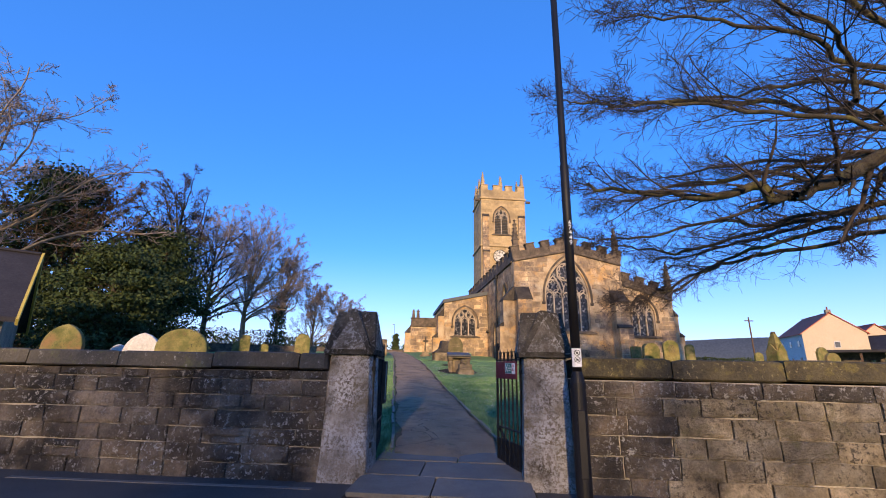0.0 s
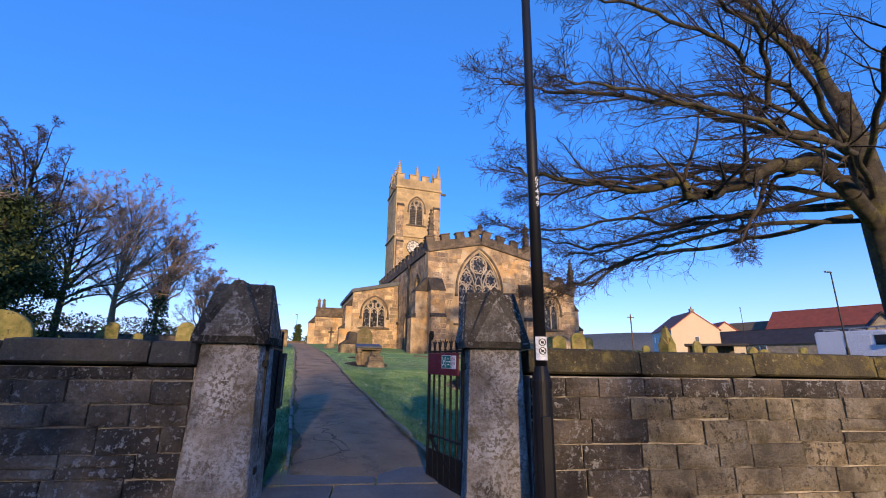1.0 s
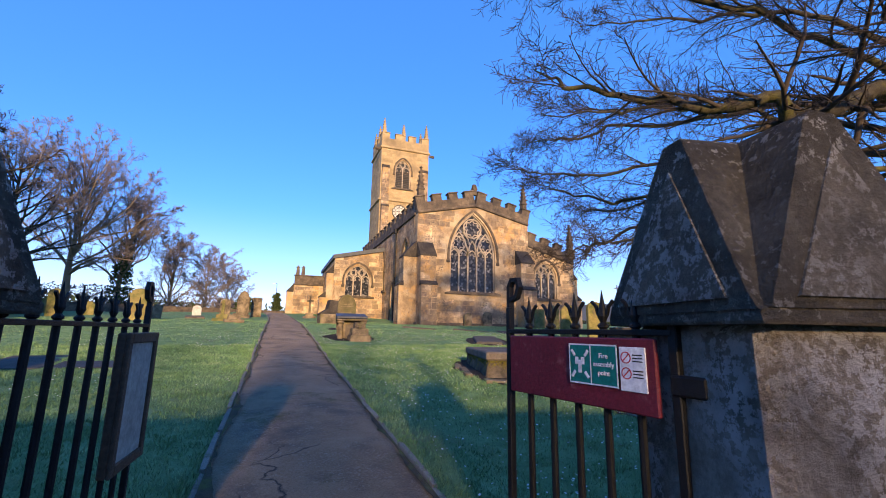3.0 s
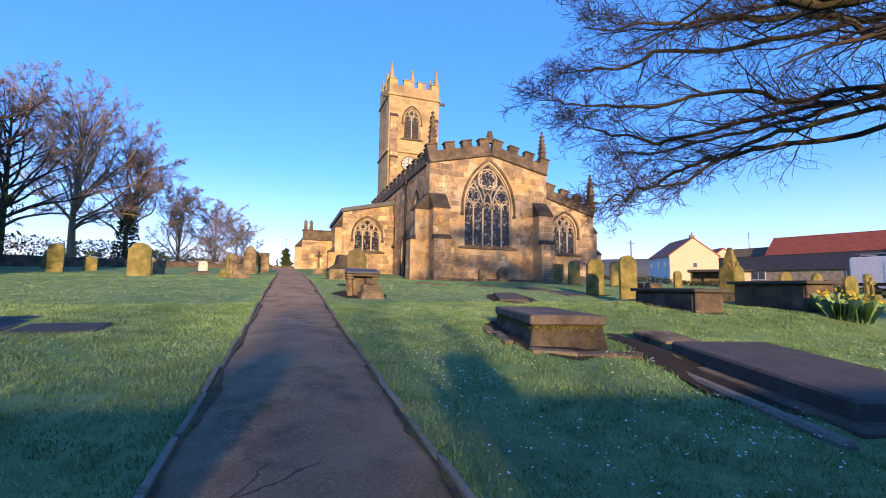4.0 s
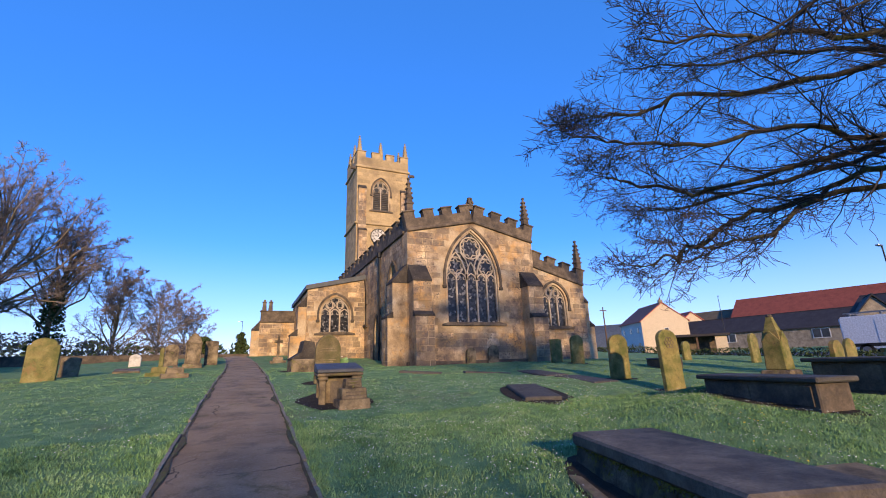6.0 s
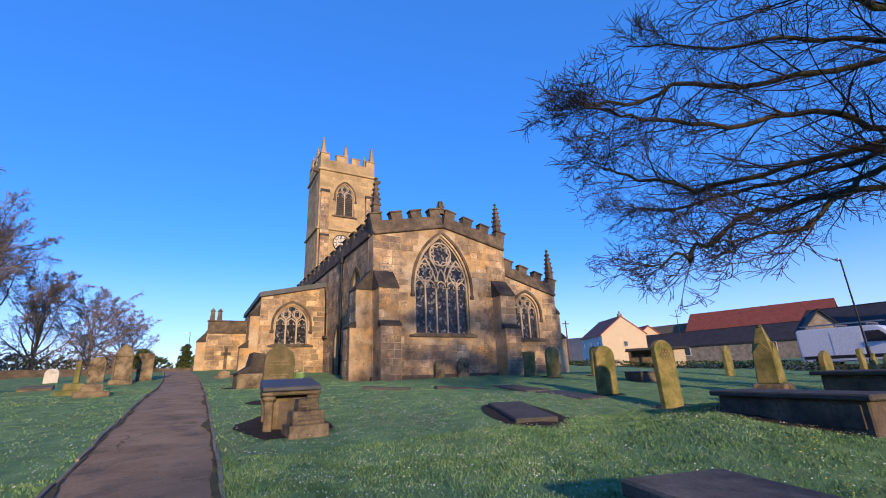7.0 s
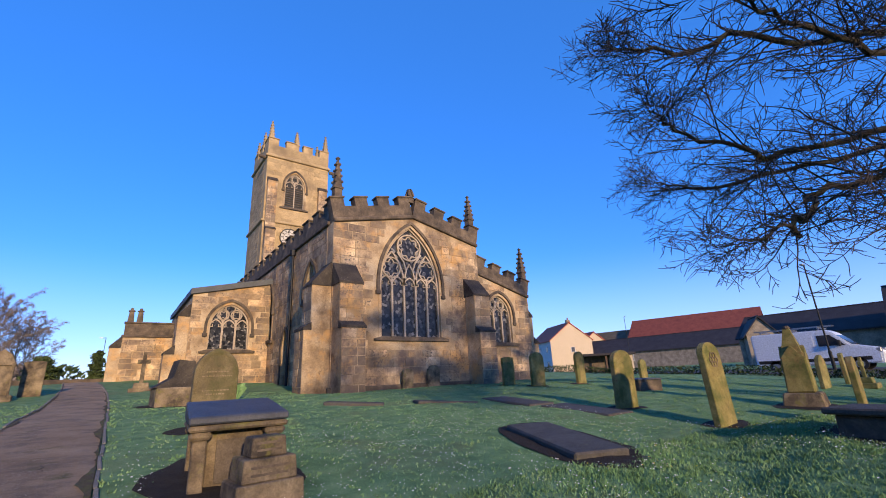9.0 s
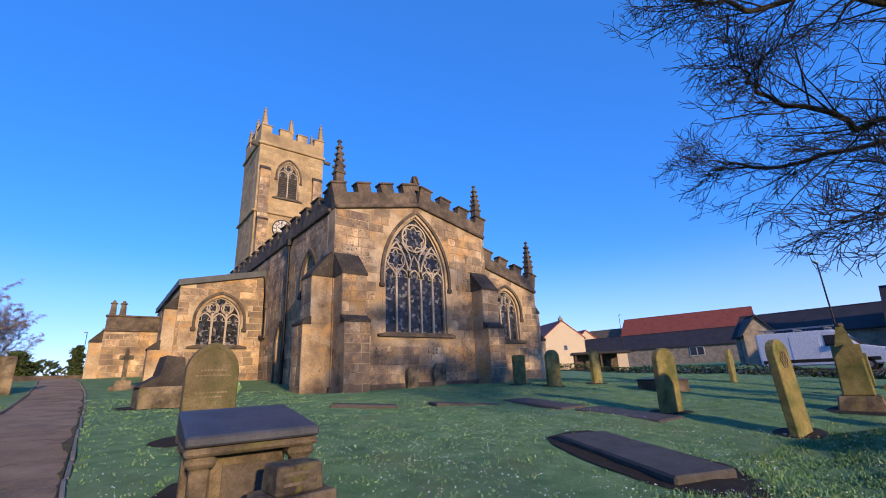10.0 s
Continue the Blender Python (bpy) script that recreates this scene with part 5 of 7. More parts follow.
hedge_row("far_hedge", (-22, 44, 0), (-7.0, 62, 0), 2.6, 1.6, "twig_red", 51, "tangled brown winter scrub behind the graves", 0.4, 0.12, 90)
hedge_row("far_scrub", (-7.5, 60, 0), (-9.5, 95, 0), 2.4, 1.6, "twig_red", 52, "brown winter scrub beside the far path", 0.5, 0.14, 70)
hedge_row("tree_line", (-60, 150, 0), (30, 165, 0), 7.5, 4, "yew", 53, "distant dark tree line", 1.2, 0.9, 30)
hedge_row("roadside_hedge", (27.6, 4, 0), (27.6, 46, 0), 0.6, 0.5, "yew", 54, "low dark hedge along the far side of the churchyard", 0.3, 0.08, 60)


# ---- graves ----
def headstone(x, y, w, h, style="round", yaw=0, lean=0, back=0, mat="lichen_stone", t=0.13, label="ochre lichened sandstone headstone in the turf", emblem=False, sink=0.12):
    g = thing("headstone", pose(x, y, ground_z(x, y) + bump_z(x, y) - sink, back, lean, yaw), label, "headstone", "headstones")
    hw, s = w / 2, h + sink
    if style == "round":
        out = [(-hw, 0), (hw, 0)] + [(hw * math.cos(a), s - hw * 0.8 + hw * 0.8 * math.sin(a)) for a in [math.pi * i / 12 for i in range(13)]]
    elif style == "pointed":
        out = [(p[0], p[1]) for p in arch(-hw, hw, 0, s - w * 0.62, s, 7)][::-1]
    elif style == "shoulder":
        out = [(-hw, 0), (hw, 0), (hw, s * 0.84), (hw * 0.8, s * 0.86)] + [(hw * 0.8 * math.cos(a), s * 0.86 + (s * 0.14) * math.sin(a)) for a in [math.pi * i / 10 for i in range(1, 10)]] + [(-hw * 0.8, s * 0.86), (-hw, s * 0.84)]
    else:
        out = [(-hw, 0), (hw, 0), (hw, s - 0.03), (hw * 0.5, s), (-hw * 0.6, s - 0.01), (-hw, s - 0.04)]
    bm = bmesh.new()
    prism(bm, out, -t / 2, t / 2)
    fix(bm)
    bmesh.ops.bevel(bm, geom=[e for e in bm.edges if abs(e.verts[0].co.y - e.verts[1].co.y) < 1e-4], offset=0.014, segments=1, affect="EDGES")
    part("stone", bm, mat, g)
    if emblem:
        bm = bmesh.new()
        for k in range(6):
            a = math.pi * k / 3
            bar(bm, circle(0.09 * math.cos(a), s - 0.33 + 0.09 * math.sin(a), 0.05, 10), 0.02, -t / 2 - 0.012, -t / 2 + 0.01, closed=True)
        part("emblem", bm, "dark_stone", g, "carved rosette")
    return g


headstone(12.62, 25.65, 0.66, 1.12, "square", 3)
headstone(12.19, 23.7, 0.64, 1.22, "round", -4, 1)
headstone(14.64, 23.6, 0.58, 1.25, "round", 5)
headstone(9.07, 18.35, 0.66, 1.3, "round", -6, 1.5, label="ochre lichened round-topped headstone")
headstone(8.48, 16.1, 0.6, 1.48, "round", -4, 1.5, -3, emblem=True, label="leaning round-topped headstone with a carved rosette")
headstone(19.9, 20.8, 0.72, 1.3, "shoulder", 8)
headstone(14.3, 15.3, 0.6, 1.15, "round", 4, 3)
headstone(16.3, 14.5, 0.6, 1.1, "round", -5, -3)
headstone(19.0, 17.0, 0.6, 1.1, "pointed", -5, 4)
headstone(23.0, 17.2, 0.6, 1.2, "square", 6, -5)
headstone(18.3, 23.0, 0.5, 0.9, "round", 0)
headstone(9.05, 27.8, 0.5, 0.8, "round", 0, 0, 4, "tomb_stone", label="grey headstone leaning on the church wall")
headstone(10.35, 27.82, 0.58, 0.85, "shoulder", 0, 0, 3, "tomb_stone", label="buff headstone leaning on the church wall")
lettered = headstone(0.92, 20.9, 0.68, 1.3, "pointed", 2, 0, 2, "brown_stone", 0.16, "large brown pointed headstone with a moulded rim and worn lettering")
bm = bmesh.new()
bar(bm, arch(-0.28, 0.28, 0.35, 1.01, 1.36, 7), 0.03, -0.095, -0.07)
part("rim_moulding", bm, "brown_stone", lettered)
for zz, half in ((1.02, 0.16), (0.95, 0.22), (0.72, 0.2), (0.66, 0.14)):
    rngl = random.Random(int(zz * 100))
    xx = -half
    while xx < half:
        ww = rngl.uniform(0.015, 0.05)
        part("worn_lettering", boxed(xx, xx + ww, -0.0835, -0.078, zz, zz + 0.022), "tomb_stone", lettered)
        xx += ww + 0.012
headstone(-7.3, 27.2, 0.85, 1.4, "shoulder", 6, 0, 0, "lichen_stone", 0.18, "broad ochre lichened headstone in the grass")
headstone(-12.0, 31.6, 0.66, 1.4, "round", 6)
headstone(-11.2, 33.3, 0.62, 0.75, "shoulder", 4)
headstone(-7.2, 29.4, 0.6, 0.75, "square", 8, 4, 0, "tomb_stone")
headstone(-13.6, 35.0, 0.8, 0.9, "round", 0)
headstone(-6.2, 35.0, 0.5, 0.6, "round", 0, 0, 0, "white_stone", label="small white marble headstone in turf")
headstone(-4.6, 34.6, 0.6, 1.1, "round", 3, 0, 0, "tomb_stone")
headstone(-2.75, 33.6, 0.6, 1.2, "square", 10, 0, 0, "tomb_stone", label="plain pinkish slab headstone")
headstone(-6.15, 9.9, 0.95, 1.48, "round", 5, 0, 0, label="broad round-topped lichened headstone near the wall")
headstone(-7.15, 10.4, 0.72, 1.38, "pointed", 5, 0, 0, "white_stone", label="pale pointed headstone near the wall")
headstone(-8.6, 10.1, 0.72, 1.55, "pointed", 5, 5, 0, label="leaning pointed lichened headstone near the wall")
headstone(-8.3, 11.6, 0.4, 1.15, "pointed", 5, 0, 0, "white_stone")
headstone(-9.6, 9.6, 0.7, 1.3, "round", 5)
headstone(1.6, 30.5, 0.6, 0.9, "round", 0, 0, 0, "dark_stone", label="dark weathered headstone near the church")


def cross_monument(x, y, h, label, mat="tomb_stone", arms=True, yaw=0):
    g = thing("cross_monument", pose(x, y, ground_z(x, y) - 0.05, 0, 0, yaw) @ Matrix.Diagonal((0.72, 0.72, 0.9, 1)), label, "grave monument", "grave monuments")
    part("lower_step", boxed(-0.55, 0.55, -0.45, 0.45, 0, 0.2, 0.02), mat, g)
    part("upper_step", boxed(-0.36, 0.36, -0.3, 0.3, 0.2, 0.42, 0.02, taper=0.03), mat, g)
    part("shaft", boxed(-0.1, 0.1, -0.08, 0.08, 0.42, h, 0.015, taper=0.015), mat, g)
    if arms:
        part("arm", boxed(-0.3, 0.3, -0.075, 0.075, h * 0.72, h * 0.72 + 0.17, 0.015), mat, g)
    return g


cross_monument(-3.9, 27.0, 1.15, "broken lichened cross on stepped base", "lichen_stone", False)
cross_monument(-3.3, 25.8, 0.5, "low stepped cross base", "tomb_stone", False, 12)
cross_monument(0.43, 33.6, 1.7, "tall stone cross on steps")
cross_monument(15.2, 14.6, 1.1, "small lichened stone cross", "lichen_stone")
cross_monument(21.5, 16.4, 1.2, "small lichened stone cross", "lichen_stone")


def shrine(x, y):
    g = thing("shrine_monument", pose(x, y, ground_z(x, y) - 0.05, 0, 0, 5) @ Matrix.Diagonal((0.68, 0.68, 0.85, 1)), "gabled buff stone grave monument with corner shafts", "grave monument", "grave monuments")
    part("base", boxed(-0.6, 0.6, -0.5, 0.5, 0, 0.25, 0.03), "tomb_stone", g)
    part("body", boxed(-0.42, 0.42, -0.35, 0.35, 0.25, 1.35, 0.02), "tomb_stone", g)
    bm = bmesh.new()
    prism(bm, ((-0.52, 1.35), (0.52, 1.35), (0.30, 1.75), (0, 1.95), (-0.30, 1.75)), -0.42, 0.42)
    part("gable", fix(bm), "tomb_stone", g)
    for sx in (-1, 1):
        bm = bmesh.new()
        lathe(bm, ((0.07, 0.25), (0.05, 0.32), (0.05, 1.25), (0.08, 1.35)), 8, (sx * 0.44, -0.38))
        part("corner_shaft", bm, "tomb_stone", g)


shrine(-3.45, 32.6)


def chest_tomb(x, y, yaw, w, l, h, top, mat, slab_mat, label, over=0.05, slab=0.11, plinth=True, panels=0, splay=0.0):
    """h is the body's height to the slab's underside; top the world height of the slab's top."""
    g = thing("chest_tomb", pose(x, y, top - h - slab, 0, 0, yaw), label, "tomb", "chest tombs")
    bm = boxed(-w / 2 - splay, w / 2 + splay, -l / 2 - splay, l / 2 + splay, -0.4, h, 0.02, taper=splay)
    part("chest", bm, mat, g)
    if plinth:
        part("plinth", boxed(-w / 2 - 0.1, w / 2 + 0.1, -l / 2 - 0.12, l / 2 + 0.12, -0.4, 0.05, 0.02), "tomb_stone", g)
    bm = bmesh.new()
    box(bm, -w / 2 - over, w / 2 + over, -l / 2 - over, l / 2 + over, h, h + slab, 0.02)
    part("cover_slab", bm, slab_mat, g)
    if splay:
        rng = random.Random(17)
        tufts = []
        for _ in range(1500):
            u = rng.uniform(-1, 1)
            drop = rng.random() ** 2 * max(0.0, 0.11 * (0.6 + 1.6 * noise.noise(Vector((u * 4, 2, 7)))))
            out = splay * drop / (h + 0.4) + 0.006
            side = rng.choice((0, 1, 2, 3))
            if side < 2:
                tufts.append(((w / 2 + out) * (1 if side else -1), u * l / 2, h - 0.005 - drop))
            else:
                tufts.append((u * w / 2, (l / 2 + out) * (1 if side == 2 else -1), h - 0.005 - drop))
        part_mesh("moss", leaf_mesh("moss", tufts, 0.018, "moss", rng), g, "ochre green moss fringe", "stuff")
    for k in range(panels):
        for s in (-1, 1):
            yy = -l / 2 + (k + 0.5) * l / panels
            part("side_panel", boxed(min(s * w / 2, s * (w / 2 + 0.02)), max(s * w / 2, s * (w / 2 + 0.02)), yy - l / panels * 0.42, yy + l / panels * 0.42, 0.08, h - 0.05, 0.008), mat, g)
    return g


chest_tomb(2.13, 11.05, -16.4, 0.84, 2.2, 0.32, 1.34, "tomb_moss", "slab_brown", "low mossy stone chest tomb with worn brown slab", 0.035, 0.12, False, splay=0.12)
chest_tomb(6.98, 13.1, -12, 0.62, 2.1, 0.42, 1.70, "dark_stone", "ledger", "dark weathered chest tomb with thin overhanging slab", 0.09, 0.08, False, 2)
chest_tomb(10.05, 12.8, -12, 0.7, 2.0, 0.62, 1.92, "dark_stone", "ledger", "taller dark chest tomb with overhanging slab", 0.12, 0.08, False, 3)
chest_tomb(14.1, 20.9, -30, 0.8, 1.5, 0.22, 1.98, "dark_stone", "slate", "low dark coped grave box", 0.02, 0.06, False)


def ledger(x, y, yaw, w, l, up, label, mat="ledger", thick=0.3, pitch=0.0, name="ledger_stone"):
    g = tagged(part(name, boxed(-w / 2, w / 2, -l / 2, l / 2, -thick, 0, 0.025), mat, at=pose(x, y, ground_z(x, y) + up, math.degrees(0.07) + pitch, 0, yaw)), label, "grave slab", "grave slabs")
    return g


big = ledger(3.72, 8.7, -15, 1.3, 2.3, 0.20, "dark flat ledger slab on a raised base")
part("base_stone", boxed(-0.81, 0.81, -1.33, 1.33, -0.42, -0.16, 0.02), "dark_stone", big, "grey stepped base")
ledger(2.62, 8.95, -15, 0.12, 3.0, 0.04, "narrow stone grave kerb", "kerb", 0.2, name="grave_kerb")
ledger(4.0, 10.6, -15, 0.58, 0.9, 0.14, "small dark grave slab beside the chest tomb", "tomb_stone")
coped = ledger(4.78, 16.85, -22, 0.76, 2.1, 0.11, "low coped slab in the grass", "ledger", 0.25)
part("base_stone", boxed(-0.56, 0.56, -1.25, 1.25, -0.3, -0.09, 0.015), "ledger", coped)
ledger(8.1, 20.9, -4, 0.85, 1.9, 0.03, "flush dark ledger slab in the turf")
ledger(8.1, 18.8, -4, 0.85, 1.9, 0.03, "flush dark ledger slab in the turf")
ledger(4.6, 23.2, 60, 0.6, 1.5, 0.02, "flush weathered slab in the turf")
ledger(-4.3, 13.3, 4, 1.0, 0.8, 0.02, "flush dark slab in the turf")
ledger(-5.4, 13.8, 4, 0.9, 1.6, 0.02, "flush dark slab in the turf")
ledger(6.6, 22.0, 70, 0.7, 1.6, 0.02, "flush dark slab in the turf")
ledger(-5.6, 30.6, 10, 0.9, 1.8, 0.12, "low lichened grave slab", "tomb_stone")
# Near-black sheets laid just above the ground round the two tombs.
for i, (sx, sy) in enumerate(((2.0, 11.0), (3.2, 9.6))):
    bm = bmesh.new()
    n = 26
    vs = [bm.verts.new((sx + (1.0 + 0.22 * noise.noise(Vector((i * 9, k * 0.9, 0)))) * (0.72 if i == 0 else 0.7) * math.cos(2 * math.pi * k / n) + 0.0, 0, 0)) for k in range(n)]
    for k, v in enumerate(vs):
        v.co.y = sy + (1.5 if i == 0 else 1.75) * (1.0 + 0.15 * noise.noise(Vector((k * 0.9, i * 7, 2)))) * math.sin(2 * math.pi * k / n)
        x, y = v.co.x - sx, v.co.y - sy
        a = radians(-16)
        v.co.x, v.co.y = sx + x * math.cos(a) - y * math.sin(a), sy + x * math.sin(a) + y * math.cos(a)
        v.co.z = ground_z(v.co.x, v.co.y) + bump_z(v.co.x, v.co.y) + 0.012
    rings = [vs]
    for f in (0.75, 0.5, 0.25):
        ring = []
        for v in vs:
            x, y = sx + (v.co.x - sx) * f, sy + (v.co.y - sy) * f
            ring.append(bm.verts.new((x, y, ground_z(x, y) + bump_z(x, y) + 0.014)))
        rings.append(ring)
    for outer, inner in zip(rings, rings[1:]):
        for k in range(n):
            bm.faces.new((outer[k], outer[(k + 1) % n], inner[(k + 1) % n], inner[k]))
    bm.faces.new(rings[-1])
    tagged(part("bare_soil", bm, "soil"), "near-black ground sheet round the tombs", "soil", kind="structure")


def foot_sheet(x, y, rx, ry, yaw, seed):
    """A near-black sheet with a ragged rim, on the turf round a stone's foot."""
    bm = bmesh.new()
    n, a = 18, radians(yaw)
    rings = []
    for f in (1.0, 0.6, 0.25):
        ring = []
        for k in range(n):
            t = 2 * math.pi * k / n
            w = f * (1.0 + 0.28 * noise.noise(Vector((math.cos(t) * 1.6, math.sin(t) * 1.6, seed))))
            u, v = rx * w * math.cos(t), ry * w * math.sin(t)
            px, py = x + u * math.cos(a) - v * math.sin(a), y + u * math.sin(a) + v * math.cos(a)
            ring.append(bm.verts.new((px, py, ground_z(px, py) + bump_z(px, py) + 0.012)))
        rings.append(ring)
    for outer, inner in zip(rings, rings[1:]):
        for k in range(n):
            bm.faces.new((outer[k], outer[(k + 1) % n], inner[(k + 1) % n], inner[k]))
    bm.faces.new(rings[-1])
    tagged(part("bare_soil", bm, "soil"), "near-black ground sheet round a grave", "soil", kind="structure")


slab_rng = random.Random(8)
for u, v, w, l in ((-0.25, -1.34, 0.5, 0.2), (0.22, -1.36, 0.42, 0.18), (0.58, -1.32, 0.3, 0.22), (-0.68, -0.6, 0.12, 0.8), (-0.69, 0.35, 0.12, 0.7)):
    at = pose(2.13, 11.05, 0, 0, 0, -16.4) @ Vector((u, v, 0))
    tagged(part("paving_slab", boxed(-w / 2, w / 2, -l / 2, l / 2, -0.06, 0.0, 0.012), "tomb_stone", at=pose(at.x, at.y, ground_z(at.x, at.y) + bump_z(at.x, at.y) + 0.022, 3 + slab_rng.uniform(-2, 2), slab_rng.uniform(-3, 3), -16.4 + slab_rng.uniform(-6, 6))), "broken buff stone slab beside the chest tomb", "grave slab", "broken slabs round the tomb")


FOOT_SHEETS = ((9.1, 18.4, 0.62, 0.34, -6), (8.5, 16.15, 0.6, 0.36, -4), (12.76, 16.0, 0.9, 0.7, 8), (12.2, 23.75, 0.55, 0.3, 0), (14.65, 23.65, 0.55, 0.3, 0), (12.6, 25.7, 0.6, 0.3, 0), (4.78, 16.85, 0.78, 1.5, -22), (0.62, 17.75, 0.75, 1.15, -5), (0.92, 21.0, 0.6, 0.4, 0), (6.98, 13.1, 0.6, 1.35, -12), (1.0, 26.4, 1.0, 0.8, 4))
for k, h in enumerate(FOOT_SHEETS):
    foot_sheet(*h, k * 3.7)


def pedestal_tomb():
    """The tomb beside the path: panelled pedestal with corner columns under a tilted slate slab."""
    g = thing("pedestal_tomb", pose(0.64, 17.85, 1.3, 0, 0, -5) @ Matrix.Diagonal((0.9, 0.95, 1, 1)), "panelled sandstone pedestal tomb with a blue slate slab", "tomb")
    part("body", boxed(-0.29, 0.29, -0.33, 0.36, -0.2, 0.62, 0.01), "tomb_stone", g)
    part("front_panel", boxed(-0.2, 0.2, -0.345, -0.33, 0.1, 0.5, 0.006), "slab_brown", g, "recessed inscription panel")
    part("base", boxed(-0.46, 0.46, -0.54, 0.55, -0.3, 0.05, 0.02), "tomb_stone", g)
    for sx in (-1, 1):
        for sy in (-1, 1):
            x, y = sx * 0.375, 0.01 + sy * 0.44
            bm = boxed(x - 0.07, x + 0.07, y - 0.07, y + 0.07, 0.05, 0.52, 0.015)
            box(bm, x - 0.11, x + 0.11, y - 0.11, y + 0.11, 0.52, 0.60, 0.03)
            part("corner_column", bm, "tomb_stone", g)
    bm = boxed(-0.5, 0.5, -0.58, 0.6, 0.60, 0.655, 0.02)
    part("moulding", bm, "tomb_stone", g)
    bm = boxed(-0.5, 0.5, -0.6, 0.62, 0.665, 0.735, 0.015)
    for v in bm.verts:
        v.co.z += max(0.0, (v.co.y + 0.6)) * 0.10 if v.co.z > 0.7 else 0
    part("slab", bm, "slate", g, "bluish slate slab")


pedestal_tomb()
mon = thing("stepped_monument", pose(0.74, 16.95, 1.22, 0, 0, 3), "stepped stone cross base with worn lettering", "grave monument", "grave monuments")
for name, w, z0, z1 in (("lower_step", 0.30, 0, 0.27), ("middle_step", 0.24, 0.27, 0.46), ("upper_step", 0.16, 0.46, 0.63)):
    p = part(name, boxed(-w, w, -w * 0.85, w * 0.85, z0, z1, 0.012, taper=0.012), "tomb_stone", mon)
    bm = bmesh.new()
    for r in range(2 if z0 else 1):
        box(bm, -w * 0.7, w * 0.7, -w * 0.85 + 0.003, -w * 0.85 + 0.012, z0 + 0.05 + 0.06 * r, z0 + 0.07 + 0.06 * r)
    part("worn_lettering", bm, "dark_stone", p)


def obelisk(x, y):
    g = thing("gothic_monument", pose(x, y, ground_z(x, y) - 0.1, 0, 0, 8), "green-lichened pinnacle monument with broken tip", "grave monument", "grave monuments")
    part("base", boxed(-0.42, 0.42, -0.42, 0.42, 0, 0.42, 0.03, taper=0.06), "tomb_stone", g)
    part("shaft", boxed(-0.27, 0.27, -0.27, 0.27, 0.42, 1.25, 0.03, taper=0.03), "lichen_stone", g)
    for k in range(4):
        bm = bmesh.new()
        prism(bm, ((-0.24, 1.2), (0.24, 1.2), (0, 1.5)), -0.25, 0)
        part("gablet", fix(bm), "lichen_stone", g, at=pose(0, 0, 0, 0, 0, 90 * k))
    part("spire", boxed(-0.225, 0.225, -0.225, 0.225, 1.23, 1.92, 0.0, taper=0.165), "lichen_stone", g)
    bm = bmesh.new()
    lathe(bm, ((0.06, 1.88), (0.09, 1.92), (0.06, 1.98)), 8)
    part("finial", bm, "dark_stone", g)


obelisk(12.76, 16.0)
urn = thing("dark_tomb", pose(1.0, 26.4, ground_z(1, 26.4) - 0.1, 0, 0, 4), "dark weathered tomb with sloping top", "tomb")
part("chest", boxed(-0.6, 0.6, -0.5, 0.5, 0, 0.55, 0.03), "tomb_stone", urn)
bm = bmesh.new()
prism(bm, ((-0.65, 0.55), (0.65, 0.55), (0.3, 0.8), (0.22, 1.2), (-0.15, 1.25), (-0.25, 0.8)), -0.45, 0.45)
part("sloping_top", fix(bm), "soot", urn)


# ---- lamp column by the gate ----
lamp = thing("lamp_column", pose(-0.245, 4.505, 0.38, 0, 0, GATE_TURN), "black street lamp column with wide base compartment", "street lamp")
bm = bmesh.new()
lathe(bm, ((0.070, -0.05), (0.068, 1.02), (0.062, 1.06), (0.044, 1.13)), 20)
base = part("base_compartment", bm, "lamp_black", lamp, smooth=False)
bm = bmesh.new()
lathe(bm, ((0.044, 1.1), (0.044, 3.2), (0.038, 3.22), (0.036, 7.8)), 16)
part("pole", bm, "lamp_black", lamp, smooth=True)
bm = bmesh.new()
lathe(bm, ((0.074, 0.98), (0.074, 1.03)), 20)
part("collar", bm, "lamp_black", lamp)
part("access_door", boxed(-0.035, 0.035, -0.074, -0.06, 0.25, 0.8, 0.006), "lamp_black", lamp)


def curved_plate(r, a0, a1, z0, z1, n=8):
    bm = bmesh.new()
    rows = []
    for i in range(n + 1):
        a = a0 + (a1 - a0) * i / n
        rows.append([bm.verts.new((rr * math.sin(a), -rr * math.cos(a), z)) for rr, z in ((r, z0), (r, z1), (r - 0.006, z1), (r - 0.006, z0))])
    for a, b in zip(rows, rows[1:]):
        for k in range(4):
            bm.faces.new((a[k], b[k], b[(k + 1) % 4], a[(k + 1) % 4]))
    return bm


notice = part("notice_plate", curved_plate(0.051, -1.0, 1.0, 1.17, 1.335), "white", lamp, "white dog-control notice plate")
for zc in (1.295, 1.235):
    bm = bmesh.new()
    ring = circle(0, zc, 0.024, 20)
    bar(bm, ring, 0.005, -0.0545, -0.045, closed=True)
    bar(bm, [(-0.017, zc + 0.017), (0.017, zc - 0.017)], 0.004, -0.054, -0.045)
    part("prohibition_ring", bm, "black", notice)
    part("pictogram", boxed(-0.01, 0.01, -0.0528, -0.045, zc - 0.009, zc + 0.007), "black", notice)


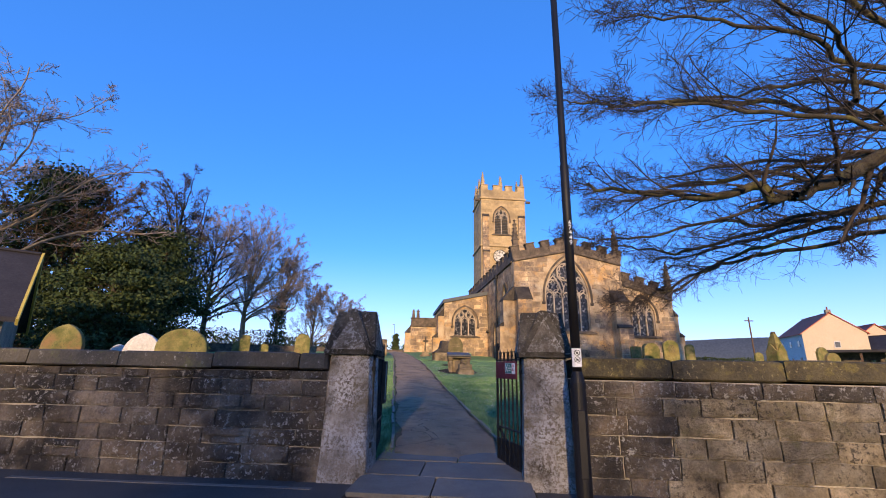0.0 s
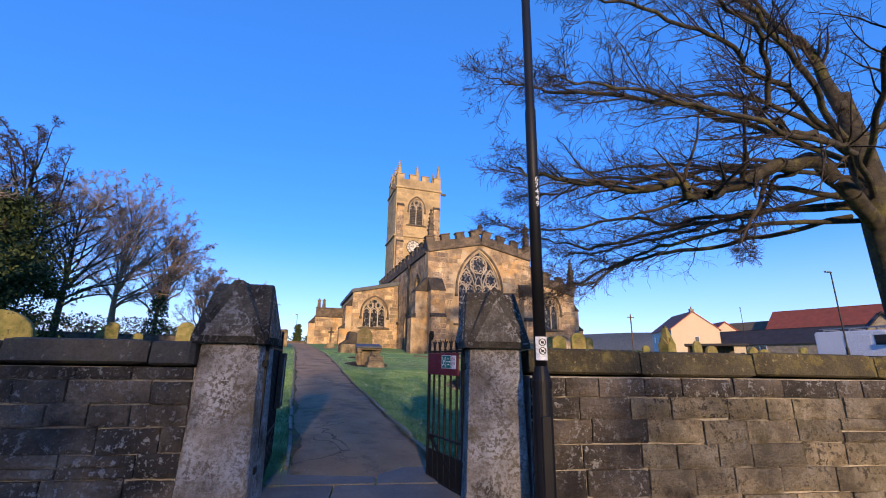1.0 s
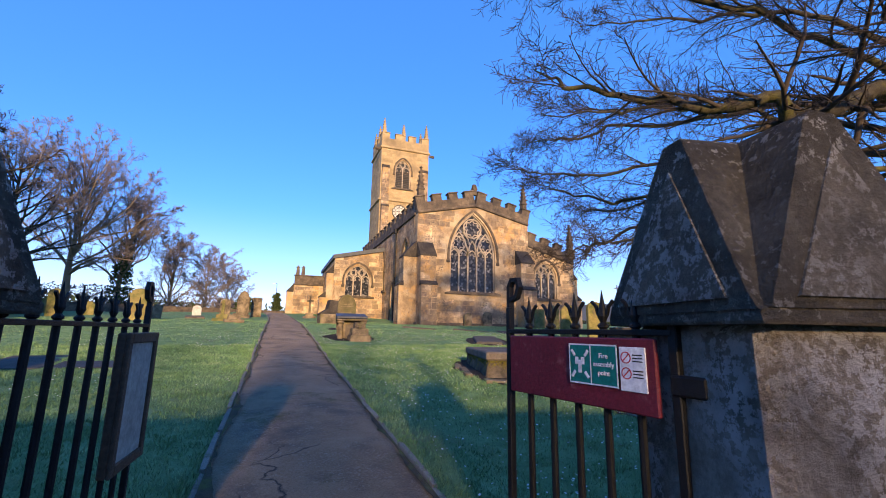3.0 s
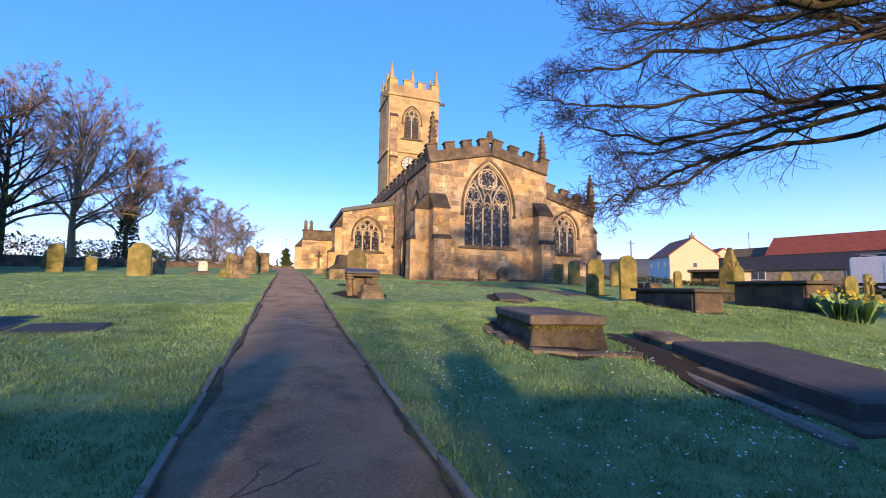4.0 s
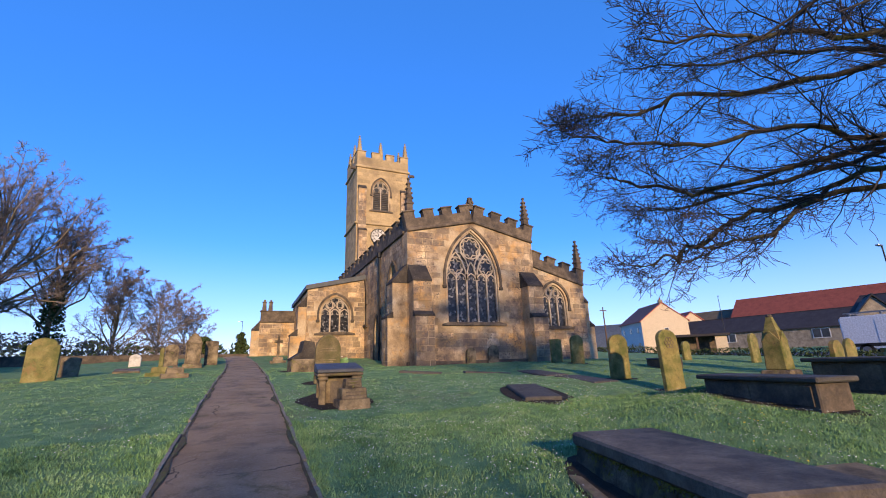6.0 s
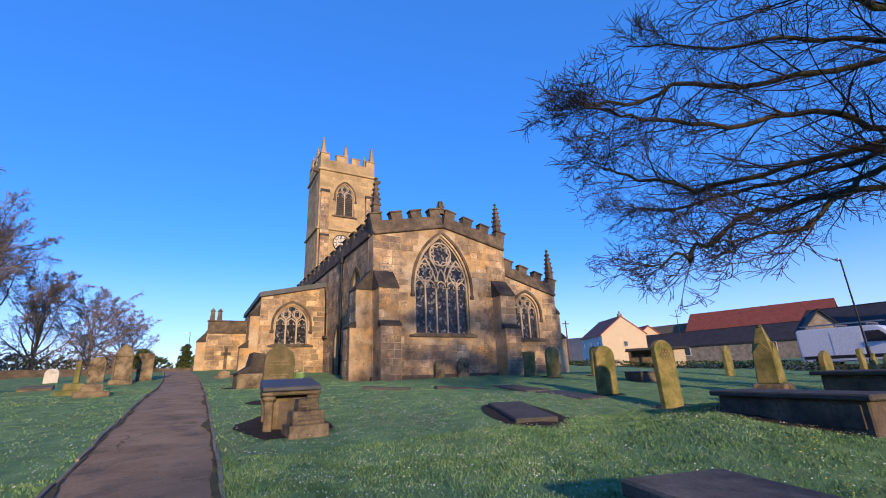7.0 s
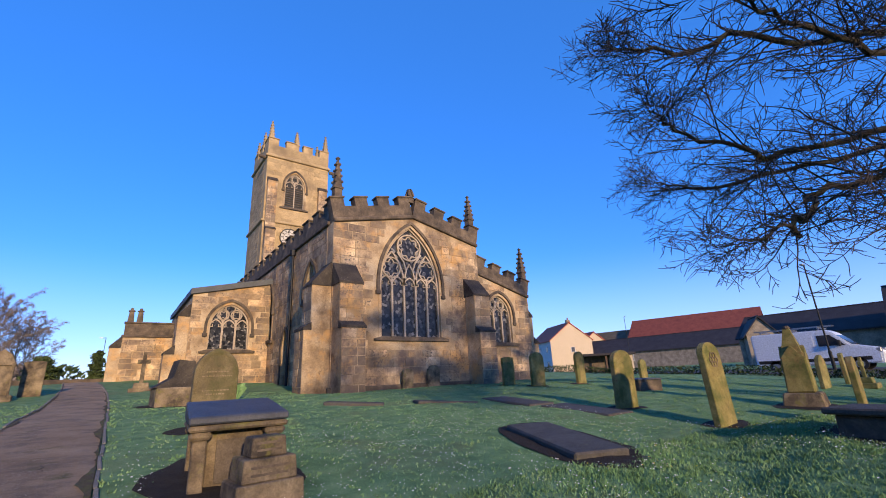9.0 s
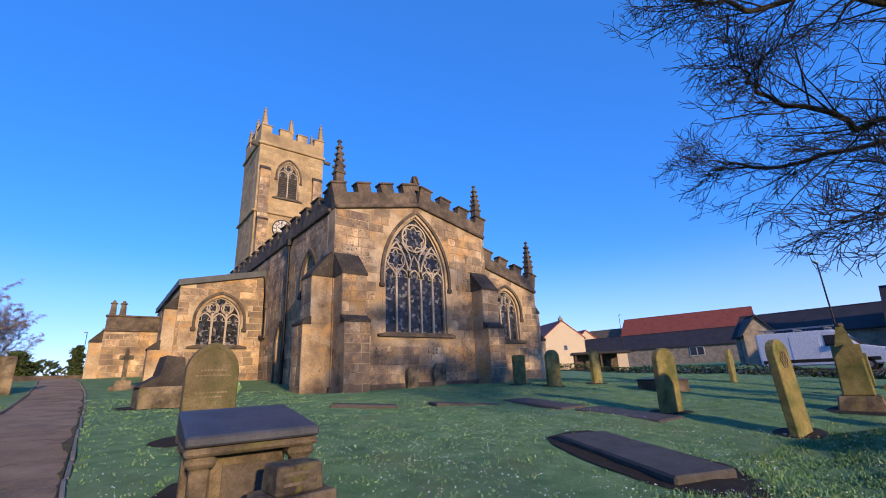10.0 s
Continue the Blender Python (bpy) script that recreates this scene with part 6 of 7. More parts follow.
def text_part(name, body, size, mat, parent, m, label=""):
    cu = bpy.data.curves.new(name, "FONT")
    cu.body, cu.size, cu.align_x, cu.align_y, cu.extrude = body, size, "CENTER", "CENTER", 0.0008
    tmp = new("tmp", cu)
    me = bpy.data.meshes.new_from_object(tmp.evaluated_get(bpy.context.evaluated_depsgraph_get()))
    bpy.data.objects.remove(tmp)
    me.materials.clear()
    me.materials.append(M[mat])
    ob = new(name, me)
    ob.parent = parent
    ob.matrix_basis = m
    if label:
        ob["label"] = label
    return ob


for k, ch in enumerate("67449"):
    text_part("digit", ch, 0.062, "white", lamp, pose(0.012, -0.0465, 2.56 - 0.052 * k, 90, 0, 0))


# ---- iron gates ----
def gate_leaf(m, length, label, bars):
    """An iron leaf from its hinge along +x, with trident-headed bars and hooked end posts."""
    g = thing("gate_leaf", m, label, "iron gate", "leaves of the churchyard gate")
    top = 1.15

    def post(x, s):
        bm = boxed(x - 0.012, x + 0.012, -0.012, 0.012, 0.02, top + 0.09, 0.003)
        pts = [(x, top + 0.08), (x, top + 0.165), (x + s * 0.015, top + 0.19), (x + s * 0.045, top + 0.19), (x + s * 0.055, top + 0.16), (x + s * 0.04, top + 0.125), (x + s * 0.005, top + 0.115)]
        bar(bm, pts, 0.02, -0.01, 0.01)
        part("end_post", bm, "iron", g)

    post(0.02, 1)
    post(length, -1)
    for z in (top, 0.42, 0.06):
        part("rail", boxed(0.02, length, -0.014, 0.014, z - 0.008, z + 0.008, 0.002), "iron", g)
    bm = bmesh.new()
    bar(bm, [(0.02, 0.06), (length, 0.42)], 0.024, -0.01, 0.01)
    part("brace", bm, "iron", g)
    part("kick_panel", boxed(0.03, length - 0.01, -0.006, 0.006, 0.06, 0.30), "iron", g)
    for k in range(bars):
        x = 0.02 + (length - 0.02) * (k + 1) / (bars + 1)
        bm = bmesh.new()
        lathe(bm, ((0.011, 0.06), (0.011, top + 0.01), (0.016, top + 0.014), (0.016, top + 0.02), (0.008, top + 0.028), (0.015, top + 0.045), (0.012, top + 0.06), (0.005, top + 0.095), (0.001, top + 0.122)), 8, (x, 0))
        for s in (-1, 1):
            bar(bm, [(x + s * 0.005, top + 0.035), (x + s * 0.016, top + 0.052), (x + s * 0.022, top + 0.074), (x + s * 0.038, top + 0.09)], 0.009, -0.004, 0.004)
        part("bar", bm, "iron", g)
    for z in (0.25, 1.0):
        part("hinge", boxed(-0.06, 0.03, -0.02, 0.02, z, z + 0.05, 0.006), "iron", g)
    return g


ga = math.degrees(math.atan2(0.68, -0.11))
gr = gate_leaf(pose(-0.58, 5.15, 0.47, 0, 0, ga), 0.655, "open black iron gate leaf carrying a maroon sign board", 5)
board = part("sign_board", boxed(0.05, 0.615, 0.022, 0.036, 0.945, 1.135, 0.004), "maroon", gr, "maroon painted sign board")
s1 = part("assembly_sign", boxed(0.16, 0.325, 0.0365, 0.042, 1.005, 1.115, 0.001), "teal", board, "teal assembly point sign")
# the board's face looks towards local +y: lettering is turned to it
for word, zz in (("Fire", 1.085), ("assembly", 1.062), ("point", 1.039)):
    text_part("lettering", word, 0.0195, "white", s1, pose(0.203, 0.0428, zz, 90, 0, 180))
for (xa, xb, za, zb) in ((0.246, 0.249, 1.007, 1.113), (0.158, 0.327, 1.112, 1.116), (0.158, 0.327, 1.004, 1.008), (0.158, 0.161, 1.004, 1.116), (0.324, 0.327, 1.004, 1.116)):
    part("border", boxed(xa, xb, 0.0415, 0.0429, za, zb), "white", s1)
bm = bmesh.new()
for cx, cz in ((0.287, 1.062), (0.276, 1.07), (0.298, 1.07), (0.287, 1.046)):
    box(bm, cx - 0.006, cx + 0.006, 0.0415, 0.0428, cz - 0.012, cz + 0.008)
for sx, sz in ((-1, 1), (1, 1), (-1, -1), (1, -1)):
    bar(bm, [(0.287 + sx * 0.031, 1.06 + sz * 0.038), (0.287 + sx * 0.018, 1.06 + sz * 0.022)], 0.010, 0.0415, 0.0428)
part("pictogram", bm, "white", s1)
s2 = part("dog_notice", boxed(0.075, 0.152, 0.0365, 0.041, 1.0, 1.112, 0.001), "white", board, "white dog-control notice")
for zc in (1.085, 1.045):
    bm = bmesh.new()
    bar(bm, circle(0.132, zc, 0.014, 18), 0.003, 0.0405, 0.0418, closed=True)
    bar(bm, [(0.122, zc + 0.01), (0.142, zc - 0.01)], 0.003, 0.0405, 0.0418)
    part("prohibition_ring", bm, "red", s2)
    for k in range(3):
        part("print_line", boxed(0.083, 0.112, 0.0405, 0.0418, zc - 0.01 + 0.008 * k, zc - 0.007 + 0.008 * k), "black", s2)
gl_a = math.degrees(math.atan2(1.3, 0.07))
gl2 = gate_leaf(pose(-2.13, 5.42, 0.47, 0, 0, gl_a), 1.3, "open black iron gate leaf with a glazed notice case", 9)
case = part("notice_case", boxed(0.93, 1.27, -0.05, -0.018, 0.60, 1.12, 0.006), "wood", gl2, "weathered wooden notice case")
part("notice_sheet", boxed(0.965, 1.235, -0.054, -0.049, 0.64, 1.08), "paper", case, "faded paper behind glass")
for (xa, xb, za, zb) in ((0.93, 0.965, 0.60, 1.12), (1.235, 1.27, 0.60, 1.12), (0.965, 1.235, 0.60, 0.64), (0.965, 1.235, 1.08, 1.12)):
    part("frame_rail", boxed(xa, xb, -0.064, -0.05, za, zb, 0.003), "wood", case)


# ---- buildings beyond the churchyard ----
def gabled(name, m, w, l, eave, ridge, wall, roof, label, category="house", windows=(), side_windows=(), chimneys=(), gable_wall=None, base=-1.0, group="buildings beyond the churchyard"):
    """A gabled house: its gable looks towards local -y, w wide, l deep."""
    g = thing(name, m, label, category, group)
    bm = bmesh.new()
    prism(bm, ((-w / 2, base), (w / 2, base), (w / 2, eave), (0, ridge - 0.1), (-w / 2, eave)), 0, l)
    part("wall", fix(bm), wall, g)
    if gable_wall:
        bm = bmesh.new()
        prism(bm, ((-w / 2, base), (w / 2, base), (w / 2, eave), (0, ridge - 0.1), (-w / 2, eave)), -0.03, 0.02)
        part("gable_wall", fix(bm), gable_wall, g)
    for s in (-1, 1):
        bm = bmesh.new()
        x0, z0, k = s * (w / 2 + 0.35), eave - 0.35 * (ridge - eave) / (w / 2), 0.14
        pr = ((x0, z0), (0, ridge), (0, ridge + k), (x0, z0 + k))
        prism(bm, pr if s < 0 else pr[::-1], -0.25, l + 0.25)
        rf = part("roof", fix(bm), roof, g)
    part("ridge", boxed(-0.12, 0.12, -0.25, l + 0.25, ridge + 0.08, ridge + 0.2, 0.04), roof, g)
    for x, z, ww, hh in windows:
        wf = part("window", boxed(x - ww / 2, x + ww / 2, -0.1, 0.1, z, z + hh), "house_white", g)
        part("pane", boxed(x - ww / 2 + 0.08, x + ww / 2 - 0.08, -0.12, -0.05, z + 0.08, z + hh - 0.08), "far_glass", wf)
    for y, z, ww, hh in side_windows:
        wf = part("window", boxed(-w / 2 - 0.08, -w / 2 + 0.1, y - ww / 2, y + ww / 2, z, z + hh), "house_white", g)
        part("pane", boxed(-w / 2 - 0.1, -w / 2 - 0.03, y - ww / 2 + 0.08, y + ww / 2 - 0.08, z + 0.08, z + hh - 0.08), "far_glass", wf)
    for y, h in chimneys:
        c = part("chimney", boxed(-0.4, 0.4, y - 0.35, y + 0.35, ridge - 0.5, ridge + h, 0.03), "barn_stone", g)
        bm = bmesh.new()
        lathe(bm, ((0.16, ridge + h - 0.02), (0.12, ridge + h + 0.5)), 8, (0, y))
        part("chimney_pot", bm, "brick_red", c)
    return g


def gz(x, y):
    return ground_z(x, y)


h0 = 2.4
gabled("house", pose(77.3, 71.0, h0, 0, 0, -27), 9.5, 12, 6.6, 10.2, "house_white", "house_tile", "cream rendered house with a red tiled roof", windows=((0.2, 4.0, 0.9, 1.1),), side_windows=((2, 4.2, 1.0, 1.2), (6, 4.2, 1.0, 1.2), (10, 4.2, 1.0, 1.2), (2, 1.0, 1.0, 1.3), (6, 1.0, 1.0, 1.3), (10, 1.0, 1.0, 1.3)), chimneys=((0.5, 0.7),), gable_wall="render_cream")
gabled("house", pose(88.0, 72.5, h0, 0, 0, -27), 7.5, 9, 5.6, 8.6, "render_cream", "house_tile", "lower wing with a red tiled roof")
gabled("barn", pose(94.5, 66.0, h0, 0, 0, -167), 11.0, 24, 6.0, 10.4, "barn_stone", "brick_red", "long stone barn with a red pantile roof", "barn")
gabled("barn", pose(93.0, 78.0, h0, 0, 0, -172), 9.0, 15, 5.0, 8.6, "barn_stone", "roof_brown", "stone barn with a brown slate roof", "barn")
shed = gabled("shed_range", pose(84.0, 84.0, h0, 0, 0, -172.5), 9.0, 46, 3.4, 6.2, "barn_stone", "roof_dark", "long low stone range with a dark slate roof", "barn", side_windows=())
for yy in (22.0, 36.0):
    frame_ = part("window", boxed(4.42, 4.58, yy - 1.2, yy + 1.2, 1.5, 3.1), "house_white", shed, "pale painted window frame")
    for q in (-0.58, 0.58):
        part("pane", boxed(4.56, 4.61, yy + q - 0.5, yy + q + 0.5, 1.62, 2.98), "far_glass", frame_)
gabled("barn", pose(62.5, 33.0, 1.6, 0, 0, -178), 9.0, 15, 3.6, 6.1, "barn_stone", "roof_dark", "stone barn with a long dark slate roof", "barn")
gabled("cottage", pose(58.0, 19.5, 1.5, 0, 0, -178), 8.0, 18, 3.8, 7.2, "barn_stone", "roof_dark", "stone cottage with a dark roof and a chimney", "house", chimneys=((1.0, 1.1),))
gabled("porch_gable", pose(57.2, 30.2, 1.6, 0, 0, -60), 2.9, 4, 3.9, 5.7, "barn_stone", "roof_dark", "small stone gable on the barn front", "barn")
gabled("cottage", pose(-14.7, 16.6, 0.9, 0, 0, 125), 6.0, 9, 1.9, 4.1, "barn_stone", "roof_dark", "low stone cottage with a slate roof and yellow bargeboards", "house")
for s in (-1, 1):
    bm = bmesh.new()
    bar(bm, [(s * 3.35, 1.65), (0, 4.2)], 0.24, -0.32, -0.25)
    tagged(part("bargeboard", bm, "barge", bpy.data.objects["cottage.001"]))

sh = thing("shelter", pose(57.5, 50.5, 1.9, 0, 0, -50), "open-fronted shelter with a dark flat roof", "shelter")
part("roof", boxed(-4.0, 4.0, -1.8, 1.8, 2.5, 2.85, 0.05), "roof_dark", sh)
part("back_wall", boxed(-3.6, 3.6, 1.2, 1.5, -0.5, 2.5), "dark_stone", sh)
part("end_wall", boxed(2.2, 3.6, -1.4, -1.1, -0.5, 2.5), "render_cream", sh, "cream end wall")
for x in (-3.5, 0.0):
    part("post", boxed(x - 0.12, x + 0.12, -1.4, -1.16, -0.5, 2.5), "wood", sh)


def street_lamp(x, y, h, label, arm=1.4, yaw=0.0):
    g = thing("street_lamp", pose(x, y, gz(x, y) - 0.1, 0, 0, yaw), label, "street lamp", "street lamps")
    bm = bmesh.new()
    lathe(bm, ((0.08, 0), (0.08, 1.3), (0.045, 1.4), (0.035, h)), 10)
    part("pole", bm, "iron", g)
    part("arm", boxed(-arm, 0.05, -0.04, 0.04, h - 0.06, h + 0.02, 0.01), "iron", g)
    part("lantern", boxed(-arm - 0.4, -arm, -0.09, 0.09, h - 0.06, h + 0.03, 0.02), "chrome", g)


street_lamp(61.7, 48.9, 8.0, "grey street lamp with a side arm", 1.2, 35)
street_lamp(29.6, 18.9, 6.0, "tall dark street lamp beside the road", 0.1, 0)
street_lamp(-2.0, 88.0, 6.5, "distant street lamp at the end of the path", 0.3, 0)
pole = thing("telegraph_pole", pose(60, 70, 2.2), "brown wooden telegraph pole with crossarm", "pole")
bm = bmesh.new()
lathe(bm, ((0.15, 0), (0.1, 9.0)), 8)
part("shaft", bm, "wood", pole)
part("crossarm", boxed(-0.8, 0.8, -0.06, 0.06, 8.3, 8.45), "wood", pole)


def van():
    """A white panel van parked along the far road; its nose towards local +x."""
    g = thing("panel_van", pose(37.3, 21.2, 1.6, 0, 0, -90) @ Matrix.Diagonal((1.16, 1.05, 1.06, 1)), "white panel van with a roof rack parked on the road", "van")
    bm = bmesh.new()
    side = ((-2.85, 0.35), (2.8, 0.35), (2.85, 0.95), (2.55, 1.25), (1.75, 1.45), (1.05, 2.25), (0.75, 2.42), (-2.75, 2.45), (-2.87, 2.3))
    prism(bm, side, -1.0, 1.0)
    fix(bm)
    bmesh.ops.bevel(bm, geom=[e for e in bm.edges if abs(e.verts[0].co.y - e.verts[1].co.y) < 1e-4], offset=0.08, segments=2, affect="EDGES")
    body = part("body", bm, "van_white", g)
    bm = bmesh.new()
    prism(bm, ((1.62, 1.47), (1.04, 2.15), (1.12, 2.16), (1.80, 1.47)), -0.85, 0.85)
    part("windscreen", fix(bm), "far_glass", g)
    for s in (-1, 1):
        bm = bmesh.new()
        prism(bm, ((0.35, 1.45), (1.5, 1.45), (0.95, 2.1), (0.35, 2.1)), min(s * 0.99, s * 1.012), max(s * 0.99, s * 1.012))
        part("side_window", fix(bm), "far_glass", g)
        part("sliding_door", boxed(-1.2, 0.15, min(s * 1.0, s * 1.012), max(s * 1.0, s * 1.012), 0.5, 2.15, 0.004), "van_white", g)
        part("sill_strip", boxed(-2.7, 2.4, min(s * 1.0, s * 1.02), max(s * 1.0, s * 1.02), 0.55, 0.75), "rubber", g)
        part("headlight", boxed(2.62, 2.82, min(s * 0.6, s * 0.95), max(s * 0.6, s * 0.95), 0.95, 1.2, 0.03), "chrome", g)
        part("mirror", boxed(1.2, 1.35, min(s * 1.02, s * 1.25), max(s * 1.02, s * 1.25), 1.4, 1.75, 0.03), "rubber", g)
        for x in (-1.85, 1.85):
            bm = bmesh.new()
            prism(bm, circle(x, 0.35, 0.35, 20), min(s * 0.8, s * 1.02), max(s * 0.8, s * 1.02))
            wh = part("wheel", fix(bm), "rubber", g)
            bm = bmesh.new()
            prism(bm, circle(x, 0.35, 0.2, 16), min(s * 1.02, s * 1.035), max(s * 1.02, s * 1.035))
            part("hub", fix(bm), "chrome", wh)
    for x in (-2.3, -0.9, 0.5):
        part("rack_bar", boxed(x - 0.04, x + 0.04, -0.9, 0.9, 2.55, 2.62), "chrome", g)
        for s in (-1, 1):
            part("rack_foot", boxed(x - 0.04, x + 0.04, s * 0.85 - 0.03, s * 0.85 + 0.03, 2.43, 2.56), "chrome", g)
    for s in (-0.6, -0.2):
        part("ladder_rail", boxed(-2.7, 1.1, s - 0.03, s + 0.03, 2.63, 2.70), "chrome", g)


van()
bm = bmesh.new()
rows = [[bm.verts.new((x, y, ground_z(x, y) + 0.03)) for x in (29.0, 33, 37, 41)] for y in range(-20, 120, 4)]
for a, b in zip(rows, rows[1:]):
    for k in range(3):
        bm.faces.new((a[k], a[k + 1], b[k + 1], b[k]))
tagged(part("side_road", bm, "pavement"), "asphalt road along the far side of the churchyard", "road", kind="structure")
yard = tagged(part("wall_yard", boxed(-21, 11, -0.25, 0.25, -0.9, 0.45, 0.02), "dark_stone", at=pose(-10.5, 41.5, 2.75, 0, 0, 20)), "low rubble wall behind the graves", "boundary wall", kind="structure")

# far hills
bm = bmesh.new()
prev = None
for k in range(73):
    a = radians(-100 + 200 * k / 72)
    hgt = 18 + 48 * max(0.0, math.sin((k - 38) / 9.0)) * (1 if 38 < k < 66 else 0) + 3 * noise.noise(Vector((k * 0.4, 0, 0)))
    p = Vector((900 * math.sin(a), 900 * math.cos(a), 0))
    cur = (bm.verts.new((p.x, p.y, -5)), bm.verts.new((p.x * 1.08, p.y * 1.08, hgt)), bm.verts.new((p.x * 1.3, p.y * 1.3, -5)))
    if prev:
        bm.faces.new((prev[0], cur[0], cur[1], prev[1]))
        bm.faces.new((prev[1], cur[1], cur[2], prev[2]))
    prev = cur
tagged(part("backdrop_hills", bm, "hill", smooth=True), "low hazy distant hills", "hills", kind="structure")

# unseen houses added across the street, which close the place behind the camera and stand in the low sun
for x0, x1, hh in ((-46, -20, 7.6), (-19, 8, 7.4), (12, 44, 7.6)):
    gabled("terrace_house", pose(x1, -34, 0.4, 0, 0, 90), 7.5, x1 - x0, 4.6, hh, "barn_stone", "roof_dark", "unseen stone terrace house added across the street", "house", group="houses across the street")


# ---- grass and flowers ----
def blocked(x, y):
    if PATH_L - 0.03 < x - path_edge(y) < PATH_R + 0.03:
        return True
    for cx, cy, yaw, w, l in ((2.13, 11.05, -16.4, 1.1, 2.6), (3.72, 8.68, -15, 1.7, 2.8), (4.0, 10.6, -15, 0.7, 1.1), (4.75, 17.1, -22, 0.95, 2.0), (8.1, 19.9, -4, 0.9, 4.2), (0.65, 17.7, -5, 1.0, 1.9), (6.98, 13.1, -12, 0.7, 2.2), (10.05, 12.8, -12, 0.8, 2.1), (-4.3, 13.3, 4, 1.0, 0.8), (-5.4, 13.8, 4, 0.9, 1.6), (4.6, 23.2, 60, 0.6, 1.5), (6.6, 22.0, 70, 0.7, 1.6)):
        a = radians(-yaw)
        dx, dy = x - cx, y - cy
        u, v = dx * math.cos(a) - dy * math.sin(a), dx * math.sin(a) + dy * math.cos(a)
        if abs(u) < w / 2 and abs(v) < l / 2:
            return True
    for hx, hy, rx, ry, yaw in FOOT_SHEETS + ((2.0, 11.0, 0.72, 1.5, -16), (3.2, 9.6, 0.7, 1.75, -16)):
        a = radians(-yaw)
        dx, dy = x - hx, y - hy
        if ((dx * math.cos(a) - dy * math.sin(a)) / rx) ** 2 + ((dx * math.sin(a) + dy * math.cos(a)) / ry) ** 2 < 0.85:
            return True
    return x > X0 - 0.9 and y > YE - 0.9


def turf(name, n, x0, x1, y0, y1, size, seed, label):
    rng = random.Random(seed)
    verts, faces = [], []
    while len(faces) < n:
        x = rng.uniform(x0, x1)
        y = y0 + (y1 - y0) * rng.random() ** 1.5
        if (gate_inv @ Vector((x, y, 0))).y < 0.5 or blocked(x, y):
            continue
        c = 0.5 + 0.5 * noise.noise(Vector((x * 1.4, y * 1.4, 5)))
        if rng.random() > 0.35 + 0.9 * c:
            continue
        z = ground_z(x, y) + bump_z(x, y) - 0.006
        for _ in range(3):
            a = rng.uniform(0, 2 * math.pi)
            h = size * rng.uniform(0.5, 1.25) * (0.7 + 0.6 * c) * (1.5 if min(abs(x - PATH_L), abs(x - PATH_R)) < 0.16 else 1.0)
            bx, by = x + rng.uniform(-0.03, 0.03), y + rng.uniform(-0.03, 0.03)
            wd = 0.0036 + 0.0006 * max(0, y - 6)
            lean = h * rng.uniform(0.2, 0.9)
            la = rng.uniform(0, 2 * math.pi)
            b = len(verts)
            verts += [(bx - wd * math.cos(a), by - wd * math.sin(a), z), (bx + wd * math.cos(a), by + wd * math.sin(a), z), (bx + lean * math.cos(la), by + lean * math.sin(la), z + h)]
            faces.append((b, b + 1, b + 2))
    me = bpy.data.meshes.new(name)
    me.from_pydata(verts, [], faces)
    me.materials.append(M["grass"])
    return tagged(new(name, me), label, "grass", kind="stuff")


turf("grass_near", 300000, -7.5, 9.0, 5.6, 16.0, 0.038, 61, "short green grass blades")
turf("grass_far", 120000, -12, 24, 14.0, 30.0, 0.026, 62, "short green grass blades")


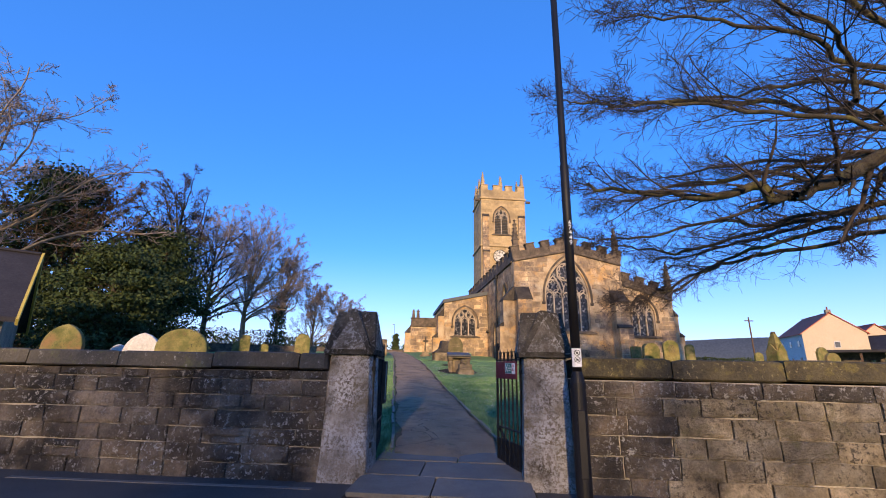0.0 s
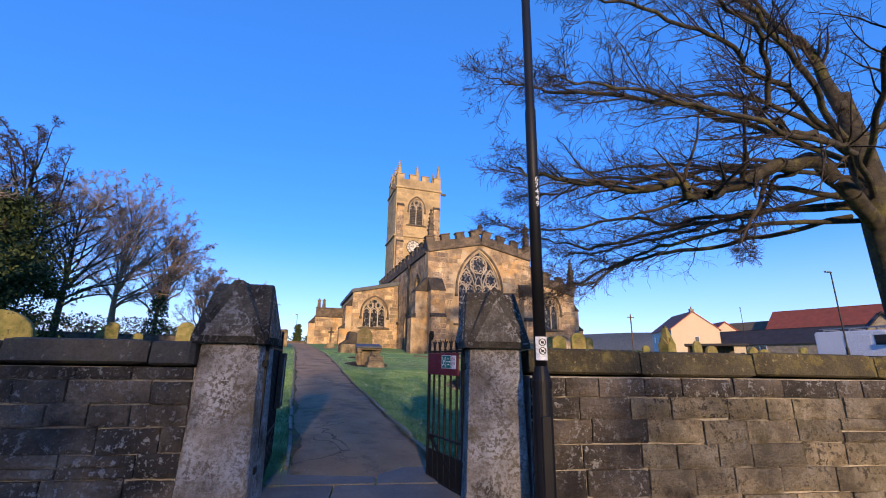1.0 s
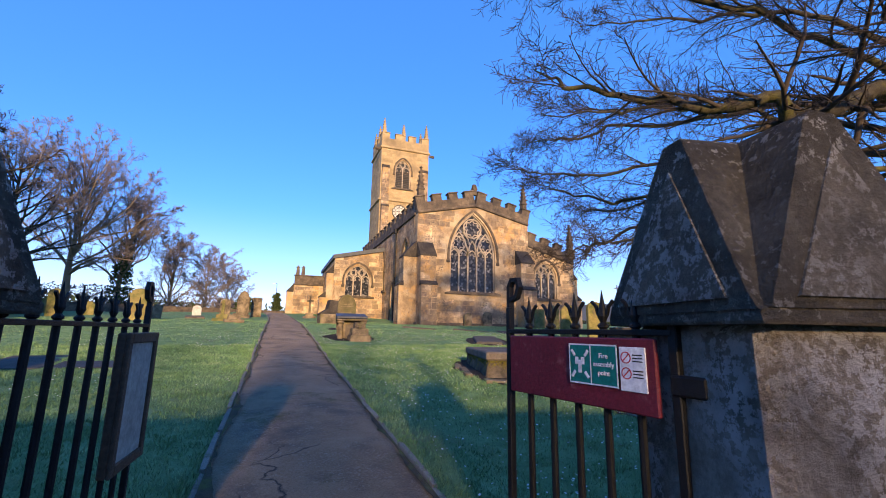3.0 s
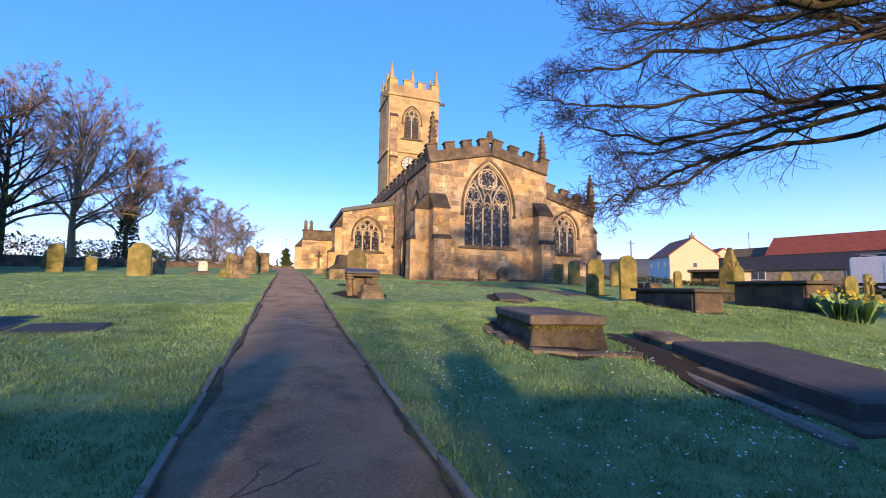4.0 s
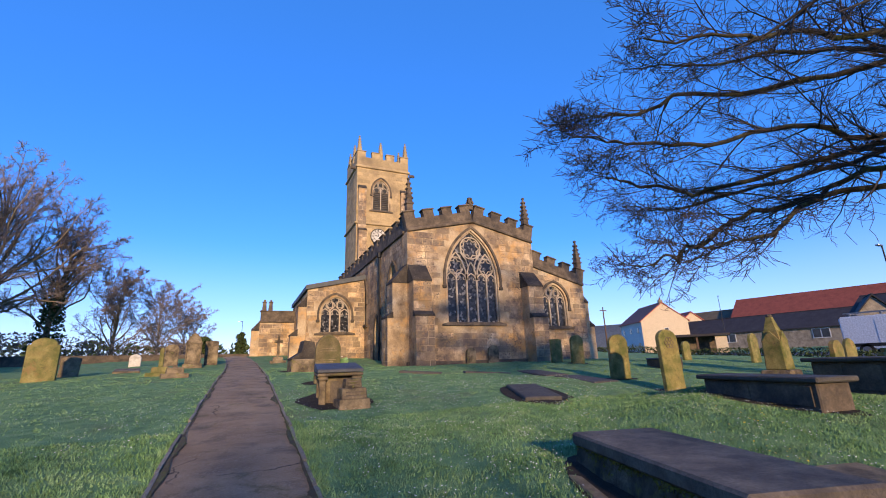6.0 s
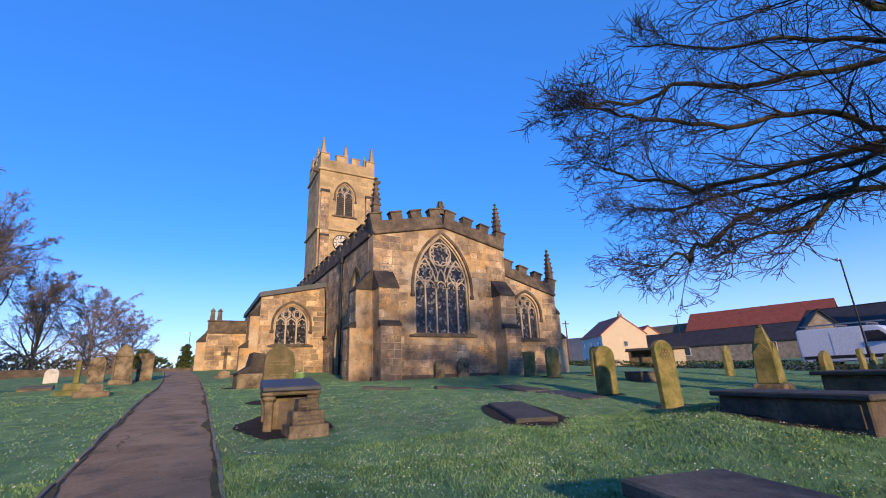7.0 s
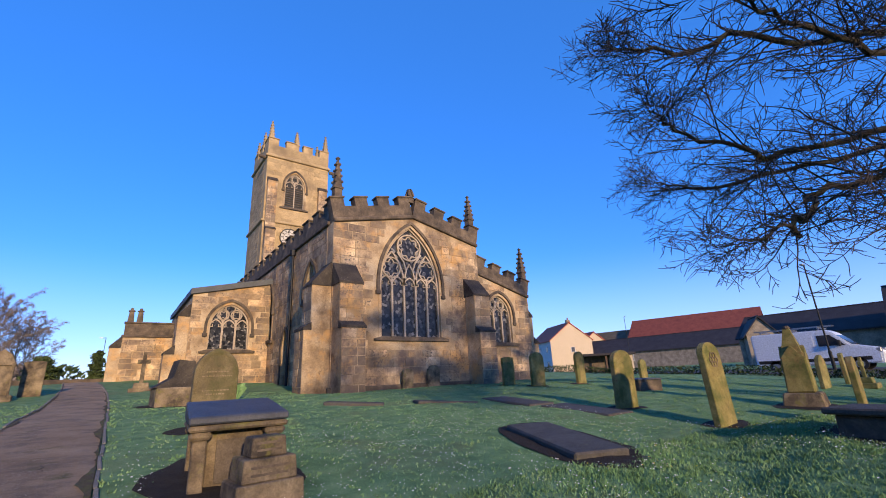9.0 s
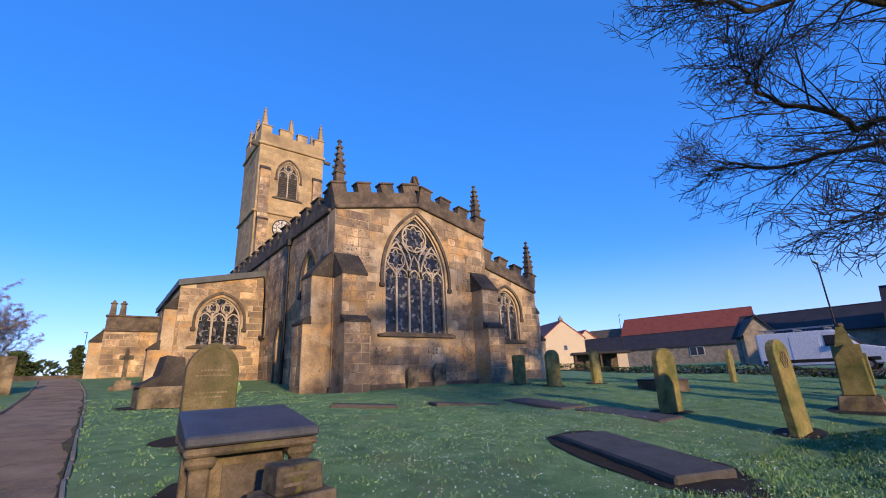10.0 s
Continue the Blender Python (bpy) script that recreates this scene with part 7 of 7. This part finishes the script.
def flowers(name, n, x0, x1, y0, y1, size, mat, seed, label, patchy=0.1):
    rng = random.Random(seed)
    verts, faces = [], []
    while len(faces) < n * 5:
        x, y = rng.uniform(x0, x1), rng.uniform(y0, y1)
        if (gate_inv @ Vector((x, y, 0))).y < 0.6 or blocked(x, y):
            continue
        if noise.noise(Vector((x * 0.6, y * 0.6, 9))) < patchy or rng.random() > 0.6 + noise.noise(Vector((x * 2, y * 2, 1))):
            continue
        z = ground_z(x, y) + bump_z(x, y) + rng.uniform(0.04, 0.075)
        b = len(verts)
        s = size * rng.uniform(0.7, 1.3)
        ta, tb = rng.uniform(-0.4, 0.4), rng.uniform(-0.4, 0.4)
        verts.append((x, y, z - 0.005))
        for k in range(5):
            a = 2 * math.pi * k / 5
            cx, cy = s * math.cos(a), s * math.sin(a)
            verts.append((x + cx, y + cy, z + cx * ta + cy * tb))
        faces += [(b, b + 1 + k, b + 1 + (k + 1) % 5) for k in range(5)]
    me = bpy.data.meshes.new(name)
    me.from_pydata(verts, [], faces)
    me.materials.append(M[mat])
    return tagged(new(name, me), label, "flowers", kind="stuff")


flowers("daisies", 4200, -0.3, 8, 6.2, 20, 0.0085, "petal", 71, "scattered small white flowers in the grass", -0.2)
flowers("daisies_south", 450, -6, -2, 6.4, 20, 0.009, "petal", 72, "scattered small white flowers in the grass")
flowers("celandines", 160, 3.5, 10, 10, 18, 0.011, "daffodil", 73, "small yellow flowers in the grass", 0.15)


def clump(x, y, seed, label, blossom="daffodil"):
    rng = random.Random(seed)
    g = thing("flower_clump", pose(x, y, ground_z(x, y) - 0.02), label, "flowers", "flower clumps")
    verts, faces = [], []
    heads = []
    for _ in range(90):
        a, r = rng.uniform(0, 6.3), rng.uniform(0, 0.22)
        bx, by = r * math.cos(a), r * math.sin(a)
        h, o = rng.uniform(0.34, 0.6), rng.uniform(0.05, 0.2)
        b = len(verts)
        w = 0.012
        verts += [(bx - w, by, 0), (bx + w, by, 0), (bx + o * math.cos(a) * 0.6 + w, by + o * math.sin(a) * 0.6, h * 0.8), (bx + o * 1.5 * math.cos(a), by + o * 1.5 * math.sin(a), h * 0.85)]
        faces.append((b, b + 1, b + 2, b + 3))
        if rng.random() < 0.25:
            heads.append((bx + o * math.cos(a), by + o * math.sin(a), h))
    me = bpy.data.meshes.new("leaves")
    me.from_pydata(verts, [], faces)
    me.materials.append(M["grass"])
    part_mesh("leaves", me, g, "", "stuff")
    part_mesh("blossom", leaf_mesh("blossom", [h for h in heads for _ in range(4)], 0.035, blossom, rng), g, "", "stuff")


clump(9.3, 11.2, 81, "clump of yellow daffodils beside the tombs")
clump(9.75, 11.5, 82, "clump of yellow daffodils beside the tombs")
clump(9.5, 11.0, 83, "clump of yellow daffodils beside the tombs")
clump(2.3, 26.6, 84, "pale flowers laid by a grave", "petal")
clump(1.75, 27.3, 85, "pale flowers laid by a grave", "petal")
